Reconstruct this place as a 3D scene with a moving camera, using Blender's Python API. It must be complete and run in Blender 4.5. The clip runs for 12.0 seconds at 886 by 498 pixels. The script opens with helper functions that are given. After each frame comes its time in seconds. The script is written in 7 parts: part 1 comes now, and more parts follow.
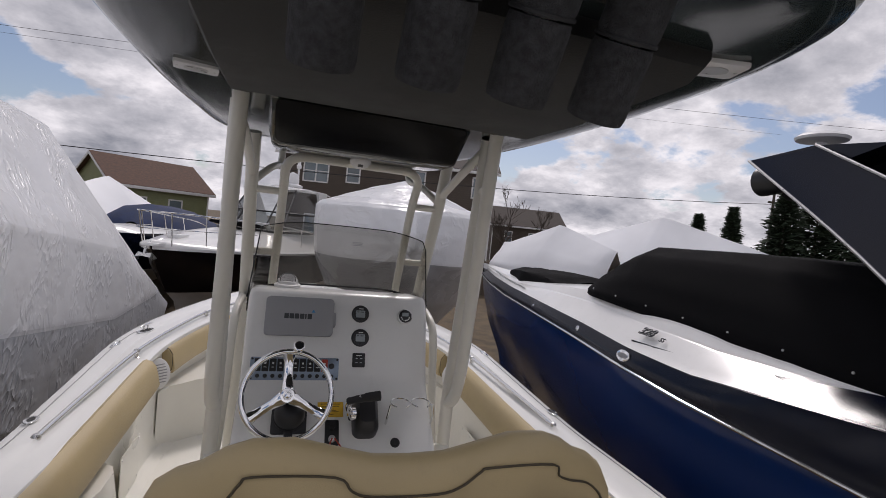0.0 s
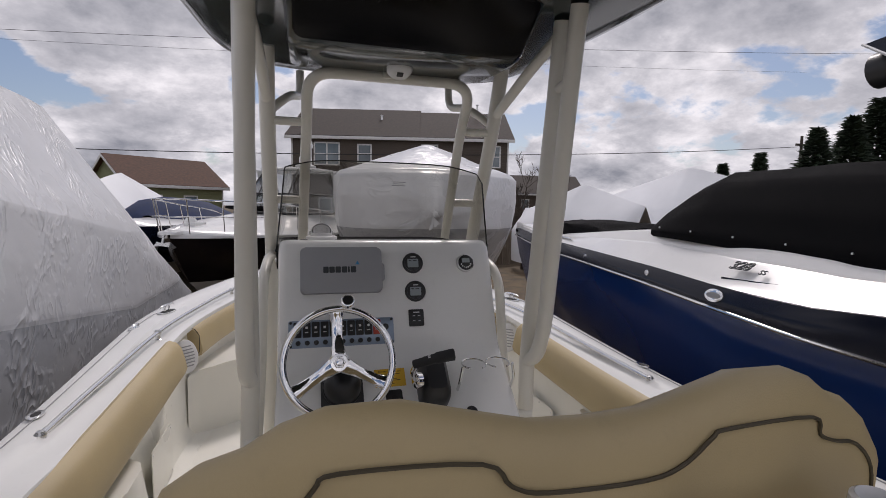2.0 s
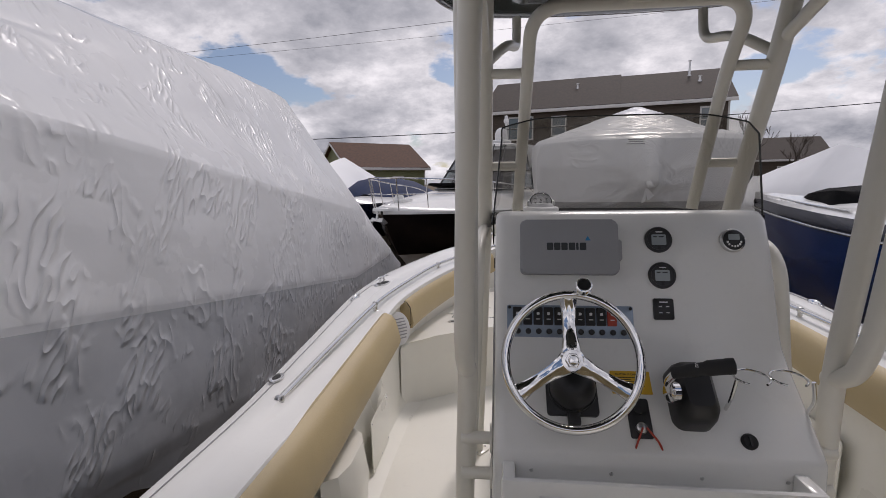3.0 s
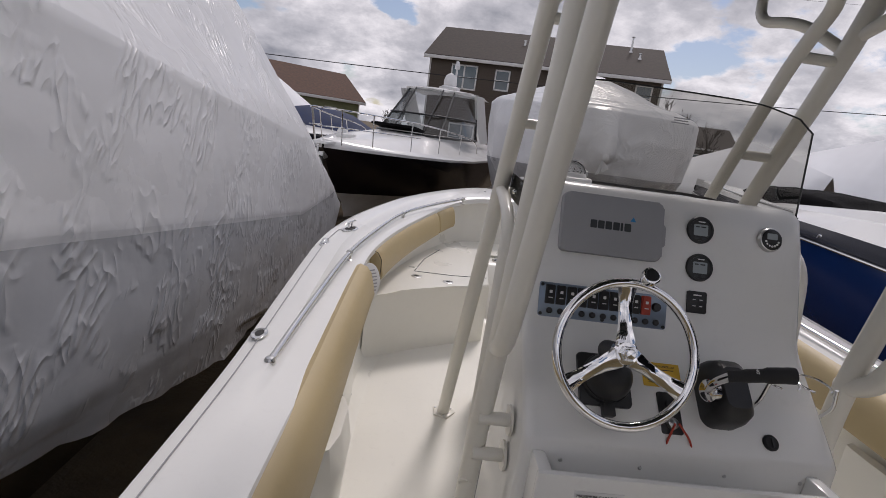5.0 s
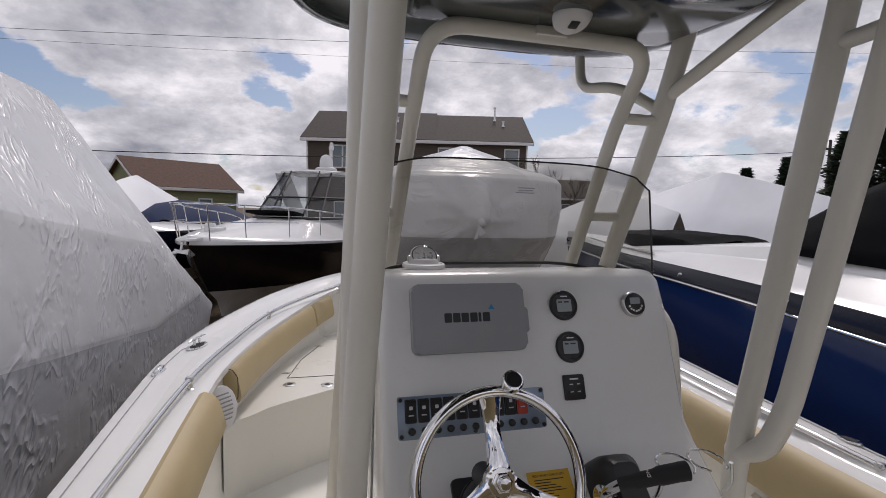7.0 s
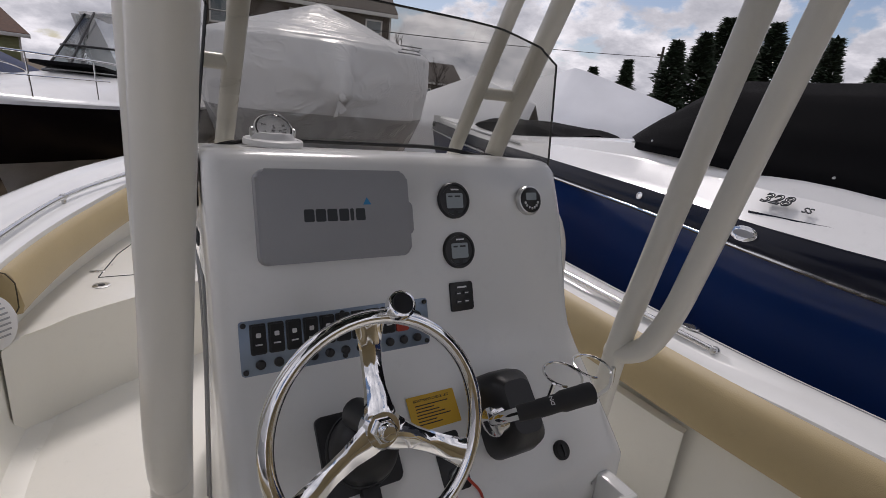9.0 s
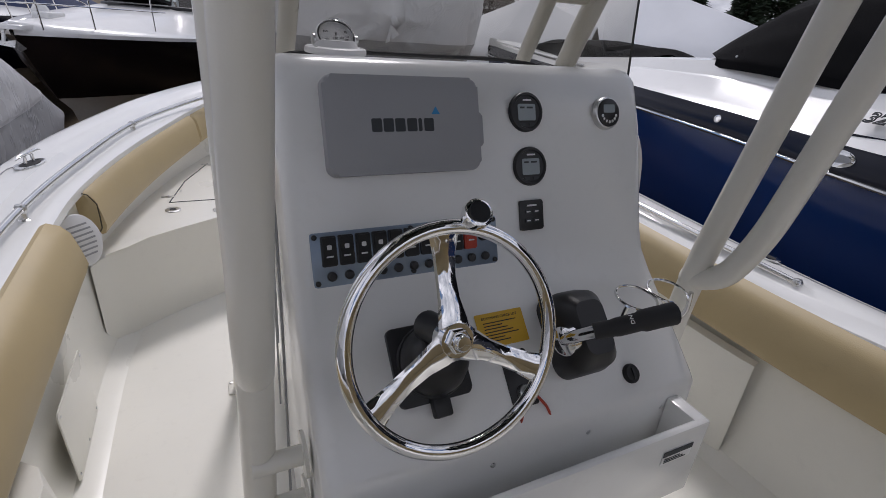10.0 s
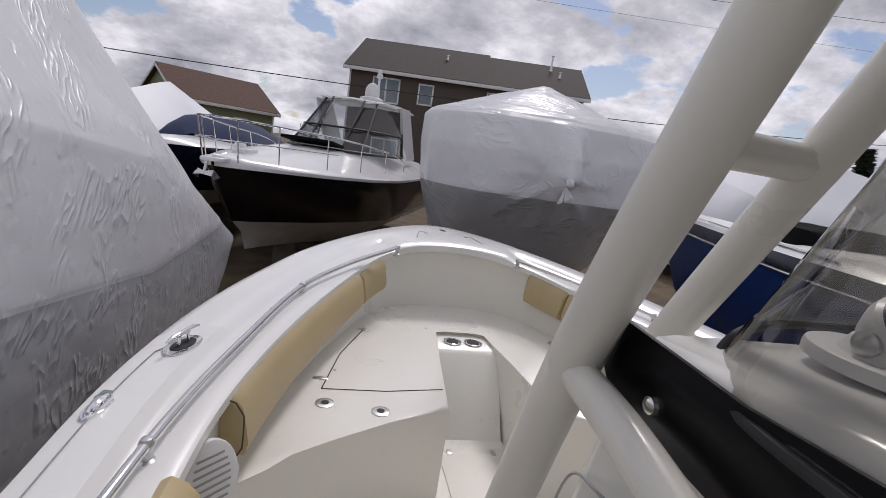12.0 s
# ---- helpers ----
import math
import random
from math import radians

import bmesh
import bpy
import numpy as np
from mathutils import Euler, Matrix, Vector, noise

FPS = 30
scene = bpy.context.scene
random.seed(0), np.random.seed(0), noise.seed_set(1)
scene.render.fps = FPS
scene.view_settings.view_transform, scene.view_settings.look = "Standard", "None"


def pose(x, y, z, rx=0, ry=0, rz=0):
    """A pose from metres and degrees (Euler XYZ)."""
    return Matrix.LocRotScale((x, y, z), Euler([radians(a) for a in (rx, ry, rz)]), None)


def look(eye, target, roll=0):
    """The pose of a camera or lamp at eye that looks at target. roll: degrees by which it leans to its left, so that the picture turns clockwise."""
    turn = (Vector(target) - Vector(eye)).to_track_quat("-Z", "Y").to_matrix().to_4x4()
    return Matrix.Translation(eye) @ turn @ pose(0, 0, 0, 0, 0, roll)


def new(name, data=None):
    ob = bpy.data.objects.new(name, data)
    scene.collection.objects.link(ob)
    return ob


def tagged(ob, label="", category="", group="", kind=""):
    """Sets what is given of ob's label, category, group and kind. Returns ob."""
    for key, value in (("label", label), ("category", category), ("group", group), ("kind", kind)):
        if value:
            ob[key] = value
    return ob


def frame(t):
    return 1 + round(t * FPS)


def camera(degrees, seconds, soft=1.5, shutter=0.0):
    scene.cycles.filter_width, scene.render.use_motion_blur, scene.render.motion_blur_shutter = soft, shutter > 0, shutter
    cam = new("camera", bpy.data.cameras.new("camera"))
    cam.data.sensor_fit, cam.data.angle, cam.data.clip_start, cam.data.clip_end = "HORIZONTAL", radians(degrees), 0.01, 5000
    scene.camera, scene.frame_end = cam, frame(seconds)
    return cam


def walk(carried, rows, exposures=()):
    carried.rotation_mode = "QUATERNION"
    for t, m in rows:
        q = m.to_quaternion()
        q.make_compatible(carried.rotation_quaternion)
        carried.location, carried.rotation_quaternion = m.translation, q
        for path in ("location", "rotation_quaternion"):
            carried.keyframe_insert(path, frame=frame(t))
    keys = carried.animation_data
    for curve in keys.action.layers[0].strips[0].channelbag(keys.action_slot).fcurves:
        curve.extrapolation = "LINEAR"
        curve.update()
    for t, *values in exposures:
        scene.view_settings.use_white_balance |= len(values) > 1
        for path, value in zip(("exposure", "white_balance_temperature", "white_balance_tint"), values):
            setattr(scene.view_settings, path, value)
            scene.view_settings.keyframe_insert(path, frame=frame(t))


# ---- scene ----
cam = camera(84.5, 12.0, soft=0.5, shutter=0.0)
PATH = [
    (0.0, -0.288, -2.475, 1.681, 88.01, -5.92, -17.44),
    (0.5, -0.051, -2.554, 1.631, 85.70, -1.05, -21.55),
    (1.0, -0.045, -2.420, 1.541, 83.45, 1.95, -16.12),
    (1.5, -0.196, -2.221, 1.453, 92.94, -2.85, -16.60),
    (2.0, -0.342, -2.010, 1.459, 85.17, -1.04, -15.78),
    (2.5, -0.383, -1.823, 1.423, 85.14, -0.32, -3.61),
    (3.0, -0.439, -1.691, 1.421, 82.29, 0.74, 6.23),
    (3.2, -0.490, -1.664, 1.421, 81.80, -0.25, 8.44),
    (4.8, -0.800, -1.518, 1.414, 77.13, -6.81, -0.26),
    (5.0, -0.803, -1.509, 1.420, 76.33, -7.76, -1.80),
    (5.5, -0.803, -1.508, 1.385, 75.87, -9.36, -6.36),
    (6.0, -0.709, -1.432, 1.475, 80.25, -4.60, -12.74),
    (6.5, -0.614, -1.335, 1.505, 84.76, -1.48, -14.71),
    (7.0, -0.604, -1.285, 1.490, 85.56, -1.34, -14.61),
    (7.2, -0.614, -1.239, 1.463, 84.49, -1.61, -15.62),
    (8.8, -0.544, -0.989, 1.470, 75.44, -5.30, -31.10),
    (9.0, -0.533, -0.984, 1.450, 73.07, -5.82, -30.61),
    (9.5, -0.513, -0.978, 1.406, 68.18, -5.16, -28.90),
    (10.0, -0.555, -0.946, 1.392, 65.09, -4.35, -24.99),
    (10.5, -0.705, -0.736, 1.403, 70.04, -5.41, -18.29),
    (11.0, -0.801, -0.484, 1.426, 73.12, -6.55, -14.07),
    (11.5, -0.818, -0.262, 1.444, 73.84, -8.06, -11.16),
    (12.0, -0.767, -0.089, 1.442, 79.25, -8.38, -10.79),
]
walk(cam, [(t, pose(x, y, z, rx, ry, rz)) for t, x, y, z, rx, ry, rz in PATH], exposures=[(0.0, -0.04, 6500, 19), (8.8, -0.03, 6450, 19), (10.0, 0.04, 6150, 18), (11.0, 0.13, 6150, 18), (11.5, 0.0, 6250, 18), (12.0, -0.05, 6350, 19)])

# ---- world and sun ----
SUN_ELEVATION, SUN_AZIMUTH = radians(52), radians(22)   # azimuth from ahead (+y) towards the right
world = bpy.data.worlds.new("sky")
scene.world = world
world.use_nodes = True
wt = world.node_tree
wt.nodes.clear()


def wnode(kind, **kw):
    n = wt.nodes.new(kind)
    for k, v in kw.items():
        n.inputs[k].default_value = v
    return n


def wmath(op, a, b=None, c=None, clamp=False):
    n = wt.nodes.new("ShaderNodeMath")
    n.operation, n.use_clamp = op, clamp
    for i, v in enumerate((a, b, c)):
        if v is None:
            continue
        if isinstance(v, (int, float)):
            n.inputs[i].default_value = v
        else:
            wt.links.new(v, n.inputs[i])
    return n.outputs[0]


sky = wt.nodes.new("ShaderNodeTexSky")
sky.sky_type, sky.sun_disc = "NISHITA", False
sky.sun_elevation, sky.sun_rotation = SUN_ELEVATION, SUN_AZIMUTH
coord = wt.nodes.new("ShaderNodeTexCoord")
split = wt.nodes.new("ShaderNodeSeparateXYZ")
wt.links.new(coord.outputs["Generated"], split.inputs[0])
height = wmath("ADD", wmath("MAXIMUM", split.outputs[2], 0.0), 0.40)
plane = wt.nodes.new("ShaderNodeCombineXYZ")
wt.links.new(wmath("DIVIDE", split.outputs[0], height), plane.inputs[0])
wt.links.new(wmath("DIVIDE", split.outputs[1], height), plane.inputs[1])
plane.inputs[2].default_value = 3.7
big = wnode("ShaderNodeTexNoise", Scale=1.9, Detail=12.0, Roughness=0.56, Distortion=0.1)
wt.links.new(plane.outputs[0], big.inputs["Vector"])
shade = wnode("ShaderNodeTexNoise", Scale=3.2, Detail=12.0, Roughness=0.62, Distortion=0.1)
shift = wt.nodes.new("ShaderNodeVectorMath")
shift.operation = "ADD"
shift.inputs[1].default_value = (0.12, 5.2, 1.3)
wt.links.new(plane.outputs[0], shift.inputs[0])
wt.links.new(shift.outputs[0], shade.inputs["Vector"])
cover = wt.nodes.new("ShaderNodeMapRange")
cover.interpolation_type = "SMOOTHSTEP"
cover.inputs["From Min"].default_value, cover.inputs["From Max"].default_value = 0.415, 0.462
wt.links.new(wmath("ADD", big.outputs["Fac"], wmath("MAXIMUM", wmath("MULTIPLY_ADD", split.outputs[2], -0.6, 0.09), 0.0)), cover.inputs["Value"])
tone = wt.nodes.new("ShaderNodeValToRGB")
tone.color_ramp.elements[0].position, tone.color_ramp.elements[0].color = 0.41, (0.92, 0.925, 0.93, 1)
tone.color_ramp.elements[1].position, tone.color_ramp.elements[1].color = 0.64, (0.27, 0.29, 0.325, 1)
mid = tone.color_ramp.elements.new(0.51)
mid.color = (0.55, 0.565, 0.59, 1)
thick = wmath("ADD", wmath("MULTIPLY", shade.outputs["Fac"], 0.6), wmath("MULTIPLY", big.outputs["Fac"], 0.4))
wt.links.new(thick, tone.inputs["Fac"])
clear = wnode("ShaderNodeBackground", Strength=0.08)
wt.links.new(sky.outputs[0], clear.inputs["Color"])
cloud = wnode("ShaderNodeBackground", Strength=1.0)
wt.links.new(tone.outputs[0], cloud.inputs["Color"])
both = wt.nodes.new("ShaderNodeMixShader")
wt.links.new(cover.outputs[0], both.inputs[0])
wt.links.new(clear.outputs[0], both.inputs[1])
wt.links.new(cloud.outputs[0], both.inputs[2])
wout = wt.nodes.new("ShaderNodeOutputWorld")
wt.links.new(both.outputs[0], wout.inputs[0])

sun = new("sun", bpy.data.lights.new("sun", "SUN"))
sun.data.energy, sun.data.angle, sun.data.color = 1.5, radians(12), (1.0, 0.965, 0.91)
ce = math.cos(SUN_ELEVATION)
sun_from = Vector((math.sin(SUN_AZIMUTH) * ce, math.cos(SUN_AZIMUTH) * ce, math.sin(SUN_ELEVATION)))
sun.matrix_world = look(sun_from * 40, (0, 0, 0))


# ---- materials ----
def mat(name, color, rough=0.5, metal=0.0, vary=0.0, scale=4.0, bump=0.0, bump_scale=60.0, dirt=0.0, coat=0.0, spec=0.5,
        stretch=(1, 1, 1), dark=None, streak=0.0):
    m = bpy.data.materials.new(name)
    m.use_nodes = True
    nt = m.node_tree
    b = nt.nodes["Principled BSDF"]
    b.inputs["Roughness"].default_value, b.inputs["Metallic"].default_value = rough, metal
    b.inputs["Specular IOR Level"].default_value = spec
    b.inputs["Coat Weight"].default_value, b.inputs["Coat Roughness"].default_value = coat, 0.06
    b.inputs["Base Color"].default_value = (*color, 1)
    tc = nt.nodes.new("ShaderNodeTexCoord")
    mp = nt.nodes.new("ShaderNodeMapping")
    mp.inputs["Scale"].default_value = stretch
    nt.links.new(tc.outputs["Object"], mp.inputs[0])
    if vary or dirt:
        n1 = nt.nodes.new("ShaderNodeTexNoise")
        n1.inputs["Scale"].default_value, n1.inputs["Detail"].default_value = scale, 6
        nt.links.new(mp.outputs[0], n1.inputs["Vector"])
        mix = nt.nodes.new("ShaderNodeMix")
        mix.data_type = "RGBA"
        low = dark or tuple(c * (1 - vary) for c in color)
        mix.inputs[6].default_value = (*low, 1)
        mix.inputs[7].default_value = (*(min(1, c * (1 + vary * 0.5)) for c in color), 1)
        mr = nt.nodes.new("ShaderNodeMapRange")
        mr.inputs["From Min"].default_value, mr.inputs["From Max"].default_value = 0.32, 0.68
        nt.links.new(n1.outputs["Fac"], mr.inputs["Value"])
        nt.links.new(mr.outputs[0], mix.inputs[0])
        out = mix.outputs[2]
        if dirt:
            n2 = nt.nodes.new("ShaderNodeTexNoise")
            n2.inputs["Scale"].default_value, n2.inputs["Detail"].default_value = scale * 9, 8
            n2.inputs["Roughness"].default_value = 0.7
            nt.links.new(mp.outputs[0], n2.inputs["Vector"])
            r2 = nt.nodes.new("ShaderNodeMapRange")
            r2.inputs["From Min"].default_value, r2.inputs["From Max"].default_value = 0.56, 0.78
            r2.inputs["To Max"].default_value = dirt
            nt.links.new(n2.outputs["Fac"], r2.inputs["Value"])
            mx = nt.nodes.new("ShaderNodeMix")
            mx.data_type = "RGBA"
            nt.links.new(r2.outputs[0], mx.inputs[0])
            nt.links.new(out, mx.inputs[6])
            mx.inputs[7].default_value = (0.12, 0.11, 0.09, 1)
            out = mx.outputs[2]
        nt.links.new(out, b.inputs["Base Color"])
        rr = nt.nodes.new("ShaderNodeMapRange")
        rr.inputs["To Min"].default_value, rr.inputs["To Max"].default_value = max(0.02, rough * 0.8), min(1, rough * 1.25)
        nt.links.new(n1.outputs["Fac"], rr.inputs["Value"])
        nt.links.new(rr.outputs[0], b.inputs["Roughness"])
    if bump:
        n3 = nt.nodes.new("ShaderNodeTexNoise")
        n3.inputs["Scale"].default_value, n3.inputs["Detail"].default_value = bump_scale, 4
        nt.links.new(mp.outputs[0], n3.inputs["Vector"])
        bp = nt.nodes.new("ShaderNodeBump")
        bp.inputs["Strength"].default_value, bp.inputs["Distance"].default_value = bump, 0.01
        nt.links.new(n3.outputs["Fac"], bp.inputs["Height"])
        nt.links.new(bp.outputs[0], b.inputs["Normal"])
    return m


def film(name, color, transl, see):
    """Shrink-wrap film: white, slightly glossy, lets a little light through, with fine creases."""
    m = mat(name, color, 0.27, vary=0.07, scale=1.3, spec=0.5)
    nt = m.node_tree
    b = nt.nodes["Principled BSDF"]
    tc = nt.nodes.new("ShaderNodeTexCoord")

    def dot(way):
        n = nt.nodes.new("ShaderNodeVectorMath")
        n.operation = "DOT_PRODUCT"
        nt.links.new(tc.outputs["Object"], n.inputs[0])
        n.inputs[1].default_value = way
        return n.outputs["Value"]

    def calc(op, a, b=0.0, c=0.0, clamp=False):
        n = nt.nodes.new("ShaderNodeMath")
        n.operation, n.use_clamp = op, clamp
        for k, v in enumerate((a, b, c)):
            if isinstance(v, (int, float)):
                n.inputs[k].default_value = v
            else:
                nt.links.new(v, n.inputs[k])
        return n.outputs[0]

    def grain(vec, scale, detail=3.0, dist=0.0):
        n = nt.nodes.new("ShaderNodeTexNoise")
        n.inputs["Scale"].default_value, n.inputs["Detail"].default_value, n.inputs["Distortion"].default_value = scale, detail, dist
        nt.links.new(vec, n.inputs["Vector"])
        return n.outputs["Fac"]

    def creases(across, along, third, patch_scale, lo, hi):
        v = nt.nodes.new("ShaderNodeCombineXYZ")
        for k, w in enumerate((across, along, third)):
            nt.links.new(dot(w), v.inputs[k])
        f = grain(v.outputs[0], 1.0, 0.0, 0.25)
        ridge = calc("POWER", calc("SUBTRACT", 1.0, calc("ABSOLUTE", calc("MULTIPLY_ADD", f, 4.0, -2.0)), clamp=True), 1.6)
        mask = nt.nodes.new("ShaderNodeMapRange")
        mask.interpolation_type = "SMOOTHSTEP"
        mask.inputs["From Min"].default_value, mask.inputs["From Max"].default_value = lo, hi
        nt.links.new(grain(tc.outputs["Object"], patch_scale, 3.0), mask.inputs["Value"])
        return calc("MULTIPLY", ridge, mask.outputs[0])

    one = creases((10, 19, -12), (2.6, 4.2, 6.6), (3, -2, 1), 2.6, 0.51, 0.60)
    two = creases((8, 15, 3), (2.0, -1.6, 6.0), (2, 2, -2), 3.2, 0.54, 0.62)
    soft = grain(tc.outputs["Object"], 2.2, 2.0)
    fine = grain(tc.outputs["Object"], 11.0, 2.0, 0.3)
    hgt = calc("MULTIPLY_ADD", one, 0.0068, calc("MULTIPLY_ADD", two, 0.0052, calc("MULTIPLY_ADD", soft, 0.022, calc("MULTIPLY", fine, 0.0014))))
    bp = nt.nodes.new("ShaderNodeBump")
    bp.inputs["Strength"].default_value, bp.inputs["Distance"].default_value = 1.0, 1.0
    nt.links.new(hgt, bp.inputs["Height"])
    nt.links.new(bp.outputs[0], b.inputs["Normal"])
    if transl:
        tr = nt.nodes.new("ShaderNodeBsdfTranslucent")
        tr.inputs["Color"].default_value = (0.95, 0.96, 0.98, 1)
        mx = nt.nodes.new("ShaderNodeMixShader")
        mx.inputs[0].default_value = transl
        nt.links.new(b.outputs[0], mx.inputs[1])
        nt.links.new(tr.outputs[0], mx.inputs[2])
        nt.links.new(mx.outputs[0], nt.nodes["Material Output"].inputs[0])
    return m


def glass(name, tint, rough=0.02, clear_part=0.9):
    """Thin pane: clear film with a Fresnel gloss."""
    m = bpy.data.materials.new(name)
    m.use_nodes = True
    nt = m.node_tree
    nt.nodes.clear()
    t = nt.nodes.new("ShaderNodeBsdfTransparent")
    t.inputs[0].default_value = (*tint, 1)
    g = nt.nodes.new("ShaderNodeBsdfGlossy")
    g.inputs["Roughness"].default_value = rough
    lw = nt.nodes.new("ShaderNodeLayerWeight")
    lw.inputs["Blend"].default_value = 0.5
    pw = nt.nodes.new("ShaderNodeMath")
    pw.operation = "POWER"
    pw.inputs[1].default_value = 5.0
    nt.links.new(lw.outputs["Facing"], pw.inputs[0])
    f = nt.nodes.new("ShaderNodeMath")
    f.operation = "MULTIPLY_ADD"
    f.inputs[1].default_value, f.inputs[2].default_value = 0.92, 0.07
    nt.links.new(pw.outputs[0], f.inputs[0])
    mx = nt.nodes.new("ShaderNodeMixShader")
    o = nt.nodes.new("ShaderNodeOutputMaterial")
    nt.links.new(f.outputs[0], mx.inputs[0])
    nt.links.new(t.outputs[0], mx.inputs[1])
    nt.links.new(g.outputs[0], mx.inputs[2])
    nt.links.new(mx.outputs[0], o.inputs[0])
    return m


GEL = mat("white_gelcoat", (0.80, 0.80, 0.775), 0.22, vary=0.025, scale=2.0, bump=0.02, bump_scale=25, dirt=0.06, coat=0.3)
LINER = mat("cream_nonskid", (0.79, 0.772, 0.70), 0.5, vary=0.03, scale=2.5, bump=0.12, bump_scale=420, dirt=0.08)
CREAM = mat("cream_gelcoat", (0.80, 0.785, 0.715), 0.28, vary=0.03, scale=2.0, bump=0.03, bump_scale=30, dirt=0.06)
TUBE = mat("cream_powder_coat", (0.76, 0.738, 0.66), 0.30, vary=0.04, scale=5, bump=0.05, bump_scale=300, coat=0.25)
VINYL = mat("tan_vinyl", (0.47, 0.37, 0.20), 0.46, vary=0.07, scale=3, bump=0.10, bump_scale=380, dirt=0.10)
PIPING = mat("dark_piping", (0.07, 0.055, 0.03), 0.6, vary=0.2, scale=20)
STEEL = mat("stainless_steel", (0.74, 0.74, 0.73), 0.09, 1.0, vary=0.05, scale=12)
STEEL_DULL = mat("brushed_stainless", (0.62, 0.62, 0.61), 0.28, 1.0, vary=0.08, scale=30)
CHROME = mat("chrome", (0.84, 0.84, 0.84), 0.05, 1.0)
BLACK = mat("black_plastic", (0.018, 0.018, 0.019), 0.38, vary=0.2, scale=14, bump=0.05, bump_scale=300)
RUBBER = mat("black_rubber", (0.02, 0.02, 0.021), 0.7, vary=0.25, scale=18)
ACRYL = mat("black_acrylic", (0.004, 0.004, 0.005), 0.22, vary=0.1, scale=3, spec=0.18)
COVER = mat("grey_rubbery_cover", (0.335, 0.34, 0.35), 0.55, vary=0.05, scale=6, bump=0.05, bump_scale=200)
COVER_INK = mat("dark_grey_ink", (0.035, 0.040, 0.044), 0.6)
BLUE_INK = mat("blue_ink", (0.03, 0.24, 0.50), 0.55)
PANEL = mat("grey_switch_panel", (0.27, 0.33, 0.41), 0.33, 0.5, vary=0.05, scale=12)
RED = mat("red_plastic", (0.45, 0.05, 0.025), 0.45, vary=0.1, scale=30)
SCREEN = mat("lcd_screen", (0.30, 0.34, 0.35), 0.2, vary=0.05, scale=10)
SCREEN_DIM = mat("dim_lcd_screen", (0.07, 0.08, 0.085), 0.2, vary=0.1, scale=10)
WHITE_INK = mat("white_ink", (0.72, 0.72, 0.72), 0.5)
BLACK_INK = mat("black_ink", (0.02, 0.02, 0.02), 0.6)
YELLOW = mat("yellow_sticker", (0.66, 0.40, 0.03), 0.5, vary=0.05, scale=15)
WHITE_PLASTIC = mat("white_plastic", (0.76, 0.76, 0.76), 0.35, vary=0.03, scale=12)
LENS = mat("frosted_lens", (0.85, 0.86, 0.85), 0.12, coat=0.6)
TOPSHELL = mat("dark_green_grey_gelcoat", (0.028, 0.040, 0.041), 0.13, vary=0.12, scale=2.0, bump=0.015, bump_scale=12, coat=0.25)
TOPEDGE = mat("grey_gelcoat_edge", (0.42, 0.43, 0.42), 0.25, vary=0.06, scale=4, coat=0.3)
NYLON = mat("charcoal_fabric", (0.022, 0.022, 0.021), 0.62, vary=0.25, scale=9, bump=0.25, bump_scale=240)
FOAM = mat("dark_grey_foam", (0.045, 0.046, 0.049), 0.95, vary=0.5, scale=70, bump=0.8, bump_scale=330)
TINT = glass("smoked_acrylic_sheet", (0.66, 0.65, 0.615))
SHEET_EDGE = mat("acrylic_edge", (0.03, 0.032, 0.032), 0.25)
FILM = film("white_shrink_film", (0.87, 0.88, 0.895), 0.28, 0)
FILM_FAR = mat("distant_shrink_film", (0.82, 0.83, 0.85), 0.5, vary=0.05, scale=0.8, bump=0.15, bump_scale=2.0, spec=0.3)
# same white film in grey: shade of the lower sides put into the colour
FILM_LOW = film("shaded_lower_shrink_film", (0.50, 0.515, 0.54), 0.0, 0)
BLUEHULL = mat("metallic_blue_gelcoat", (0.005, 0.030, 0.135), 0.16, vary=0.12, scale=1.2, coat=0.15, bump=0.008, bump_scale=4)
NAVY = mat("navy_gelcoat", (0.006, 0.008, 0.018), 0.16, vary=0.15, scale=2, coat=0.0, spec=0.32)
CANVAS = mat("black_canvas", (0.006, 0.006, 0.007), 0.9, vary=0.25, scale=5, bump=0.3, bump_scale=500, spec=0.08)
BLUECANVAS = mat("navy_blue_canvas", (0.016, 0.030, 0.085), 0.85, vary=0.25, scale=5, bump=0.2, bump_scale=200)
DARKHULL = mat("black_brown_gelcoat", (0.006, 0.0045, 0.006), 0.12, vary=0.2, scale=1.5, spec=0.25)
WHITEHULL = mat("white_boat_gelcoat", (0.78, 0.78, 0.77), 0.22, vary=0.05, scale=1.5, dirt=0.08, coat=0.3)
BOTTOM = mat("dull_bottom_paint", (0.55, 0.54, 0.52), 0.55, vary=0.15, scale=2.5, dirt=0.2)
WINDOW = glass("tinted_boat_glass", (0.42, 0.46, 0.47), 0.03)
CLEARVINYL = glass("clear_vinyl_panel", (0.50, 0.52, 0.53), 0.06)
SIDING = mat("brown_vinyl_siding", (0.098, 0.078, 0.062), 0.6, vary=0.10, scale=1.5, bump=0.05, bump_scale=40)
GREENSIDING = mat("green_vinyl_siding", (0.24, 0.26, 0.14), 0.6, vary=0.10, scale=1.5)
SHINGLE = mat("brown_shingles", (0.060, 0.047, 0.039), 0.9, vary=0.35, scale=6, bump=0.4, bump_scale=40)
SHINGLE_RED = mat("reddish_brown_shingles", (0.115, 0.062, 0.042), 0.9, vary=0.3, scale=6, bump=0.4, bump_scale=40)
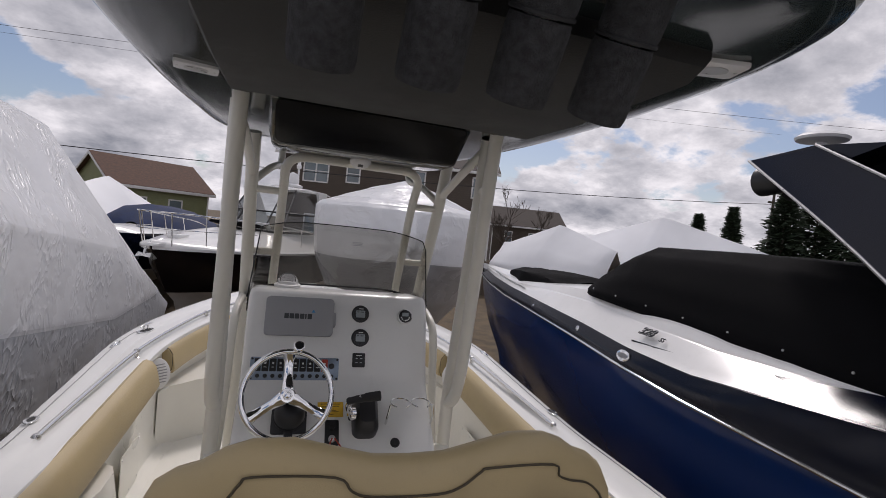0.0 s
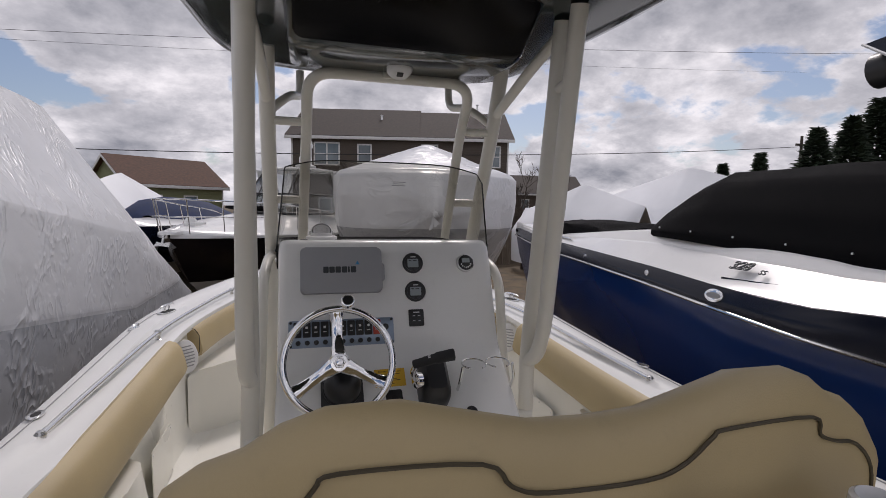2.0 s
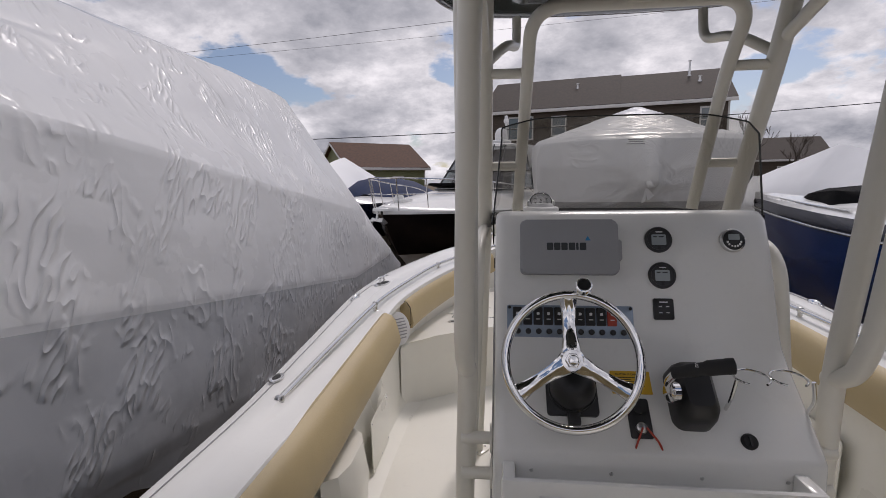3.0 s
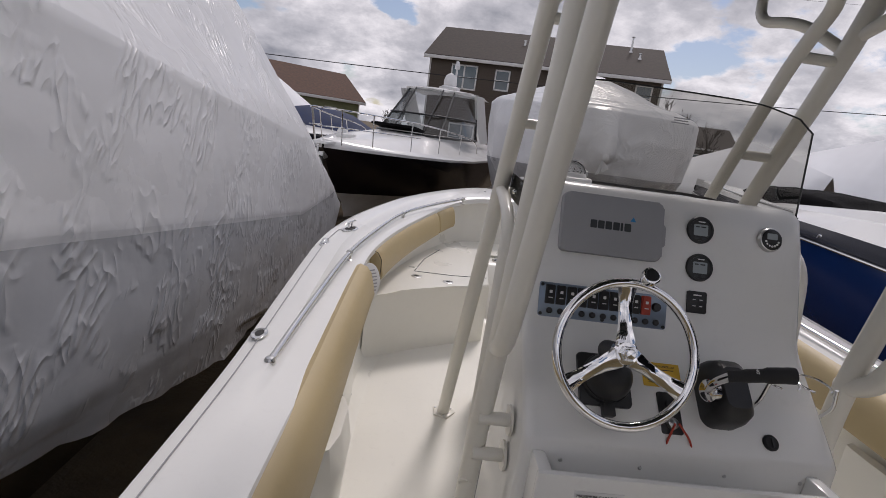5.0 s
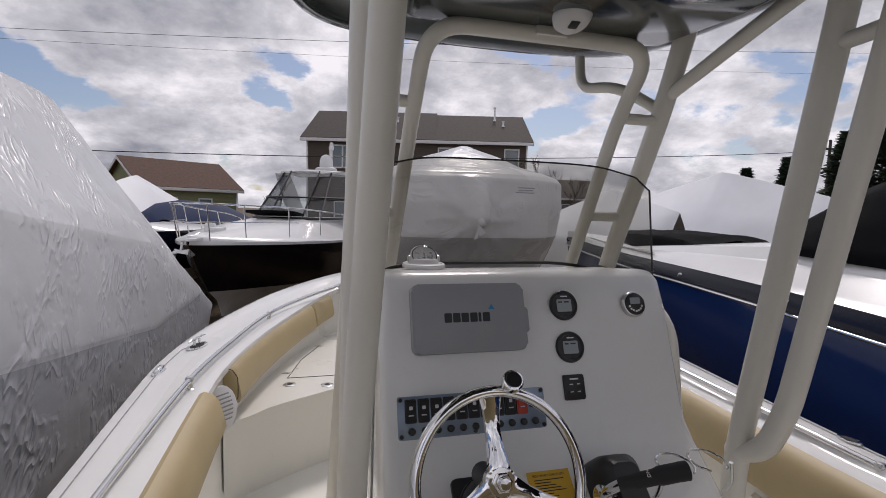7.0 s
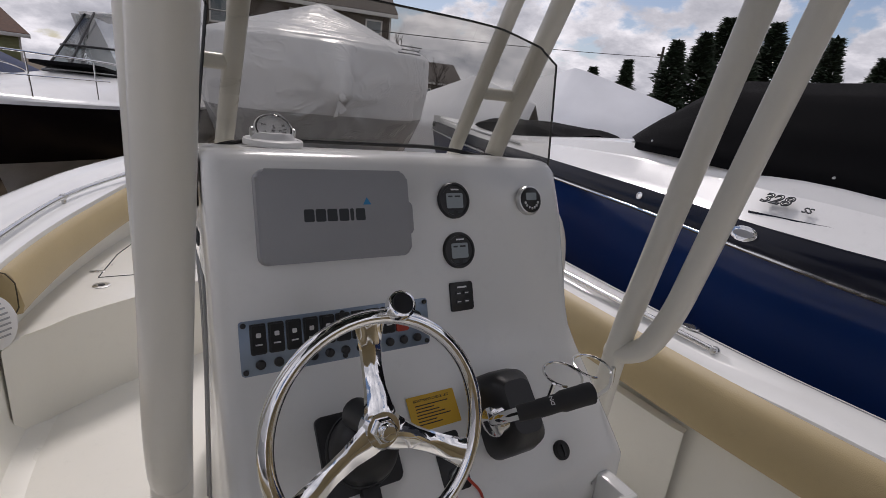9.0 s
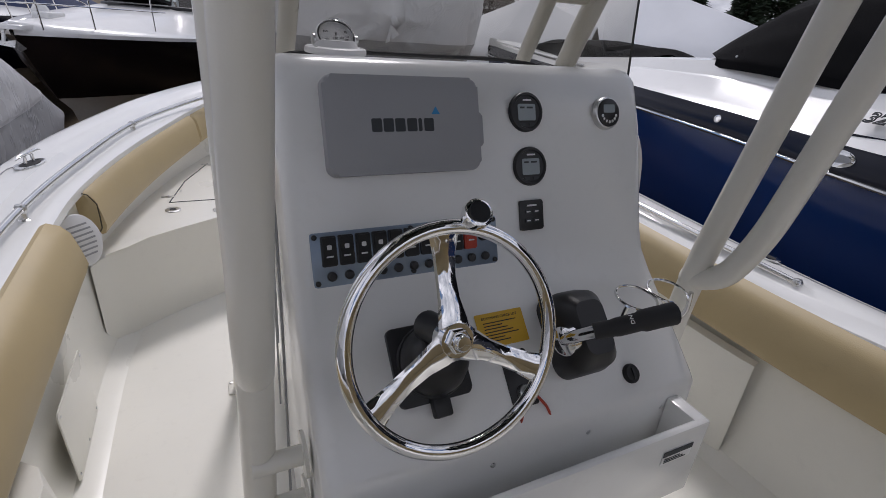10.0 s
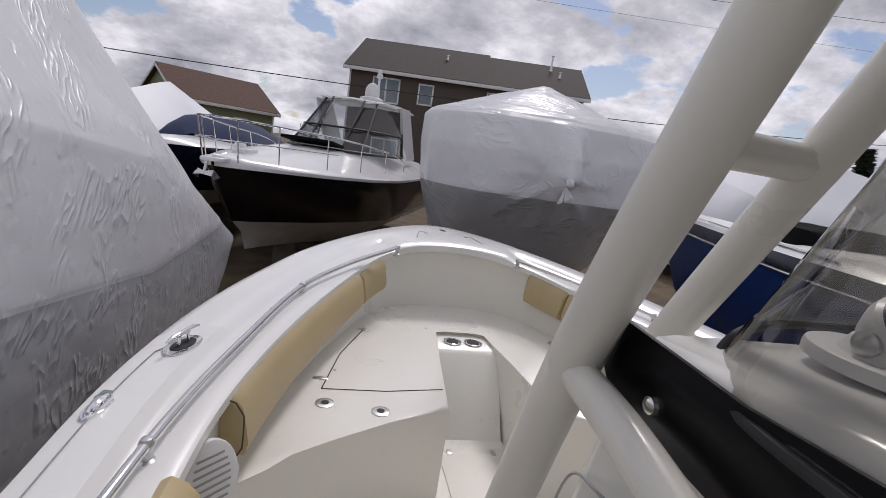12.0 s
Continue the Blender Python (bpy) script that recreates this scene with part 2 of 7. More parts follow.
TRIMWHITE = mat("white_house_trim", (0.74, 0.74, 0.73), 0.5, vary=0.05, scale=5)
PANE = mat("house_window_pane", (0.16, 0.20, 0.22), 0.06, vary=0.3, scale=0.8, coat=0.5)
BARK = mat("grey_brown_bark", (0.085, 0.068, 0.055), 0.9, vary=0.4, scale=8, bump=0.5, bump_scale=60)
NEEDLES = mat("dark_conifer_needles", (0.022, 0.040, 0.018), 0.8, vary=0.5, scale=2)
GRAVEL = mat("brown_gravel_and_dead_grass", (0.115, 0.080, 0.042), 0.95, vary=0.5, scale=1.7, bump=0.9, bump_scale=28, dirt=0.55)
WOODFENCE = mat("weathered_fence_wood", (0.17, 0.13, 0.095), 0.85, vary=0.3, scale=7, stretch=(1, 1, 0.15))
POLEWOOD = mat("pole_wood", (0.10, 0.082, 0.065), 0.9, vary=0.3, scale=6)
WIRE = mat("black_cable", (0.02, 0.02, 0.022), 0.6)


# ---- mesh helpers ----
def part(name, bm, material, parent=None, label="", smooth=38):
    bmesh.ops.recalc_face_normals(bm, faces=bm.faces)
    me = bpy.data.meshes.new(name)
    for f in bm.faces:
        f.smooth = smooth > 0
    bm.to_mesh(me)
    bm.free()
    if smooth > 0:
        me.set_sharp_from_angle(angle=radians(smooth))
    for m in material if isinstance(material, (list, tuple)) else (material,):
        me.materials.append(m)
    ob = new(name, me)
    if parent is not None:
        ob.parent = parent
    if label:
        ob["label"] = label
    return ob


def thing(name, label, category, group="", kind="", at=(0, 0, 0)):
    ob = new(name)
    ob.location = at
    return tagged(ob, label, category, group, kind)


def V(*a):
    return Vector(a)


def loft(bm, rings, closed=True, caps=True, mi=0):
    vs = [[bm.verts.new(p) for p in r] for r in rings]
    n = len(rings[0])
    for a, b in zip(vs, vs[1:]):
        for i in range(n if closed else n - 1):
            j = (i + 1) % n
            try:
                f = bm.faces.new((a[i], a[j], b[j], b[i]))
                f.material_index = mi
            except ValueError:
                pass
    if caps and closed:
        for r in (vs[0][::-1], vs[-1]):
            try:
                bm.faces.new(r).material_index = mi
            except ValueError:
                pass
    return vs


def spline(pts, steps=6, closed=False):
    """Catmull-Rom through the points."""
    p = [Vector(a) for a in pts]
    out = []
    n = len(p)
    for i in range(n if closed else n - 1):
        p0 = p[(i - 1) % n] if closed or i > 0 else p[0] * 2 - p[1]
        p1, p2 = p[i], p[(i + 1) % n]
        p3 = p[(i + 2) % n] if closed or i + 2 < n else p2 * 2 - p1
        for k in range(steps):
            t = k / steps
            out.append(0.5 * ((2 * p1) + (p2 - p0) * t + (2 * p0 - 5 * p1 + 4 * p2 - p3) * t * t + (3 * p1 - p0 - 3 * p2 + p3) * t ** 3))
    if not closed:
        out.append(p[-1].copy())
    return out


def rounded(pts, r=0.05, steps=5):
    """A polyline with its corners rounded."""
    p = [Vector(a) for a in pts]
    out = [p[0]]
    for a, b, c in zip(p, p[1:], p[2:]):
        u, w = (a - b), (c - b)
        k = min(r, u.length * 0.48, w.length * 0.48)
        s, e = b + u.normalized() * k, b + w.normalized() * k
        for i in range(steps + 1):
            t = i / steps
            out.append(s * (1 - t) ** 2 + b * 2 * t * (1 - t) + e * t * t)
    out.append(p[-1])
    return out


def tube(bm, pts, r, seg=12, closed=False, caps=True, flat=1.0, mi=0):
    p = [Vector(a) for a in pts]
    n = len(p)
    rings = []
    up = None
    for i in range(n):
        if closed:
            d = p[(i + 1) % n] - p[i - 1]
        else:
            d = p[min(i + 1, n - 1)] - p[max(i - 1, 0)]
        d.normalize()
        if up is None:
            up = d.orthogonal().normalized()
        up = (up - d * up.dot(d)).normalized()
        side = d.cross(up)
        rr = r[i] if isinstance(r, (list, tuple)) else r
        rings.append([p[i] + (up * math.cos(a) * flat + side * math.sin(a)) * rr for a in (2 * math.pi * k / seg for k in range(seg))])
    if closed:
        rings.append(rings[0])
        vs = [[bm.verts.new(q) for q in r_] for r_ in rings[:-1]]
        vs.append(vs[0])
        for a, b in zip(vs, vs[1:]):
            best = 0
            if b is vs[0]:
                best = min(range(seg), key=lambda k: (a[0].co - b[k].co).length)
            for i in range(seg):
                bm.faces.new((a[i], a[(i + 1) % seg], b[(i + 1 + best) % seg], b[(i + best) % seg])).material_index = mi
    else:
        loft(bm, rings, True, caps, mi)


def box(bm, lo, hi, bev=0.0, m=None, seg=2, mi=0):
    b2 = bmesh.new()
    bmesh.ops.create_cube(b2, size=1)
    lo, hi = Vector(lo), Vector(hi)
    for v in b2.verts:
        v.co = Vector(((lo[i] + hi[i]) / 2 + v.co[i] * (hi[i] - lo[i]) for i in range(3)))
    if bev:
        bmesh.ops.bevel(b2, geom=list(b2.edges), offset=bev, segments=seg, affect="EDGES", profile=0.5)
    merge(bm, b2, m, mi)


def merge(bm, b2, m=None, mi=0):
    vs = {}
    for v in b2.verts:
        vs[v] = bm.verts.new(m @ v.co if m is not None else v.co)
    for f in b2.faces:
        try:
            bm.faces.new([vs[v] for v in f.verts]).material_index = mi
        except ValueError:
            pass
    b2.free()


def cyl(bm, profile, m=None, seg=24, mi=0, caps=True):
    """A turned shape: profile of (radius, height) along local z."""
    rings = [[(m or Matrix()) @ Vector((max(r, 1e-4) * math.cos(a), max(r, 1e-4) * math.sin(a), h)) for a in (2 * math.pi * k / seg for k in range(seg))]
             for r, h in profile]
    loft(bm, rings, True, caps, mi)


def slab(bm, poly, thick, m=None, bev=0.0, mi=0):
    """A flat shape of the outline poly (local x, y), thick along local z from 0."""
    b2 = bmesh.new()
    a = [b2.verts.new((x, y, 0)) for x, y in poly]
    c = [b2.verts.new((x, y, thick)) for x, y in poly]
    top = b2.faces.new(c)
    b2.faces.new(a[::-1])
    n = len(poly)
    for i in range(n):
        b2.faces.new((a[i], a[(i + 1) % n], c[(i + 1) % n], c[i]))
    if bev:
        bmesh.ops.bevel(b2, geom=list(top.edges), offset=bev, segments=2, affect="EDGES", profile=0.5)
    merge(bm, b2, m, mi)


def rrect(w, h, r, n=5, cx=0, cy=0):
    out = []
    for qx, qy, a0 in ((1, 1, 0), (-1, 1, 90), (-1, -1, 180), (1, -1, 270)):
        for k in range(n + 1):
            a = radians(a0 + 90 * k / n)
            out.append((cx + qx * (w / 2 - r) + r * math.cos(a), cy + qy * (h / 2 - r) + r * math.sin(a)))
    return out


def oval(w, h, n=28):
    return [(w / 2 * math.cos(2 * math.pi * k / n), h / 2 * math.sin(2 * math.pi * k / n)) for k in range(n)]


def axes(origin, x, z):
    """A frame at origin with local x and local z along the given ways."""
    z = Vector(z).normalized()
    x = Vector(x)
    x = (x - z * x.dot(z)).normalized()
    y = z.cross(x)
    return Matrix(((x[0], y[0], z[0], origin[0]), (x[1], y[1], z[1], origin[1]), (x[2], y[2], z[2], origin[2]), (0, 0, 0, 1)))


def text(name, body, size, material, m, parent, depth=0.0006, spread=1.0, shear=0.0, outline=0.0):
    cu = bpy.data.curves.new(name, "FONT")
    cu.body, cu.size, cu.align_x, cu.align_y, cu.extrude, cu.shear = body, size, "CENTER", "CENTER", depth, shear
    cu.space_character = spread
    if outline:
        cu.fill_mode, cu.bevel_depth, cu.bevel_resolution = "NONE", outline, 1
    tmp = bpy.data.objects.new("tmp_" + name, cu)
    scene.collection.objects.link(tmp)
    dg = bpy.context.evaluated_depsgraph_get()
    me = bpy.data.meshes.new_from_object(tmp.evaluated_get(dg))
    bpy.data.objects.remove(tmp)
    me.transform(m)
    me.materials.clear()
    me.materials.append(material)
    me.name = name
    ob = new(name, me)
    ob.parent = parent
    return ob


def lerp_table(table, y):
    if y <= table[0][0]:
        return table[0][1:]
    for a, b in zip(table, table[1:]):
        if y <= b[0]:
            t = (y - a[0]) / (b[0] - a[0])
            return tuple(p + (q - p) * t for p, q in zip(a[1:], b[1:]))
    return table[-1][1:]


# ---- the ground ----
GROUND_Z = -1.15
bm = bmesh.new()
R = [0, 1.5, 3, 5, 8, 12, 17, 24, 34, 50, 80, 140, 300, 900]
vs = []
for r in R:
    ring = []
    for k in range(48):
        a = 2 * math.pi * k / 48
        p = V(r * math.cos(a), r * math.sin(a) + 3, GROUND_Z)
        if 0 < r < 60:
            p.z += 0.05 * noise.noise(p * 0.6) + 0.02 * noise.noise(p * 2.3)
        ring.append(bm.verts.new(p))
    vs.append(ring)
for a, b in zip(vs, vs[1:]):
    for i in range(48):
        j = (i + 1) % 48
        bm.faces.new((a[i], a[j], b[j], b[i]))
bmesh.ops.remove_doubles(bm, verts=bm.verts, dist=0.0005)
tagged(part("ground", bm, GRAVEL), "brown gravel yard with dead grass", "ground", kind="structure")

# ---- the boat that is walked on ----
# stations along one side: y outer, x outer, y inner, x inner, height of the cap
CAP = [(-4.20, 1.20, -4.05, 0.98, 0.690), (-3.2, 1.24, -3.2, 1.03, 0.690), (-2.0, 1.27, -2.0, 1.045, 0.690), (-0.9, 1.29, -0.9, 1.05, 0.690),
       (-0.25, 1.30, -0.25, 1.05, 0.682), (0.3, 1.32, 0.3, 1.05, 0.696), (0.8, 1.335, 0.8, 1.045, 0.718), (1.2, 1.335, 1.15, 1.025, 0.740),
       (1.6, 1.30, 1.5, 0.965, 0.753), (2.0, 1.23, 1.87, 0.875, 0.762), (2.4, 1.12, 2.22, 0.765, 0.774), (2.8, 0.975, 2.54, 0.645, 0.792),
       (3.12, 0.80, 2.79, 0.53, 0.812), (3.4, 0.60, 2.955, 0.41, 0.834), (3.62, 0.40, 3.035, 0.29, 0.854), (3.78, 0.20, 3.065, 0.15, 0.869),
       (3.84, 0.0, 3.07, 0.0, 0.875)]


def cap_station(s):
    """Smooth station at s along the table: Catmull-Rom of all five columns."""
    i = min(int(s), len(CAP) - 2)
    t = s - i
    p1, p2 = CAP[i], CAP[i + 1]
    p0 = CAP[i - 1] if i > 0 else tuple(2 * a - b for a, b in zip(p1, p2))
    if i + 2 < len(CAP):
        p3 = CAP[i + 2]
    else:
        q = CAP[-2]
        p3 = (q[0], -q[1], q[2], -q[3], q[4])
    return tuple(0.5 * ((2 * b) + (c - a) * t + (2 * a - 5 * b + 4 * c - d) * t * t + (3 * b - a - 3 * c + d) * t ** 3) for a, b, c, d in zip(p0, p1, p2, p3))


SIDE = [cap_station(k / 12) for k in range((len(CAP) - 1) * 12 + 1)]
OUTLINE = [(-xo, yo, -xi, yi, z) for yo, xo, yi, xi, z in SIDE] + [(xo, yo, xi, yi, z) for yo, xo, yi, xi, z in SIDE[-2::-1]]

boat = thing("center_console_boat", "white fishing boat with cream deck, open cockpit and bow seats", "boat")
bm = bmesh.new()
rings = []
for xo, yo, xi, yi, z in OUTLINE:
    o, i = V(xo, yo, z), V(xi, yi, z)
    d = i - o
    dip = max(0.0, min(1.0, (yi + 0.52) / 0.42))
    dip = dip * dip * (3 - 2 * dip) * max(0.0, min(1.0, (3.00 - yi) / 0.05))
    rings.append([o + V(0, 0, -0.15) + d * 0.05, o + V(0, 0, -0.055) - d * 0.008, o + V(0, 0, -0.02), o + d * 0.05 + V(0, 0, 0.002), o + d * 0.12 + V(0, 0, 0.008),
                  o + d * 0.35 + V(0, 0, 0.013), o + d * 0.50 + V(0, 0, 0.012), o + d * 0.57 + V(0, 0, 0.004 - 0.012 * dip + 0.006 * (1 - dip)), o + d * 0.62 + V(0, 0, 0.010 - 0.026 * dip), o + d * 0.86 + V(0, 0, 0.004 - 0.022 * dip), o + d * 0.96 + V(0, 0, -0.004 - 0.016 * dip), i + V(0, 0, -0.02 - 0.008 * dip), i + V(0, 0, -0.06), i - d * 0.08 + V(0, 0, -0.065)])
loft(bm, rings, closed=False)
part("gunwale_cap", bm, GEL, boat, "glossy white gunwale cap")
# thin seam line along the cap and the rub rail
bm = bmesh.new()
tube(bm, [V(xo, yo, z - 0.10) + (V(xo, yo, 0) - V(xi, yi, 0)).normalized() * 0.012 for xo, yo, xi, yi, z in OUTLINE], 0.022, 8)
part("rub_rail", bm, WHITE_PLASTIC, boat, "white rub rail")
for sgn in (-1, 1):
    bm = bmesh.new()
    line = []
    for yo, xo, yi, xi, z in SIDE[:91]:
        line.append(V(sgn * (xo + (xi - xo) * 0.20), yo + (yi - yo) * 0.20, z + 0.0125))
    e = line[-1]
    line += [V(sgn * (abs(e.x) - 0.03), e.y + 0.05, e.z + 0.003), V(sgn * (abs(e.x) - 0.09), e.y + 0.06, e.z + 0.002)]
    tube(bm, line, 0.0019, 6)
    part("cap_seam", bm, COVER, boat, "grey seam line in the cap")
# hull outside
bm = bmesh.new()
rings = []
for xo, yo, xi, yi, z in OUTLINE:
    t = max(0.0, min(1.0, (yo - 0.5) / 3.4))
    k = 1 - 0.35 * t
    rings.append([V(xo * 0.985, yo - 0.01, z - 0.14), V(xo * (0.97 - 0.12 * t), yo - 0.10 * t, 0.25), V(xo * (0.92 - 0.3 * t), yo - 0.30 * t, -0.15),
                  V(xo * 0.80 * k, yo - 0.5 * t, -0.42), V(xo * 0.4 * k, yo - 0.75 * t, -0.62), V(0, yo - 0.9 * t, -0.80 + 0.25 * t * t)])
loft(bm, rings, closed=False)
bmesh.ops.remove_doubles(bm, verts=bm.verts, dist=0.0005)
part("hull", bm, WHITEHULL, boat, "white fibreglass hull")
# transom
bm = bmesh.new()
box(bm, (-1.2, -4.25, -0.5), (1.2, -4.02, 0.70), 0.02)
part("transom", bm, GEL, boat)
# inner liner wall
bm = bmesh.new()
rings = []
for xo, yo, xi, yi, z in OUTLINE:
    o, i = V(xo, yo, z), V(xi, yi, z)
    d = (o - i)
    d.z = 0
    d.normalize()
    rings.append([i + d * 0.012 + V(0, 0, -0.06), i + d * 0.03 + V(0, 0, -0.085), i + d * 0.03 + V(0, 0, -0.25), i + d * 0.022 + V(0, 0, -0.29),
                  V(*(i + d * 0.015).xy, 0.12), V(*(i - d * 0.012).xy, 0.035), V(*(i - d * 0.06).xy, 0.004), V(*(i - d * 0.10).xy, -0.004)])
loft(bm, rings, closed=False)
part("cockpit_liner", bm, CREAM, boat, "cream moulded cockpit liner")
# cockpit deck
bm = bmesh.new()
poly = [(xi * 0.985, yi) for xo, yo, xi, yi, z in OUTLINE]
slab(bm, poly, 0.03, pose(0, 0, -0.03))
part("deck", bm, LINER, boat, "cream non-skid cockpit deck")

# bow seating platform: U-shaped, with a well between
SEAT_Z = 0.424
bm = bmesh.new()


def arc_inner(y0, y1, n=14):
    out = []
    for yo, xo, yi, xi, z in SIDE:
        if y0 <= yi <= y1:
            out.append((-xi - 0.035, yi + (0.03 if xi < 0.4 else 0.0)))
    return out


well = [(-0.235, 1.73), (-0.232, 1.84), (-0.195, 2.2), (-0.165, 2.42), (-0.17, 2.60)]
port_edge = arc_inner(1.30, 3.075)
left_outline = [(-1.03, 1.17), (-0.985, 1.245), (-0.925, 1.325), (-0.84, 1.39), (-0.72, 1.47), (-0.5, 1.60), (-0.32, 1.685)] + well
right_well = [(-x, y) for x, y in well][::-1]
right_outline = [(-x, y) for x, y in [(-1.03, 1.17), (-0.985, 1.245), (-0.925, 1.325), (-0.84, 1.39), (-0.72, 1.47), (-0.5, 1.60), (-0.32, 1.685)]][::-1]
poly = left_outline + [(-0.10, 2.63), (0.10, 2.63)] + right_well + right_outline + [(-x, y) for x, y in port_edge] + port_edge[-2::-1]
slab(bm, poly, SEAT_Z + 0.01, pose(0, 0, -0.01), bev=0.022)
part("bow_seat", bm, CREAM, boat, "cream moulded bow seat base", smooth=50)
# sloping forward end of the well, with a recessed shelf
bm = bmesh.new()
loft(bm, [[V(x, 2.08, 0.0), V(x, 2.13, 0.015), V(x, 2.38, 0.380), V(x, 2.42, 0.402), V(x, 2.64, 0.402), V(x, 2.64, 0.0)] for x in (-0.185, -0.1, 0.1, 0.185)])
part("well_step", bm, CREAM, boat)
for sx in (-0.062, 0.062):
    bm = bmesh.new()
    cyl(bm, [(0.036, -0.06), (0.044, 0.0), (0.052, 0.003), (0.053, 0.006), (0.047, 0.008), (0.043, 0.004), (0.038, -0.05), (0.0, -0.052)], pose(sx, 2.502, 0.404), 28)
    part("cup_holder", bm, STEEL, boat, "stainless cup holder")
    bm = bmesh.new()
    cyl(bm, [(0.037, 0), (0.037, 0.003)], pose(sx, 2.502, 0.4045), 24)
    part("cup_bottom", bm, RUBBER, boat)
# seat hatch: seam, hinges, pedestal sockets, screws
for s in (-1, 1):
    bm = bmesh.new()
    tube(bm, [V(s * -0.770, 1.84, SEAT_Z + 0.0015), V(s * -0.5, 1.84, SEAT_Z + 0.0015), V(s * -0.24, 1.88, SEAT_Z + 0.0015)], 0.003, 6, flat=0.5)
    tube(bm, [V(s * -0.770, 1.84, SEAT_Z + 0.0015), V(s * -0.70, 2.20, SEAT_Z + 0.0015), V(s * -0.568, 2.57, SEAT_Z + 0.0015)], 0.003, 6, flat=0.5)
    part("hatch_seam", bm, COVER_INK, boat, "dark hatch seam")
    for hx, hy, a in ((-0.778, 1.934, 8), (-0.574, 2.542, 25)):
        bm = bmesh.new()
        box(bm, (-0.034, -0.011, 0), (0.034, 0.011, 0.003), 0.001, pose(s * hx, hy, SEAT_Z + 0.001, 0, 0, -s * a))
        tube(bm, [pose(s * hx, hy, SEAT_Z + 0.003, 0, 0, -s * a) @ V(0, -0.012, 0), pose(s * hx, hy, SEAT_Z + 0.003, 0, 0, -s * a) @ V(0, 0.012, 0)], 0.0035, 8)
        part("hinge", bm, STEEL_DULL, boat, "small stainless hinge")
    for px, py in ((-0.751, 1.723), (-0.532, 1.674)):
        bm = bmesh.new()
        cyl(bm, [(0.037, 0), (0.037, 0.002), (0.03, 0.004), (0.018, 0.004), (0.016, 0.001)], pose(s * px, py, SEAT_Z + 0.001), 24)
        p_ = part("pedestal_socket", bm, STEEL_DULL, boat, "round stainless socket")
        bm = bmesh.new()
        cyl(bm, [(0.015, 0), (0.015, 0.002)], pose(s * px, py, SEAT_Z + 0.0035), 18)
        part("socket_hole", bm, RUBBER, p_)
    for px, py in ((-0.62, 2.40), (-0.72, 2.02), (-0.42, 2.74), (-0.1, 2.86), (-0.2, 2.64)):
        bm = bmesh.new()
        cyl(bm, [(0.006, 0), (0.005, 0.002), (0, 0.0025)], pose(s * px, py, SEAT_Z + 0.001), 10)
        part("screw", bm, STEEL_DULL, boat)
# hatch in the well's floor
bm = bmesh.new()
slab(bm, rrect(0.34, 0.50, 0.03, cx=0, cy=1.78), 0.006, pose(0, 0, 0.001), bev=0.003)
part("floor_hatch", bm, LINER, boat)
for s in (-1, 1):
    bm = bmesh.new()
    box(bm, (s * 0.115 - 0.012, 2.015, 0.006), (s * 0.115 + 0.012, 2.055, 0.010), 0.001)
    part("hinge", bm, STEEL_DULL, boat, "small stainless hinge")


def inner_at(y):
    """Inner edge of the cap: x (port side), height and the way outwards, at y."""
    best = min(range(1, len(SIDE) - 1), key=lambda k: abs(SIDE[k][2] - y))
    a, b = SIDE[best - 1], SIDE[best + 1]
    t = (y - a[2]) / max(1e-6, b[2] - a[2])
    x, z = a[3] + (b[3] - a[3]) * t, a[4] + (b[4] - a[4]) * t
    w = V(-(b[2] - a[2]), -(b[3] - a[3]), 0).normalized()
    return V(-x, y, z), V(-abs(w.x), abs(w.y) if a[3] > b[3] else 0, 0).normalized()


def bolster(path, s, h, name="bolster", top=0.028, thick=0.062):
    """A padded tan bolster under the cap's inner edge; path: y values."""
    rings = []
    n = len(path)
    for k, y in enumerate(path):
        p, w = inner_at(y)
        q = p + w * 0.02 + V(0, 0, -top)
        f = 1.0
        if k in (0, n - 1):
            f = 0.72
        prof = [(0.3, -0.016), (-0.12, 0.0), (-0.55, -0.012), (-0.85, -0.04), (-1.05, -h * 0.5), (-1.2, -h + 0.04), (-1.05, -h + 0.008), (-0.5, -h), (0.0, -h + 0.01)]
        ring = []
        for a, b in prof:
            v = q + w * (a * thick * f) + V(0, 0, (b + h / 2) * (0.93 if f < 1 else 1) - h / 2)
            ring.append(V(-s * v.x, v.y, v.z) if s > 0 else v)
        rings.append(ring)
    bm = bmesh.new()
    loft(bm, rings)
    return bm


def steps(a, b, n):
    return [a + (b - a) * k / (n - 1) for k in range(n)]


def spread_ends(a, b, n):
    return [a] + steps(a + 0.012, b - 0.012, n) + [b]


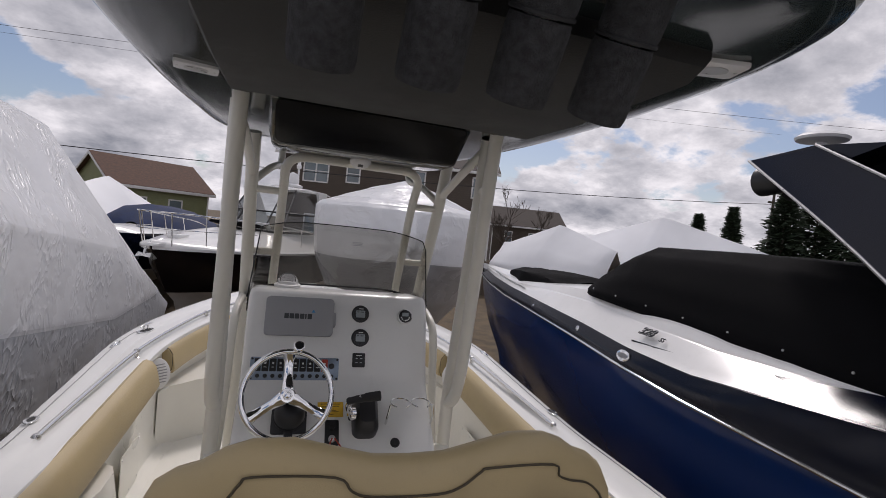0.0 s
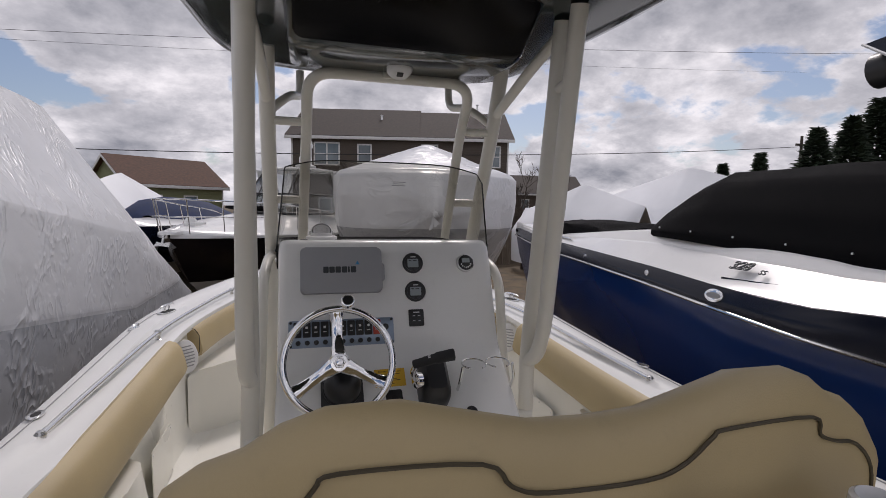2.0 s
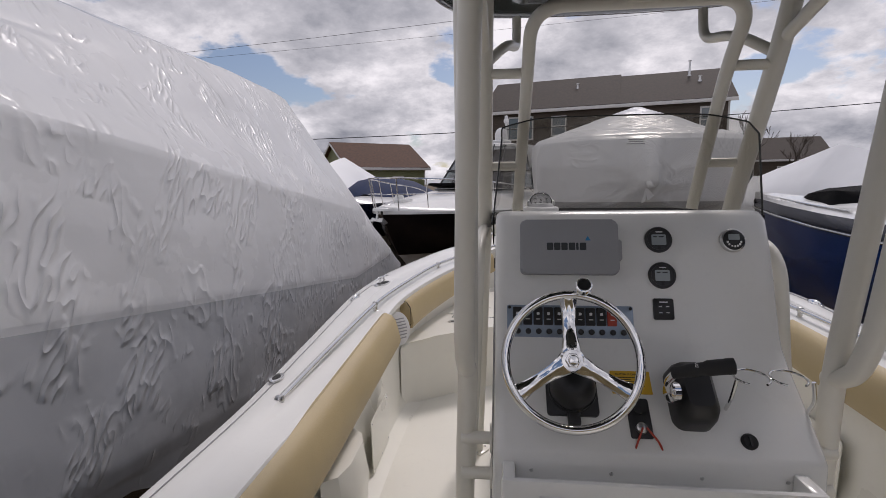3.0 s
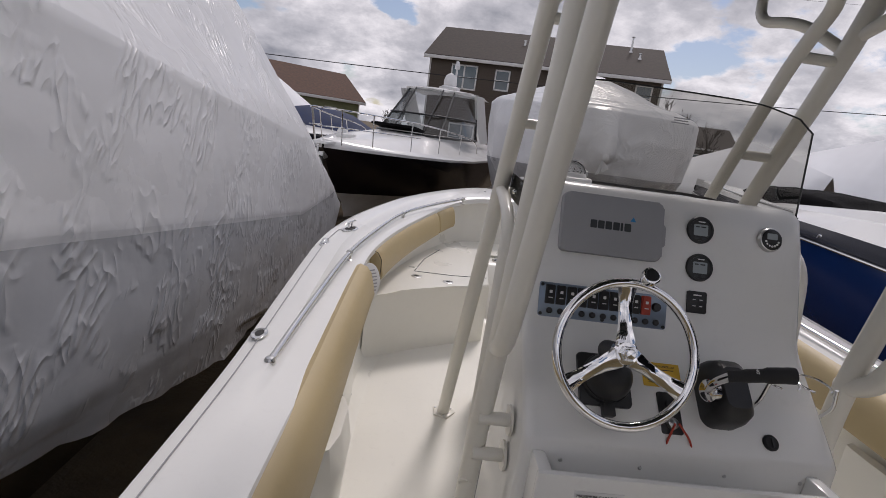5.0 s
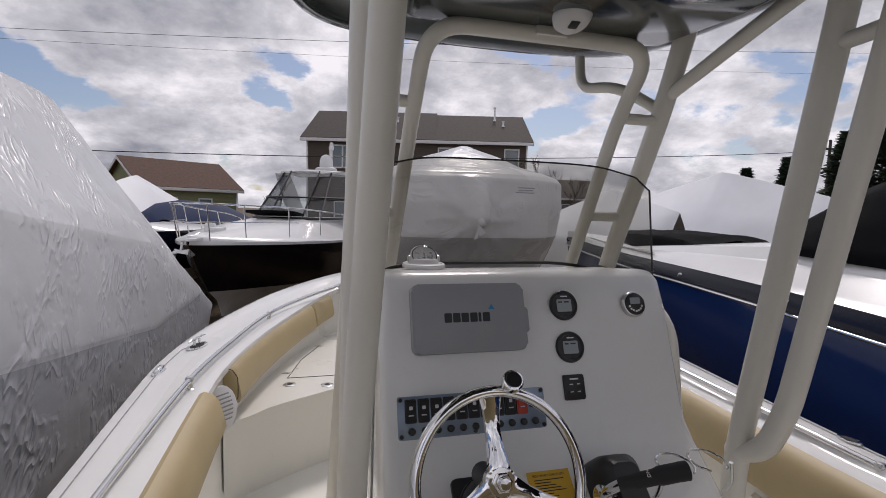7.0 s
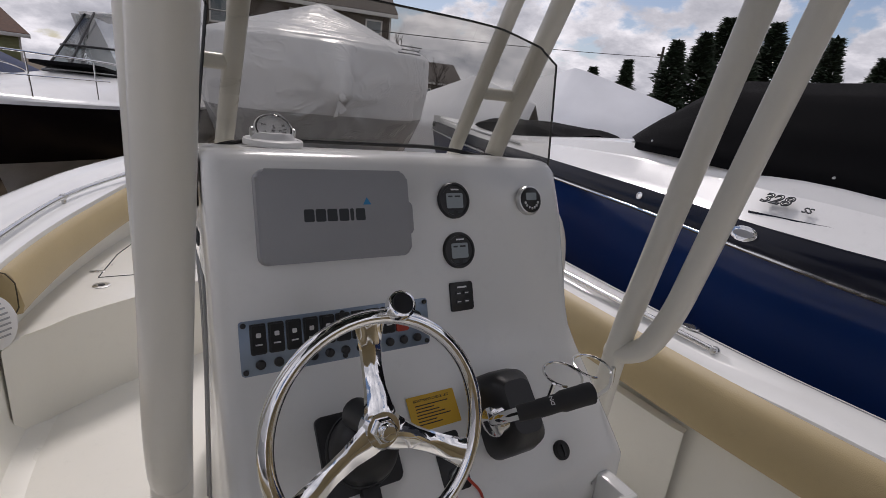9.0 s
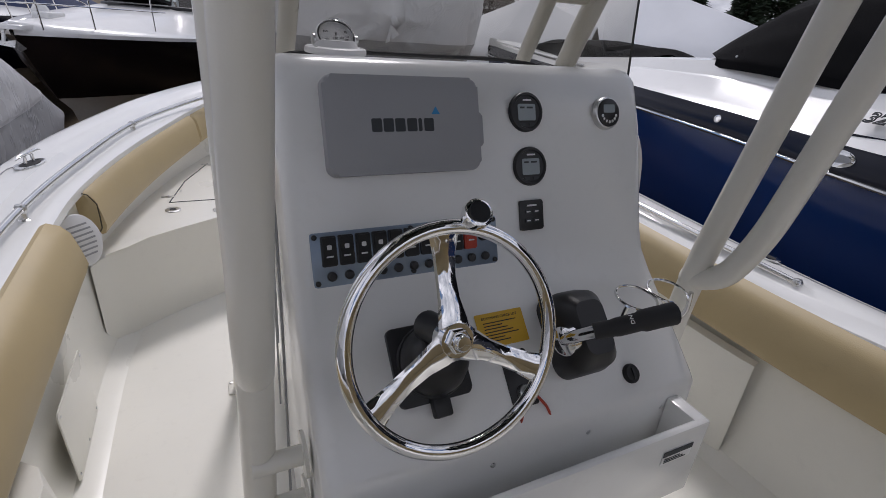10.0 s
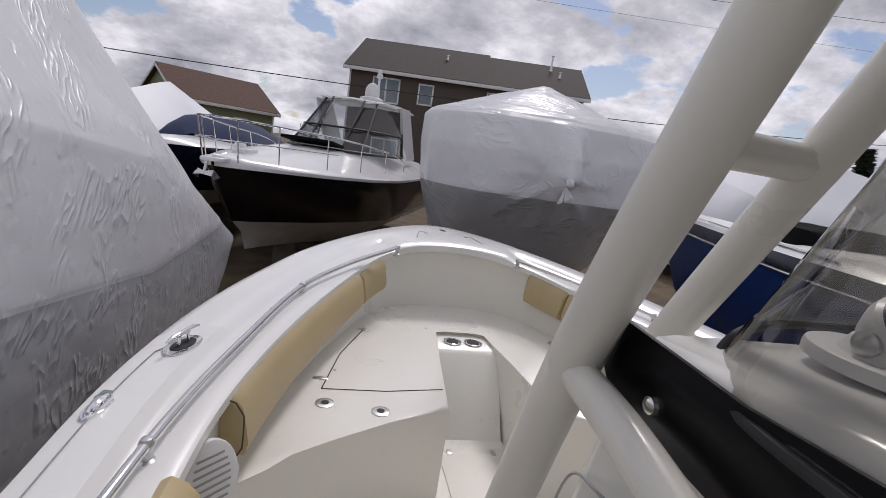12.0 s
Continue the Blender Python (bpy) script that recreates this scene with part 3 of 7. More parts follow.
for s in (-1, 1):
    part("side_bolster", bolster(spread_ends(-1.05, 0.90, 24), s, 0.195, top=0.010, thick=0.080), VINYL, boat, "tan vinyl cockpit bolster")
    part("side_bolster", bolster(spread_ends(-3.0, -1.07, 14), s, 0.195, top=0.010, thick=0.080), VINYL, boat, "tan vinyl cockpit bolster")
    part("bow_bolster", bolster(spread_ends(1.245, 2.56, 26), s, 0.19, top=0.045), VINYL, boat, "tan vinyl bow backrest bolster")
    part("bow_bolster", bolster(spread_ends(2.565, 2.86, 8), s, 0.185, top=0.045), VINYL, boat, "tan vinyl bow backrest end piece")
    # welt at the bolster's cut end
    ring = []
    p, w = inner_at(1.24)
    for a, b in ((0.0, 0.0), (-0.6, -0.012), (-1.0, -0.05), (-1.02, -0.1), (-1.0, -0.15), (-0.7, -0.185), (0.0, -0.19)):
        v = p + w * (0.02 + a * 0.062) + V(0, -0.001, b - 0.045)
        ring.append(V(-v.x, v.y, v.z) if s > 0 else v)
    bm = bmesh.new()
    tube(bm, ring, 0.0025, 6)
    part("welt", bm, PIPING, boat, "dark welt at the bolster end")


def speaker(s):
    w = V(-s * 0.72, -0.66, 0.22)
    m = axes((s * 1.024, 1.092, 0.560), (1, -s * 1.0, 0), w)
    sp = thing("speaker", "white oval marine speaker with slotted grille on the liner", "speaker", "boat speakers")
    bm = bmesh.new()
    slab(bm, oval(0.155, 0.20), 0.016, m, bev=0.007)
    part("grille_rim", bm, WHITE_PLASTIC, sp)
    for k in range(7):
        bm = bmesh.new()
        y = (k - 3) * 0.019
        w2 = 0.052 * math.sqrt(max(0.05, 1 - (y / 0.085) ** 2))
        box(bm, (-w2, y - 0.0035, 0.0145), (w2, y + 0.0035, 0.0175), 0.0012, m)
        part("grille_slot", bm, COVER, sp)
    return sp


speaker(-1)
speaker(1)


def hand_rail(s):
    r = thing("gunwale_rail", "polished stainless grab rail on the gunwale", "rail", "gunwale rails")
    pts = []
    for x, y, z in ((1.180, -0.17, 0.690), (1.163, 0.3, 0.712), (1.122, 0.949, 0.746), (1.035, 1.5, 0.766), (0.902, 2.106, 0.782), (0.68, 2.54, 0.810), (0.402, 2.893, 0.846)):
        pts.append(V(s * x, y, z))
    bm = bmesh.new()
    tube(bm, spline(pts, 8), 0.0125, 12)
    part("bar", bm, STEEL, r)
    for k in (0, 2, 4, 6):
        p = pts[k]
        base = V(p.x, p.y, p.z - 0.045)
        bm = bmesh.new()
        cyl(bm, [(0.024, -0.006), (0.024, 0.006), (0.013, 0.012), (0.011, 0.045)], Matrix.Translation(base), 16)
        cyl(bm, [(0.0, -0.017), (0.013, -0.014), (0.0175, -0.004), (0.0175, 0.006), (0.012, 0.015), (0, 0.018)], Matrix.Translation(p), 16)
        part("post", bm, STEEL_DULL, r)
    return r


hand_rail(-1)
hand_rail(1)


def cleat(x, y, z, turn, name="cleat"):
    c = thing("cleat", "stainless pop-up cleat on the gunwale", "cleat", "cleats")
    m = pose(x, y, z, 0, 0, turn) @ Matrix.Scale(1.3, 4)
    bm = bmesh.new()
    slab(bm, oval(0.062, 0.125), 0.005, m, bev=0.002)
    part("base", bm, STEEL, c)
    bm = bmesh.new()
    slab(bm, oval(0.040, 0.085), 0.0012, m @ pose(0, 0, 0.0048))
    part("recess", bm, RUBBER, c)
    bm = bmesh.new()
    for q in (-0.018, 0.018):
        tube(bm, [m @ V(0, q, 0.0), m @ V(0, q, 0.030)], 0.006, 10)
    tube(bm, [m @ V(0, a, b) for a, b in ((-0.062, 0.031), (-0.04, 0.036), (0, 0.036), (0.04, 0.036), (0.062, 0.031))], [0.004, 0.007, 0.0075, 0.007, 0.004], 10)
    part("horn", bm, CHROME, c)
    return c


cleat(-1.195, 1.433, 0.760, -16)
cleat(1.195, 1.433, 0.760, 16)


def nav_light(s):
    c = thing("navigation_light", "small chrome navigation light on the gunwale", "light", "navigation lights")
    m = pose(s * 1.278, 1.10, 0.742, 0, 0, -s * -8)
    bm = bmesh.new()
    slab(bm, oval(0.045, 0.13), 0.006, m, bev=0.002)
    part("base", bm, CHROME, c)
    bm = bmesh.new()
    cyl(bm, [(0.022, 0.0), (0.021, 0.012), (0.014, 0.022), (0.0, 0.026)], m @ Matrix.Diagonal((0.8, 2.2, 1, 1)), 18)
    part("hood", bm, CHROME, c)
    bm = bmesh.new()
    box(bm, (-0.012, 0.012, 0.006), (0.012, 0.052, 0.017), 0.003, m @ pose(s * 0.010, 0, 0))
    part("lens", bm, PANE, c)


nav_light(-1)
nav_light(1)


def filler(x, y, z, name, label):
    c = thing(name, label, "deck fitting", "deck fittings")
    bm = bmesh.new()
    slab(bm, oval(0.05, 0.085), 0.005, pose(x, y, z), bev=0.002)
    part("flange", bm, STEEL, c)
    bm = bmesh.new()
    slab(bm, oval(0.026, 0.05), 0.0015, pose(x, y, z + 0.0045))
    part("slot", bm, RUBBER, c)


filler(-1.262, -0.015, 0.700, "deck_filler", "stainless oval deck fitting in the gunwale")
filler(1.262, -0.015, 0.700, "deck_filler", "stainless oval deck fitting in the gunwale")
filler(1.205, -1.15, 0.702, "rod_holder", "stainless flush rod holder in the gunwale")
filler(-1.205, -1.15, 0.702, "rod_holder", "stainless flush rod holder in the gunwale")
filler(0.0, 3.524, 0.886, "bow_light", "small round bow light on the foredeck")
# anchor locker lid lines and latches on the foredeck
for s in (-1, 1):
    bm = bmesh.new()
    tube(bm, [V(s * 0.24, 3.20, 0.8735), V(s * 0.20, 3.40, 0.880), V(s * 0.08, 3.47, 0.884)], 0.003, 6, flat=0.5)
    part("locker_seam", bm, COVER, boat)
    bm = bmesh.new()
    box(bm, (s * 0.15 - 0.014, 3.36, 0.877), (s * 0.15 + 0.014, 3.385, 0.888), 0.003)
    part("latch", bm, STEEL_DULL, boat)
# side storage hatch in the liner, toe-rail bulge and screws, each side
for s in (-1, 1):
    bm = bmesh.new()
    m = axes((s * 1.028, 0.60, 0.17), (0, 1, 0), (-s, 0, 0.02))
    slab(bm, rrect(0.34, 0.27, 0.02), 0.004, m, bev=0.0015)
    h_ = part("side_hatch", bm, CREAM, boat, "cream side storage hatch")
    for a, b in ((-0.15, 0.115), (-0.15, -0.115), (0.15, 0.115), (0.15, -0.115), (0.0, -0.12)):
        bm = bmesh.new()
        cyl(bm, [(0.005, 0.004), (0.004, 0.0065), (0, 0.007)], m @ pose(a, b, 0), 8)
        part("screw", bm, STEEL_DULL, h_)
    k_ = 1.0 if s < 0 else 0.15
    bm = bmesh.new()
    loft(bm, [[V(s * 1.05, y, 0.43), V(s * (1.03 - k_ * 0.07 * f), y, 0.42), V(s * (1.03 - k_ * 0.09 * f), y, 0.30), V(s * (1.03 - k_ * 0.07 * f), y, 0.02), V(s * 1.05, y, 0.0)]
              for y, f in ((-0.22, 0), (-0.18, 0.7), (-0.1, 1), (0.06, 1), (0.12, 0.7), (0.16, 0))], closed=False)
    part("liner_bulge", bm, CREAM, boat)
    bm = bmesh.new()
    y0 = -0.155 if s > 0 else -0.66
    box(bm, (s * 1.030 - 0.004, y0, 0.10), (s * 1.030 + 0.004, y0 + 0.005, 0.42), 0.001)
    part("door_gap", bm, RUBBER, boat, "dark hatch hinge gap")

# ---- the console ----
console = thing("helm_console", "white fibreglass helm console with sloping dashboard", "console")
SL = 0.362                                     # slope of the dash: metres aft per metre down


def dash_y(z):
    return (z - 1.28) * SL


NU = V(0, -1, SL).normalized()                 # out of the upper dash


def on_dash(x, z, off=0.0):
    return axes(V(x, dash_y(z), z) + NU * off, (1, 0, 0), NU)


NL = V(0, -1, 0.98).normalized()               # out of the lower dash


def on_low(x, z, off=0.0):
    return axes(V(x, -0.142 + (z - 0.905) * 0.98, z) + NL * off, (1, 0, 0), NL)


PROFILE = [(0.62, 0.0), (0.59, 0.55), (0.52, 0.86), (0.435, 1.10), (0.385, 1.235), (0.345, 1.293), (0.07, 1.318), (0.045, 1.315), (0.02, 1.300),
           (dash_y(1.20), 1.20), (dash_y(1.06), 1.06), (dash_y(0.95), 0.95), (-0.142, 0.905), (-0.18, 0.862), (-0.28, 0.765), (-0.372, 0.672), (-0.385, 0.655),
           (-0.385, 0.45), (-0.38, 0.0)]


def half_width(y, z):
    w = 0.443
    if z < 0.9:
        w = 0.443 + (0.9 - z) * 0.02
    if y > 0.35:
        w -= (y - 0.35) * 0.22
    return w


bm = bmesh.new()
rings = []
for y, z in PROFILE:
    w = half_width(y, z)
    rings.append([V(x, y, z) for x in (-w, -w + 0.004, -w + 0.014, -w + 0.035, -0.2, 0, 0.2, w - 0.035, w - 0.014, w - 0.004, w)])
cx, cz = 0.1, 0.7
for r in rings:
    for k, pull in ((0, 0.030), (1, 0.012), (2, 0.003), (8, 0.003), (9, 0.012), (10, 0.030)):
        d = (V(0, cx, cz) - V(0, r[k].y, r[k].z)).normalized()
        r[k] += d * pull
vs = loft(bm, rings, closed=False)
for k in (0, -1):
    bm.faces.new([r[k] for r in vs])
part("body", bm, GEL, console, "white gelcoat console moulding", smooth=45)
# open tray (glove box) at the foot of the dash
bm = bmesh.new()
box(bm, (-0.425, -0.478, 0.42), (0.390, -0.458, 0.636), 0.008)
box(bm, (-0.423, -0.470, 0.42), (-0.385, -0.384, 0.638), 0.008)
box(bm, (0.350, -0.470, 0.42), (0.388, -0.384, 0.638), 0.008)
box(bm, (-0.42, -0.470, 0.42), (0.385, -0.384, 0.50), 0.004)
part("open_tray", bm, GEL, console, "white open storage tray")
for x in (-0.34, -0.12, 0.12, 0.34):
    bm = bmesh.new()
    cyl(bm, [(0.006, 0), (0.005, 0.002), (0, 0.0025)], axes((x, -0.3865, 0.612), (1, 0, 0), (0, -1, 0)), 10)
    part("screw", bm, STEEL_DULL, console)
# capacity plates on the tray front
bm = bmesh.new()
box(bm, (-0.325, -0.4805, 0.545), (-0.195, -0.4785, 0.595))
pl = part("capacity_plate", bm, WHITE_INK, console, "white and yellow capacity plate")
bm = bmesh.new()
box(bm, (-0.325, -0.4815, 0.545), (-0.195, -0.4800, 0.572))
part("yellow_band", bm, YELLOW, pl)
text("lettering", "MAXIMUM CAPACITIES", 0.0115, BLACK_INK, axes((-0.260, -0.4820, 0.583), (1, 0, 0), (0, -1, 0)), pl)
text("lettering", "10 PERSONS OR 1569 LBS", 0.0095, BLACK_INK, axes((-0.260, -0.4825, 0.562), (1, 0, 0), (0, -1, 0)), pl)
bm = bmesh.new()
box(bm, (0.255, -0.4805, 0.555), (0.345, -0.4785, 0.592))
pl = part("certification_plate", bm, WHITE_INK, console, "small white and green plate")
bm = bmesh.new()
box(bm, (0.255, -0.4815, 0.578), (0.345, -0.4800, 0.592))
for k in range(3):
    box(bm, (0.262, -0.4815, 0.559 + k * 0.005), (0.33 - 0.01 * k, -0.4800, 0.561 + k * 0.005))
part("green_band", bm, COVER_INK, pl)


# ---- dash instruments ----
def chartplotter():
    c = thing("chartplotter", "grey protective cover over a chartplotter on the dash", "chartplotter")
    m = on_dash(-0.201, 1.198)
    bm = bmesh.new()
    slab(bm, rrect(0.318, 0.184, 0.018), 0.030, m, bev=0.008)
    slab(bm, rrect(0.016, 0.07, 0.007, cx=0.162, cy=-0.01), 0.024, m, bev=0.004)
    part("cover", bm, COVER, c)
    for k in range(6):
        bm = bmesh.new()
        w_ = 0.0075 if k == 4 else 0.0205
        slab(bm, rrect(w_, 0.025, 0.003), 0.0006, m @ pose((-0.062, -0.0385, -0.015, 0.0095, 0.0265, 0.045)[k], 0.0, 0.0303))
        part("logo_block", bm, COVER_INK, c, "dark grey maker's mark")
    bm = bmesh.new()
    slab(bm, [(-0.009, 0), (0.009, 0), (0.0, 0.015)], 0.0006, m @ pose(0.061, 0.020, 0.0304))
    part("triangle_mark", bm, BLUE_INK, c)


chartplotter()


def gauge(x, z, screen, bright):
    g = thing("engine_gauge", "round black digital engine gauge", "gauge", "dash gauges")
    m = on_dash(x, z)
    bm = bmesh.new()
    cyl(bm, [(0.0435, 0), (0.0435, 0.006), (0.041, 0.0095), (0.036, 0.010), (0.0345, 0.007), (0, 0.007)], m, 40)
    part("bezel", bm, BLACK, g)
    bm = bmesh.new()
    slab(bm, rrect(0.046, 0.036, 0.004, cy=-0.001), 0.0012, m @ pose(0, 0, 0.0071))
    part("screen", bm, SCREEN if bright else SCREEN_DIM, g)
    bm = bmesh.new()
    for bx in (-0.012, 0.012):
        slab(bm, rrect(0.014, 0.007, 0.002, cx=bx, cy=-0.027), 0.0016, m @ pose(0, 0, 0.0072))
    part("button", bm, COVER_INK, g)
    bm = bmesh.new()
    slab(bm, rrect(0.022, 0.0035, 0.001, cx=0.002, cy=0.0255), 0.0006, m @ pose(0, 0, 0.0072))
    part("maker_mark", bm, WHITE_INK, g)
    bm = bmesh.new()
    for bx, w in ((-0.012, 0.012), (0.008, 0.016)):
        slab(bm, rrect(w, 0.004, 0.001, cx=bx, cy=0.009), 0.0004, m @ pose(0, 0, 0.0084))
    part("readout", bm, COVER_INK if bright else COVER, g)


gauge(0.092, 1.225, SCREEN, True)
gauge(0.096, 1.113, SCREEN, True)


def radio():
    g = thing("marine_radio", "small round marine stereo remote with silver rim", "radio")
    m = on_dash(0.322, 1.222)
    bm = bmesh.new()
    cyl(bm, [(0.039, 0), (0.039, 0.008), (0.036, 0.013), (0.033, 0.014)], m, 36)
    part("rim", bm, STEEL_DULL, g)
    bm = bmesh.new()
    cyl(bm, [(0.033, 0.010), (0.033, 0.0155), (0.031, 0.017), (0, 0.017)], m, 36)
    part("face", bm, BLACK, g)
    bm = bmesh.new()
    slab(bm, rrect(0.034, 0.019, 0.003, cy=0.009), 0.001, m @ pose(0, 0, 0.017))
    part("screen", bm, SCREEN, g)
    for k in range(7):
        a = radians(200 + 140 * k / 6)
        bm = bmesh.new()
        cyl(bm, [(0.0035, 0), (0.0035, 0.0015), (0, 0.002)], m @ pose(0.022 * math.cos(a), 0.022 * math.sin(a), 0.017), 10)
        part("button", bm, STEEL_DULL, g)


radio()


def trim_panel():
    g = thing("trim_tab_panel", "square black trim tab control panel", "control panel")
    m = on_dash(0.093, 1.010)
    bm = bmesh.new()
    slab(bm, rrect(0.062, 0.068, 0.005), 0.007, m, bev=0.002)
    part("plate", bm, BLACK, g)
    for x in (-0.011, 0.011):
        for y in (-0.012, 0.008):
            bm = bmesh.new()
            slab(bm, rrect(0.015, 0.009, 0.002, cx=x, cy=y), 0.0025, m @ pose(0, 0, 0.007))
            part("button", bm, COVER_INK, g)
            bm = bmesh.new()
            slab(bm, rrect(0.010, 0.0025, 0.0008, cx=x, cy=y), 0.0004, m @ pose(0, 0, 0.0097))
            part("button_mark", bm, WHITE_INK, g)
    bm = bmesh.new()
    slab(bm, rrect(0.026, 0.004, 0.001, cy=0.022), 0.0005, m @ pose(0, 0, 0.0072))
    part("maker_mark", bm, WHITE_INK, g)


trim_panel()


def switch_panel():
    g = thing("switch_panel", "grey metal panel with black rocker switches", "switch panel")
    m = on_dash(-0.203, 0.968)
    bm = bmesh.new()
    slab(bm, rrect(0.402, 0.104, 0.006), 0.004, m, bev=0.0015)
    part("plate", bm, PANEL, g)
    for k in range(11):
        x = -0.168 + k * 0.0335
        last = k == 10
        if not last:
            bm = bmesh.new()
            slab(bm, rrect(0.029, 0.058, 0.003, cx=x, cy=0.016), 0.006, m @ pose(0, 0, 0.004), bev=0.002)
            s_ = part("rocker_switch", bm, RED if k == 9 else BLACK, g, "red rocker switch" if k == 9 else "")
            bm = bmesh.new()
            loft(bm, [[m @ V(x + sx * 0.0115, 0.016 + yy, zz) for yy, zz in ((-0.026, 0.0102), (0.0, 0.0125), (0.026, 0.0165), (0.026, 0.009), (-0.026, 0.009))] for sx in (-1, 1)])
            part("rocker", bm, RED if k == 9 else RUBBER, s_)
            bm = bmesh.new()
            slab(bm, rrect(0.013, 0.003, 0.0008, cx=x, cy=0.006), 0.0004, m @ pose(0, 0, 0.0128, 6))
            slab(bm, rrect(0.009, 0.009, 0.002, cx=x, cy=0.024), 0.0004, m @ pose(0, 0, 0.0120, 6))
            part("switch_mark", bm, WHITE_INK if k != 9 else WHITE_INK, s_)
        else:
            bm = bmesh.new()
            cyl(bm, [(0.014, 0.004), (0.013, 0.012), (0.011, 0.016), (0, 0.017)], m @ pose(x, 0.014, 0), 22)
            part("power_socket", bm, BLACK, g)
        bm = bmesh.new()
        cyl(bm, [(0.0095, 0.004), (0.009, 0.009), (0.006, 0.012), (0.0, 0.0125)], m @ pose(x + 0.002, -0.033, 0), 18)
        part("breaker_button", bm, BLACK, g)
    for x in (-0.193, 0.0, 0.193):
        for y in (-0.044, 0.044):
            bm = bmesh.new()
            cyl(bm, [(0.0055, 0.004), (0.005, 0.0075), (0.003, 0.0085), (0, 0.0085)], m @ pose(x, y, 0), 14)
            part("bolt", bm, BLACK, g)


switch_panel()


def steering_wheel():
    w = thing("steering_wheel", "polished stainless three-spoke steering wheel with knob", "steering wheel")
    n = V(0, -0.93, 0.36).normalized()
    hub = V(-0.234, -0.385, 0.937)
    m = axes(hub, (1, 0, 0), n)
    rad = 0.180
    bm = bmesh.new()
    tube(bm, [m @ V(rad * math.cos(a), rad * math.sin(a), 0.004) for a in (2 * math.pi * k / 72 for k in range(72))], 0.0125, 14, closed=True)
    part("rim", bm, CHROME, w)
    for a0 in (92, 212, 332):
        r_ = m @ pose(0, 0, 0, 0, 0, a0)
        bm = bmesh.new()
        rings = []
        for x, hw, z0, th in ((0.012, 0.020, 0.002, 0.008), (0.035, 0.0175, 0.001, 0.009), (0.065, 0.0135, -0.006, 0.009), (0.10, 0.0125, -0.009, 0.008), (0.135, 0.0135, -0.006, 0.007), (0.160, 0.0165, 0.0, 0.007), (0.172, 0.018, 0.003, 0.006)):
            rings.append([r_ @ V(x, 1.45 * hw * cx_, z0 + th * cz_) for cx_, cz_ in ((-1, 0), (-0.85, 0.6), (-0.3, 0.95), (0.3, 0.95), (0.85, 0.6), (1, 0), (0.8, -0.6), (-0.8, -0.6))])
        loft(bm, rings)
        part("spoke", bm, CHROME, w)
    bm = bmesh.new()
    cyl(bm, [(0.034, -0.014), (0.034, 0.004), (0.028, 0.010), (0.0, 0.011)], m, 28)
    part("hub_plate", bm, CHROME, w)
    bm = bmesh.new()
    cyl(bm, [(0.021, 0.010), (0.021, 0.018), (0.018, 0.022)], m, 6)
    cyl(bm, [(0.014, 0.018), (0.014, 0.030), (0.011, 0.034), (0, 0.035)], m, 20)
    part("hub_nut", bm, CHROME, w)
    k = m @ V(0.03, 0.182, 0.012)
    km = axes(k, (1, 0, 0), n + V(0, 0.0, 0.5))
    bm = bmesh.new()
    cyl(bm, [(0.010, -0.016), (0.008, 0.006), (0.011, 0.016), (0.020, 0.022), (0.0235, 0.035), (0.0225, 0.047), (0.018, 0.050)], km, 24)
    kn = part("spinner_knob", bm, CHROME, w, "chrome spinner knob")
    bm = bmesh.new()
    cyl(bm, [(0.018, 0.049), (0.0165, 0.0515), (0, 0.052)], km, 24)
    part("knob_cap", bm, BLACK, kn)
    # column and helm housing
    base = on_low(-0.215, 0.790)
    bm = bmesh.new()
    tube(bm, [hub - n * 0.010, hub - n * 0.11], [0.022, 0.028], 18)
    part("column", bm, BLACK, w)
    bm = bmesh.new()
    slab(bm, rrect(0.150, 0.150, 0.012), 0.012, base, bev=0.004)
    cyl(bm, [(0.068, 0.010), (0.066, 0.045), (0.058, 0.070), (0.046, 0.085), (0.03, 0.095)], base, 30)
    cyl(bm, [(0.069, 0.026), (0.071, 0.030), (0.069, 0.034)], base, 30)
    part("helm_housing", bm, BLACK, w, "black tilt helm housing")
    bm = bmesh.new()
    box(bm, (-0.018, -0.105, 0.006), (0.018, -0.065, 0.030), 0.005, base)
    part("tilt_lever", bm, BLACK, w)


steering_wheel()


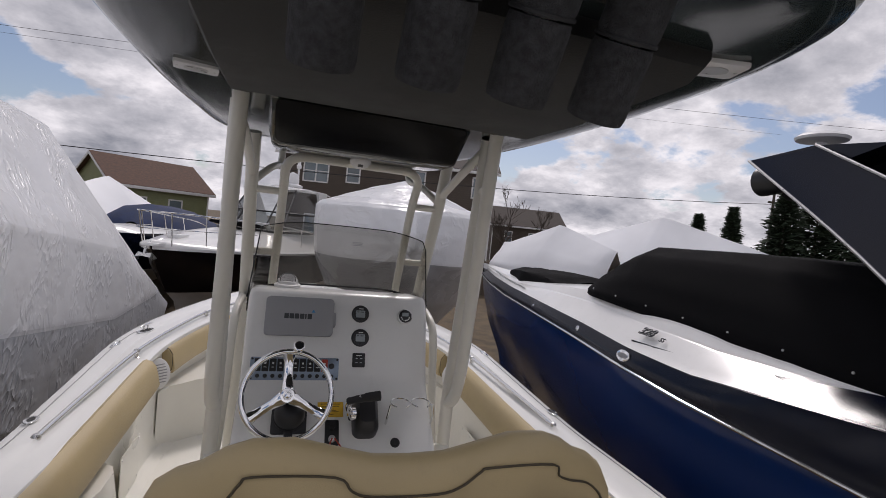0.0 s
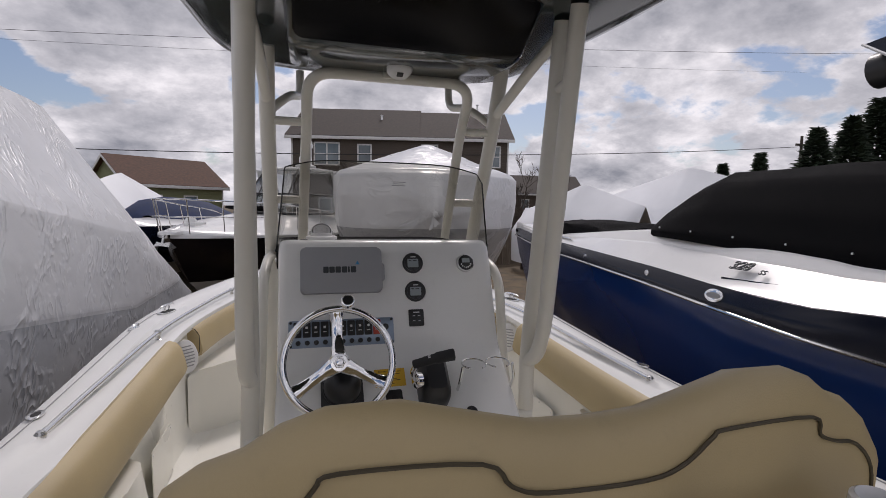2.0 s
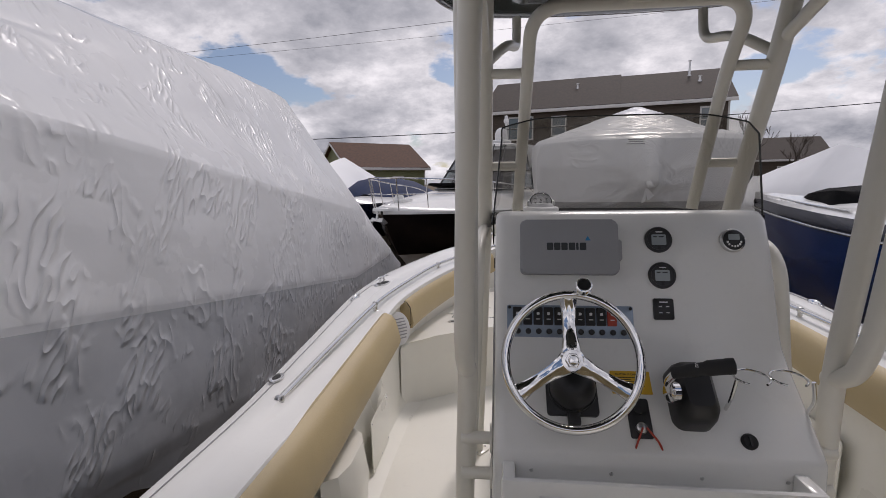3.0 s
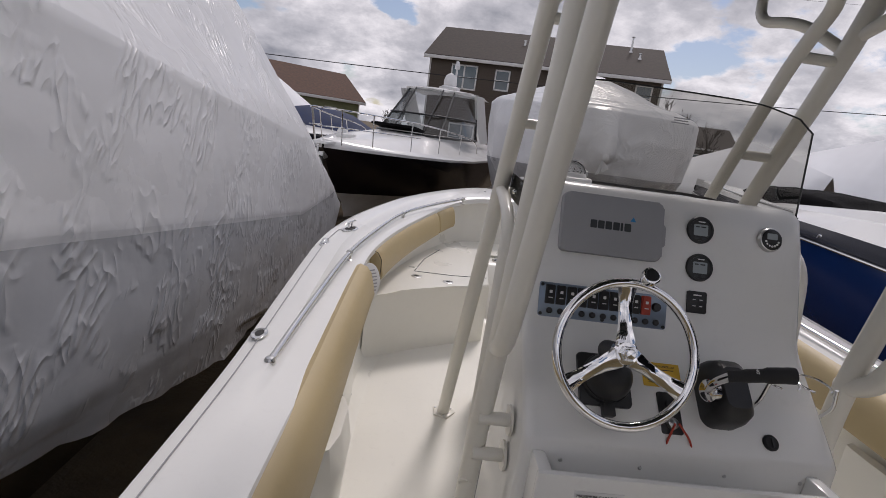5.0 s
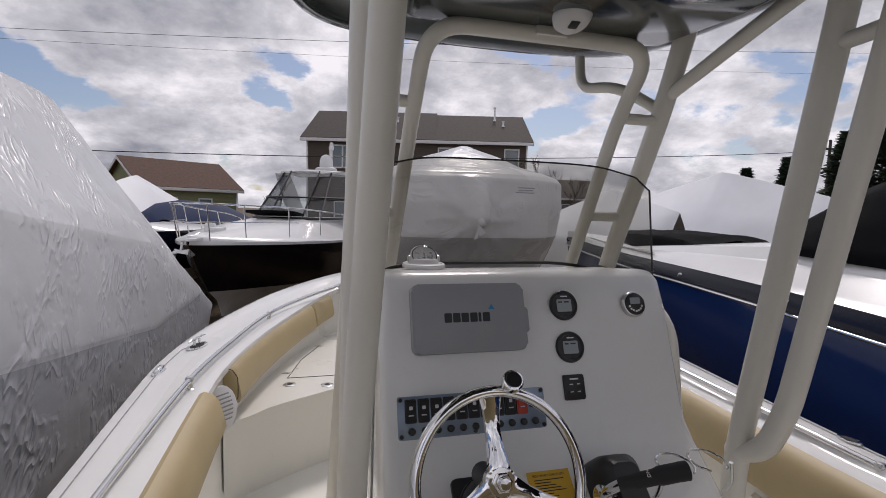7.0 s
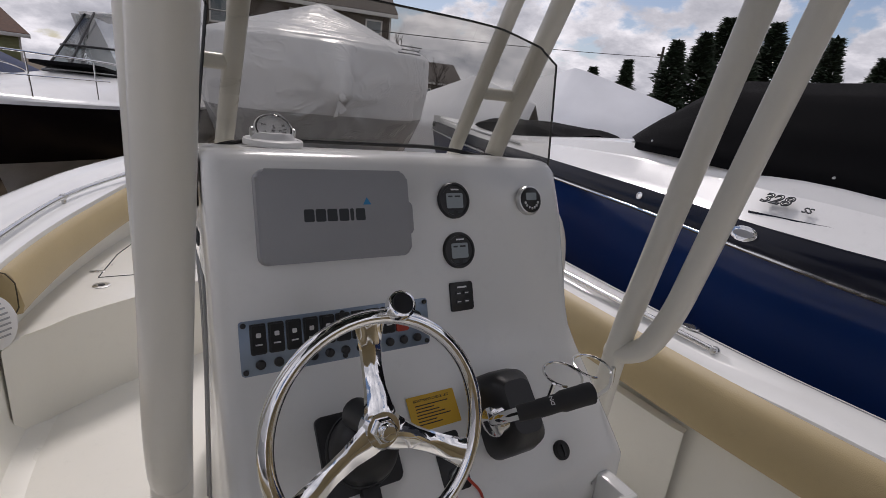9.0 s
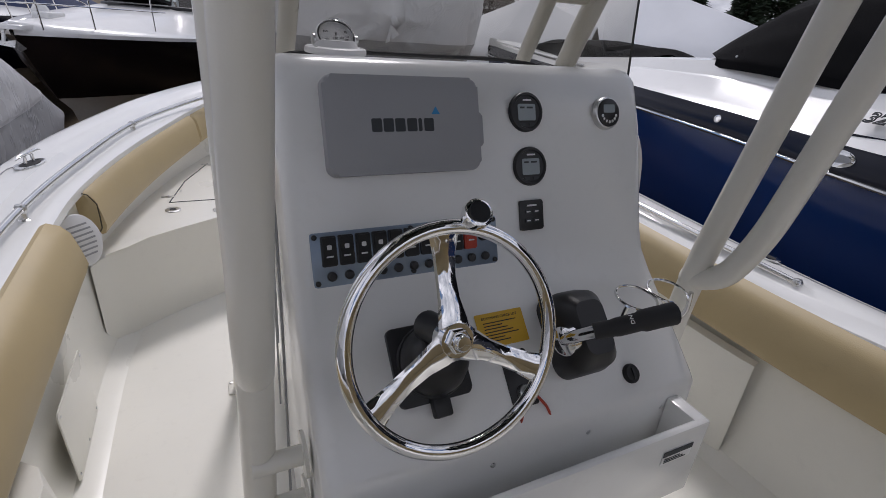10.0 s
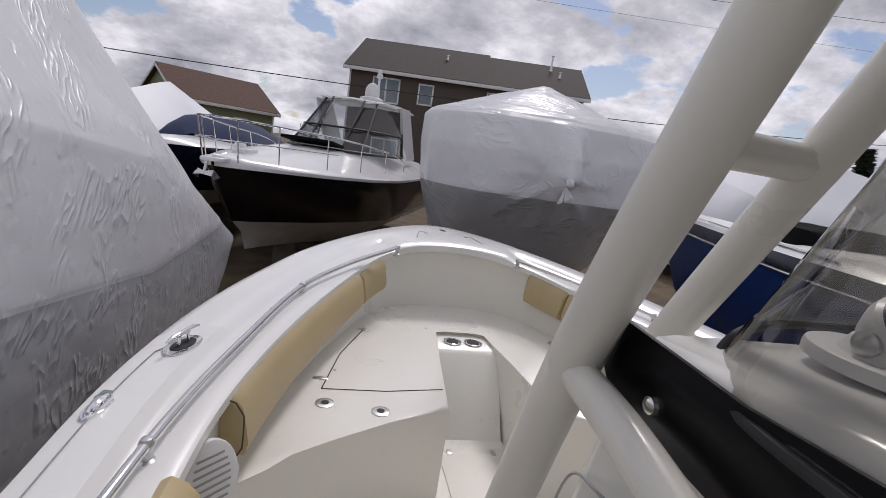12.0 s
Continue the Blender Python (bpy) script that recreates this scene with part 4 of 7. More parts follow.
def throttle():
    t_ = thing("throttle_control", "black single-lever engine throttle control", "throttle")
    b = on_low(0.118, 0.782)
    bm = bmesh.new()
    rings = []
    for z, k in ((0, 1.0), (0.05, 0.97), (0.085, 0.86), (0.105, 0.6)):
        rings.append([b @ V(x * k, y * k, z) for x, y in rrect(0.115, 0.185, 0.035)])
    loft(bm, rings)
    part("housing", bm, BLACK, t_)
    bm = bmesh.new()
    piv = V(0.052, -0.335, 0.835)
    m = axes(piv, (0, 0, 1), (-1, -0.25, 0.1))
    cyl(bm, [(0.030, -0.006), (0.030, 0.012), (0.024, 0.017), (0.0, 0.018)], m, 24)
    part("pivot", bm, CHROME, t_)
    arm = [V(0.046, -0.335, 0.835), V(0.018, -0.385, 0.885), V(0.022, -0.440, 0.935)]
    bm = bmesh.new()
    tube(bm, rounded(arm, 0.03), 0.012, 12)
    part("arm", bm, CHROME, t_)
    hp = [V(0.012, -0.432, 0.928), V(0.045, -0.450, 0.942), V(0.085, -0.465, 0.956), V(0.125, -0.476, 0.966), V(0.142, -0.480, 0.969)]
    bm = bmesh.new()
    tube(bm, spline(hp, 5), [0.015] * 5 + [0.0165] * 5 + [0.0195] * 5 + [0.020] * 5 + [0.012], 14)
    part("grip", bm, RUBBER, t_, "black rubber grip")
    gm = axes(V(0.062, -0.4665, 0.9650), (0.95, -0.28, 0.22), (0.0, -0.62, 0.78))
    text("lettering", "UP", 0.011, WHITE_INK, gm @ pose(0.016, 0.0, 0, 0, 0, 90), t_)
    text("lettering", "DN", 0.011, WHITE_INK, gm @ pose(-0.006, 0.0, 0, 0, 0, 90), t_)


throttle()


def drink_rings():
    d = thing("drink_holder", "folding stainless double-ring drink holder", "drink holder")
    for x in (0.278, 0.376):
        c = on_low(x, 0.815, 0.065)
        bm = bmesh.new()
        flat = axes(V(x, c.translation.y - 0.01, 0.865), (1, 0, 0), (0, -0.12, 1))
        tube(bm, [flat @ V(0.046 * math.cos(a), 0.046 * math.sin(a), 0) for a in (radians(-60 + 300 * k / 30) for k in range(31))], 0.0032, 8)
        part("ring", bm, STEEL, d)
    for x in (0.218, 0.438):
        a = on_low(x, 0.764)
        bm = bmesh.new()
        tube(bm, rounded([a @ V(0, 0, -0.004), a @ V(0, 0.012, 0.05), V(x + (0.01 if x < 0.3 else -0.01), a.translation.y - 0.03, 0.865)], 0.02), 0.0055, 10)
        part("post", bm, STEEL, d)


drink_rings()


def small_dash_things():
    s = thing("checklist_sticker", "yellow checklist sticker with black print on the dash", "sticker")
    m = on_low(-0.035, 0.815, 0.001)
    bm = bmesh.new()
    slab(bm, rrect(0.116, 0.072, 0.002), 0.0008, m)
    part("paper", bm, YELLOW, s)
    text("lettering", "BOATMAN'S CHECK LIST", 0.0078, BLACK_INK, m @ pose(0, 0.025, 0.0009), s)
    bm = bmesh.new()
    for k in range(7):
        w = 0.080 - 0.012 * ((k * 7) % 4)
        slab(bm, rrect(w, 0.0022, 0.0005, cx=-0.042 + w / 2, cy=0.015 - k * 0.0065), 0.0004, m @ pose(0, 0, 0.0009))
    part("print_lines", bm, BLACK_INK, s)
    g = thing("ignition_panel", "black ignition switch panel with red coiled lanyard", "ignition switch")
    m = on_low(-0.028, 0.738)
    bm = bmesh.new()
    slab(bm, rrect(0.062, 0.115, 0.006), 0.005, m, bev=0.002)
    part("plate", bm, BLACK, g)
    bm = bmesh.new()
    cyl(bm, [(0.016, 0.004), (0.015, 0.016), (0.010, 0.020), (0, 0.0205)], m @ pose(0.0, -0.030, 0), 20)
    part("key_switch", bm, STEEL_DULL, g)
    bm = bmesh.new()
    cyl(bm, [(0.012, 0.004), (0.011, 0.014), (0, 0.015)], m @ pose(0.0, 0.022, 0), 18)
    part("stop_switch", bm, RUBBER, g)
    bm = bmesh.new()
    p0 = m @ V(0, -0.032, 0.024)
    path = [p0, p0 + V(-0.022, -0.018, -0.05), p0 + V(-0.028, -0.022, -0.085)]
    tube(bm, rounded(path, 0.02), 0.003, 8)
    coil = []
    for k in range(121):
        a = k / 120
        th = math.pi * (1.0 + a)
        c = p0 + V(0.014 + 0.042 * math.cos(th), -0.022, -0.085 + 0.046 * math.sin(th))
        ph = a * 2 * math.pi * 13
        coil.append(c + V(math.cos(th) * math.cos(ph), math.sin(ph), math.sin(th) * math.cos(ph)) * 0.010)
    tube(bm, coil, 0.0032, 6)
    tube(bm, rounded([p0 + V(0.056, -0.022, -0.085), p0 + V(0.045, -0.018, -0.04), p0 + V(0.01, 0, 0)], 0.02), 0.003, 8)
    part("lanyard", bm, RED, g, "red coiled lanyard")
    k_ = thing("dash_plug", "round black rubber plug on the lower dash", "plug")
    m = on_low(0.256, 0.700)
    bm = bmesh.new()
    cyl(bm, [(0.022, 0), (0.022, 0.006), (0.018, 0.011), (0.0, 0.012)], m, 24)
    part("cap", bm, RUBBER, k_)
    bm = bmesh.new()
    slab(bm, rrect(0.006, 0.026, 0.002), 0.004, m @ pose(0, 0, 0.011))
    part("grip_bar", bm, BLACK, k_)


small_dash_things()


def compass():
    c = thing("compass", "white marine compass with clear dome and white card", "compass")
    top = pose(-0.270, 0.225, 1.311)
    bm = bmesh.new()
    slab(bm, oval(0.135, 0.165), 0.014, top, bev=0.006)
    cyl(bm, [(0.052, 0.012), (0.047, 0.020), (0.042, 0.028)], top, 30)
    part("base", bm, WHITE_PLASTIC, c)
    for sx in (-0.050, 0.050):
        bm = bmesh.new()
        cyl(bm, [(0.005, 0.012), (0.004, 0.0155), (0, 0.016)], top @ pose(sx, -0.035, 0), 10)
        part("screw", bm, STEEL_DULL, c)
    m = axes(top @ V(0, -0.004, 0.034), (1, 0, 0), (0, -0.72, 0.69)) @ Matrix.Scale(0.88, 4)       # face turned aft and up
    bm = bmesh.new()
    cyl(bm, [(0.0, -0.046), (0.022, -0.043), (0.040, -0.030), (0.050, -0.010), (0.051, 0.002), (0.047, 0.007), (0.044, 0.004)], m, 36)
    part("housing", bm, WHITE_PLASTIC, c, "rounded white housing")
    for sx in (-1, 1):
        bm = bmesh.new()
        cyl(bm, [(0.012, 0), (0.012, 0.006), (0.008, 0.009), (0, 0.009)], axes(m @ V(sx * 0.049, 0, -0.012), (0, 0, 1), (sx, 0, 0)), 16)
        part("side_screw", bm, STEEL_DULL, c)
    bm = bmesh.new()
    tube(bm, [m @ V(0.045 * math.cos(a), 0.045 * math.sin(a), 0.006) for a in (2 * math.pi * k / 40 for k in range(40))], 0.0022, 6, closed=True)
    part("bezel", bm, BLACK, c)
    bm = bmesh.new()
    cyl(bm, [(0.043, 0.000), (0.043, 0.005), (0.0, 0.006)], m, 36)
    card = part("card", bm, WHITE_INK, c, "white compass card with black figures")
    for body, x, y, size in (("S", 0.0, 0.004, 0.014), ("SW", -0.025, 0.010, 0.009), ("SE", 0.025, 0.010, 0.009), ("180", -0.004, -0.010, 0.0085), ("150", 0.013, -0.008, 0.0075), ("120", 0.027, -0.003, 0.0065)):
        text("lettering", body, size, BLACK_INK, m @ pose(x, y, 0.0068), card)
    bm = bmesh.new()
    for k in range(21):
        a = radians(-90 + (k - 10) * 6)
        box(bm, (-0.0005, -0.0035, 0.0060), (0.0005, 0.0035, 0.0068), 0, m @ pose(0.030 * math.cos(a), 0.030 * math.sin(a) + 0.004, 0, 0, 0, math.degrees(a) + 90))
    part("scale_mark", bm, BLACK_INK, card)
    bm = bmesh.new()
    cyl(bm, [(0.0435, 0.007), (0.041, 0.018), (0.033, 0.029), (0.020, 0.036), (0.008, 0.039), (0, 0.0393)], m, 32)
    d = part("dome", bm, glass("clear_dome", (0.97, 0.97, 0.97)), c)
    d.visible_shadow = False


compass()


# ---- windshield ----
BRACKET = [(0.048, 1.300), (0.050, 1.222), (0.056, 1.205), (0.074, 1.197), (0.20, 1.200), (0.33, 1.208), (0.378, 1.220), (0.396, 1.240), (0.398, 1.262), (0.388, 1.296), (0.37, 1.298), (0.20, 1.290)]


def windshield():
    w = thing("windshield", "smoked clear acrylic wrap-around windshield on the console", "windshield")
    # base line on the console top, from the aft end of one side round the front to the other
    base = rounded([(-0.4535, 0.058, 1.272), (-0.4535, 0.25, 1.278), (-0.30, 0.375, 1.305), (0, 0.395, 1.303), (0.30, 0.375, 1.305), (0.4535, 0.25, 1.278), (0.4535, 0.058, 1.272)], 0.10, 8)
    base = [Vector(p) for p in base]
    n = len(base)
    lens_ = [0.0]
    for a, b in zip(base, base[1:]):
        lens_.append(lens_[-1] + (b - a).length)
    total = lens_[-1]
    rows = []
    for k, p in enumerate(base):
        u = lens_[k] / total
        e = min(u, 1 - u) * total
        top = 0.330 + 0.024 * math.sin(math.pi * u)
        if e < 0.16:
            top *= 0.90 + 0.10 * math.sin(e / 0.16 * math.pi / 2)
        rows.append([p + V(-p.x * 0.07 * f, -0.55 * top * f * min(1, max(0, (p.y - 0.10) / 0.25)), top * f) for f in (0, 0.25, 0.5, 0.75, 1.0)])
    bm = bmesh.new()
    loft(bm, rows, closed=False)
    g = part("sheet", bm, TINT, w)
    g.visible_shadow = False
    bm = bmesh.new()
    tube(bm, [r[-1] for r in rows], 0.0028, 6)
    tube(bm, rows[0], 0.0032, 6)
    tube(bm, rows[-1], 0.0032, 6)
    part("edge_trim", bm, SHEET_EDGE, w)
    bm = bmesh.new()
    tube(bm, [r[0] + V(0, 0, 0.002) for r in rows], 0.006, 8)
    part("base_gasket", bm, RUBBER, w)
    for s in (-1, 1):
        bm = bmesh.new()
        loft(bm, [[V(s * 0.4475, y, z) for y, z in BRACKET],
                  [V(s * 0.4525, y, z) for y, z in BRACKET]])
        b = part("side_bracket", bm, ACRYL, w, "black side mounting panel")
        for y, z in ((0.297, 1.236), (0.100, 1.232)):
            bm = bmesh.new()
            cyl(bm, [(0.010, 0), (0.009, 0.005), (0.005, 0.008), (0, 0.008)], axes((s * 0.4525, y, z), (0, 1, 0), (s, 0, 0)), 14)
            part("bolt", bm, STEEL, b)
    # warning label printed on the sheet
    bm = bmesh.new()
    lm = axes((0.08, 0.243, 1.565), (1, 0, 0), (0, -1, -0.55))
    for k, ww in enumerate((0.060, 0.052, 0.066)):
        slab(bm, rrect(ww, 0.0035, 0.0008, cy=0.010 - k * 0.009), 0.0006, lm)
    part("warning_print", bm, COVER, w, "grey warning print")


windshield()


# round maker's badge on the starboard bolster
badge = thing("bolster_badge", "round black maker's badge embroidered on the tan bolster", "badge")
m = axes((0.965, -1.00, 0.60), (0, -1, 0), (-1, 0, 0.45))
bm = bmesh.new()
tube(bm, [m @ V(0.036 * math.cos(a), 0.030 * math.sin(a), 0.003) for a in (2 * math.pi * k / 32 for k in range(32))], 0.0028, 6, closed=True)
part("ring", bm, BLACK_INK, badge)
bm = bmesh.new()
tube(bm, [m @ V(x, y, 0.003) for x, y in ((-0.016, -0.014), (-0.016, 0.014), (-0.012, 0.0), (0.0, 0.014), (-0.010, 0.0), (0.004, -0.014), (0.010, 0.010), (0.018, -0.012), (0.024, 0.012))], 0.002, 5)
part("monogram", bm, BLACK_INK, badge)


# ---- T-top: tubes, hardtop, electronics box ----
t_top = thing("t_top", "cream powder-coated pipe T-top with dark fibreglass hardtop", "boat top")
RT, RH = 0.031, 0.0225
for s in (-1, 1):
    foot, knee = V(s * 0.540, 0.762, 0.0), V(s * 0.488, 0.392, 1.26)
    top = V(s * 0.480, 0.0, 2.06)
    bm = bmesh.new()
    tube(bm, rounded([foot, knee, V(s * 0.484, 0.108, 1.806), top], 0.14), RT, 16)
    part("front_leg", bm, TUBE, t_top)
    bm = bmesh.new()
    cyl(bm, [(0.062, 0.0), (0.062, 0.008), (0.058, 0.010)], pose(*foot), 5)
    fp = part("foot_plate", bm, TUBE, t_top)
    for k in range(3):
        a = radians(30 + 120 * k)
        bm = bmesh.new()
        cyl(bm, [(0.007, 0.010), (0.006, 0.014), (0, 0.015)], pose(foot.x + 0.046 * math.cos(a), foot.y + 0.046 * math.sin(a), 0), 10)
        part("bolt", bm, STEEL_DULL, fp)
    # aft pair: straight leg and a second pipe that curves into it
    join = V(s * 0.526, -0.235, 0.86)
    atop, aup = V(s * 0.510, -0.46, 2.10), V(s * 0.517, -0.418, 1.88)
    sup = V(s * 0.497, -0.552, 1.88)
    bm = bmesh.new()
    tube(bm, rounded([V(s * 0.548, -0.190, 0.0), V(s * 0.540, -0.205, 0.5), join, aup, atop], 0.12), RT, 16)
    part("aft_leg", bm, TUBE, t_top)
    bm = bmesh.new()
    tube(bm, rounded([join + V(0, 0.015, -0.02), V(s * 0.530, -0.312, 0.885), V(s * 0.530, -0.365, 1.01), sup, V(s * 0.490, -0.60, 2.10)], 0.13, 8), RT * 0.93, 16)
    part("second_pipe", bm, TUBE, t_top)
    bm = bmesh.new()
    tube(bm, [aup, sup], 0.018, 10)
    part("rung", bm, TUBE, t_top)
    bm = bmesh.new()
    cyl(bm, [(0.055, 0.0), (0.055, 0.008)], pose(s * 0.548, -0.190, 0.0), 20)
    part("foot_plate", bm, TUBE, t_top)
    for z in (0.50, 0.62):
        bm = bmesh.new()
        tube(bm, [V(s * 0.55, -0.235, z), V(s * 0.45, -0.235, z)], 0.020, 12)
        b_ = part("console_bracket", bm, TUBE, t_top)
        bm = bmesh.new()
        cyl(bm, [(0.045, 0.0), (0.045, 0.007)], axes((s * 0.452, -0.235, z), (0, 1, 0), (s, 0, 0)), 18)
        part("bracket_plate", bm, TUBE, b_)
    # brace from the front leg to the aft leg
    bm = bmesh.new()
    tube(bm, rounded([V(s * 0.484, 0.08, 1.87), V(s * 0.490, -0.25, 1.985), V(s * 0.510, -0.44, 2.060)], 0.1), 0.021, 12)
    part("brace", bm, TUBE, t_top)
    # forward brace under the hardtop
    bm = bmesh.new()
    tube(bm, rounded([V(s * 0.482, 0.100, 1.83), V(s * 0.40, 0.22, 1.93), V(s * 0.36, 0.40, 1.96), V(s * 0.36, 0.42, 2.08)], 0.08, 6), 0.0185, 12)
    part("forward_brace", bm, TUBE, t_top)
    # rungs between hoop and front leg
    for yh, z, xh, yl, xl in ((0.115, 1.80, 0.332, 0.112, 0.484), (0.300, 1.484, 0.345, 0.278, 0.486)):
        bm = bmesh.new()
        tube(bm, [V(s * xh, yh, z), V(s * xl, yl, z)], 0.018, 10)
        part("rung", bm, TUBE, t_top)
    # grab rail beside the console
    bm = bmesh.new()
    tube(bm, rounded([V(s * 0.488, 0.420, 1.228), V(s * 0.497, 0.25, 1.222), V(s * 0.503, 0.03, 1.165), V(s * 0.512, -0.02, 0.80), V(s * 0.53, -0.09, 0.45), V(s * 0.552, -0.225, 0.38)], 0.13, 7), 0.0215, 14)
    part("grab_rail", bm, TUBE, t_top)
# windshield hoop
bm = bmesh.new()
hoop = [V(-0.47, 0.43, 1.215), V(-0.358, 0.445, 1.225), V(-0.352, 0.405, 1.30), V(-0.332, 0.112, 1.80), V(-0.325, -0.03, 1.955), V(-0.2, -0.048, 1.962), V(0.2, -0.048, 1.962), V(0.325, -0.03, 1.955), V(0.332, 0.112, 1.80), V(0.352, 0.405, 1.30), V(0.358, 0.445, 1.225), V(0.47, 0.43, 1.215)]
tube(bm, rounded([hoop[0], hoop[1], hoop[2], hoop[3], V(-0.330, -0.045, 1.968), V(0.330, -0.045, 1.968), hoop[8], hoop[9], hoop[10], hoop[11]], 0.13, 9), RH, 14)
part("hoop", bm, TUBE, t_top)

# hardtop shell: rounded plan outline, thin edge, shallow crown
TOP_OUT = spline([(-0.50, -1.93, 0), (-0.70, -1.72, 0), (-0.775, -1.2, 0), (-0.78, -0.6, 0), (-0.745, -0.1, 0), (-0.69, 0.35, 0), (-0.55, 0.545, 0), (-0.25, 0.60, 0), (0.25, 0.60, 0), (0.55, 0.545, 0),
                  (0.69, 0.35, 0), (0.745, -0.1, 0), (0.78, -0.6, 0), (0.775, -1.2, 0), (0.70, -1.72, 0), (0.50, -1.93, 0), (0.0, -1.96, 0)], 5, closed=True)
c0 = V(0, -0.68, 0)


def ring(scale, z, inset=0.0):
    out = []
    for p in TOP_OUT:
        d = p - c0
        q = c0 + d * scale - d.normalized() * inset
        out.append(V(q.x, q.y, z))
    return out


bm = bmesh.new()
loft(bm, [ring(0.02, 2.105), ring(0.5, 2.105), ring(0.86, 2.108), ring(0.93, 2.112), ring(0.97, 2.122), ring(0.99, 2.135)], closed=True, caps=False)
part("hardtop_underside", bm, TOPSHELL, t_top, "glossy dark green-grey underside")
bm = bmesh.new()
loft(bm, [ring(0.99, 2.135), ring(1.0, 2.150), ring(1.0, 2.172), ring(0.985, 2.19), ring(0.93, 2.205), ring(0.6, 2.235), ring(0.02, 2.25)], closed=True, caps=True)
part("hardtop_upper", bm, TOPEDGE, t_top, "light grey hardtop edge")
# electronics box
bm = bmesh.new()
prof = [(-0.585, 2.115), (-0.385, 1.972), (-0.30, 1.966), (-0.02, 1.985), (0.12, 2.03), (0.20, 2.11)]
xs = [(-0.40, 0.05), (-0.39, 0.012), (-0.36, 0.0), (0.36, 0.0), (0.39, 0.012), (0.40, 0.05)]
loft(bm, [[V(x, y, z + up) for y, z in prof] for x, up in xs], closed=False)
part("electronics_box", bm, TOPSHELL, t_top, "dark overhead electronics box")
bm = bmesh.new()
fn = V(0, -0.143, -0.20).normalized()
fm = axes(V(0, -0.485, 2.0435) + fn * 0.003, (1, 0, 0), fn)
slab(bm, rrect(0.75, 0.222, 0.03), 0.006, fm, bev=0.002)
part("box_door", bm, ACRYL, t_top, "black acrylic box door")
# aft fabric storage panel under the hardtop
bm = bmesh.new()
loft(bm, [[V(x, y, z) for y, z in ((-0.83, 2.11), (-0.845, 2.06), (-0.87, 2.042), (-1.2, 2.032), (-1.62, 2.046), (-1.66, 2.07), (-1.66, 2.11))] for x in (-0.505, -0.49, -0.25, 0, 0.25, 0.49, 0.505)], closed=False)
for v in bm.verts:
    if abs(v.co.x) > 0.5:
        v.co.z += 0.02 if v.co.z < 2.09 else 0
part("storage_panel", bm, NYLON, t_top, "charcoal fabric storage panel")


def spreader_light(x, y, turn):
    l_ = thing("spreader_light", "small white-framed light recessed under the hardtop", "light", "hardtop lights")
    m = pose(x, y, 2.108, 180, 0, turn)
    bm = bmesh.new()
    slab(bm, rrect(0.125, 0.085, 0.008), 0.010, m, bev=0.003)
    part("frame", bm, WHITE_PLASTIC, l_)
    bm = bmesh.new()
    slab(bm, oval(0.068, 0.045), 0.002, m @ pose(0, 0, 0.010))
    part("lens", bm, STEEL_DULL, l_)
    for sx in (-0.052, 0.052):
        bm = bmesh.new()
        cyl(bm, [(0.004, 0.010), (0.003, 0.012), (0, 0.012)], m @ pose(sx, 0, 0), 8)
        part("screw", bm, STEEL_DULL, l_)


spreader_light(-0.60, -0.80, 10)
spreader_light(0.57, -1.60, -14)


def dome_light():
    l_ = thing("dome_light", "round white dome light on the hoop", "light")
    bm = bmesh.new()
    cyl(bm, [(0.048, 0.0), (0.048, 0.012), (0.040, 0.024), (0.026, 0.030), (0, 0.031)], axes((0.0, -0.17, 1.975), (1, 0, 0), (0, -0.45, -1)), 30)
    part("housing", bm, WHITE_PLASTIC, l_)
    bm = bmesh.new()
    box(bm, (-0.012, -0.012, 0.0295), (0.012, 0.012, 0.033), 0.002, axes((0.0, -0.17, 1.975), (1, 0, 0), (0, -0.45, -1)))
    part("switch", bm, BLACK, l_)
    bm = bmesh.new()
    box(bm, (-0.045, -0.075, 1.958), (0.045, -0.02, 1.982), 0.004)
    part("bracket", bm, TUBE, l_)


dome_light()


def foam_rod(x, y, z, tilt, lean, length):
    r = thing("rocket_launcher", "white rod holder wrapped in dark grey pipe foam", "rod holder", "foam-wrapped rod holders")
    m = pose(x, y, z, tilt, lean, 0)
    bm = bmesh.new()
    cyl(bm, [(0.027, 0.03), (0.027, length + 0.06)], m, 20)
    part("holder", bm, WHITE_PLASTIC, r)
    for a, b in ((0.0, 0.13), (0.137, length)):
        bm = bmesh.new()
        cyl(bm, [(0.004, a + 0.004), (0.050, a), (0.0525, a + 0.012), (0.052, (a + b) / 2), (0.0525, b - 0.012), (0.050, b), (0.029, b)], m, 26)
        part("foam_sleeve", bm, FOAM, r)
    bm = bmesh.new()
    cyl(bm, [(0.0535, 0.133), (0.0545, 0.136), (0.0535, 0.139)], m, 24)
    part("cable_tie", bm, RUBBER, r)


for k, (x, y) in enumerate(((-0.265, -1.70), (-0.102, -1.71), (0.052, -1.715), (0.218, -1.70))):
    foam_rod(x, y, 1.915, 30, 0, 0.26)


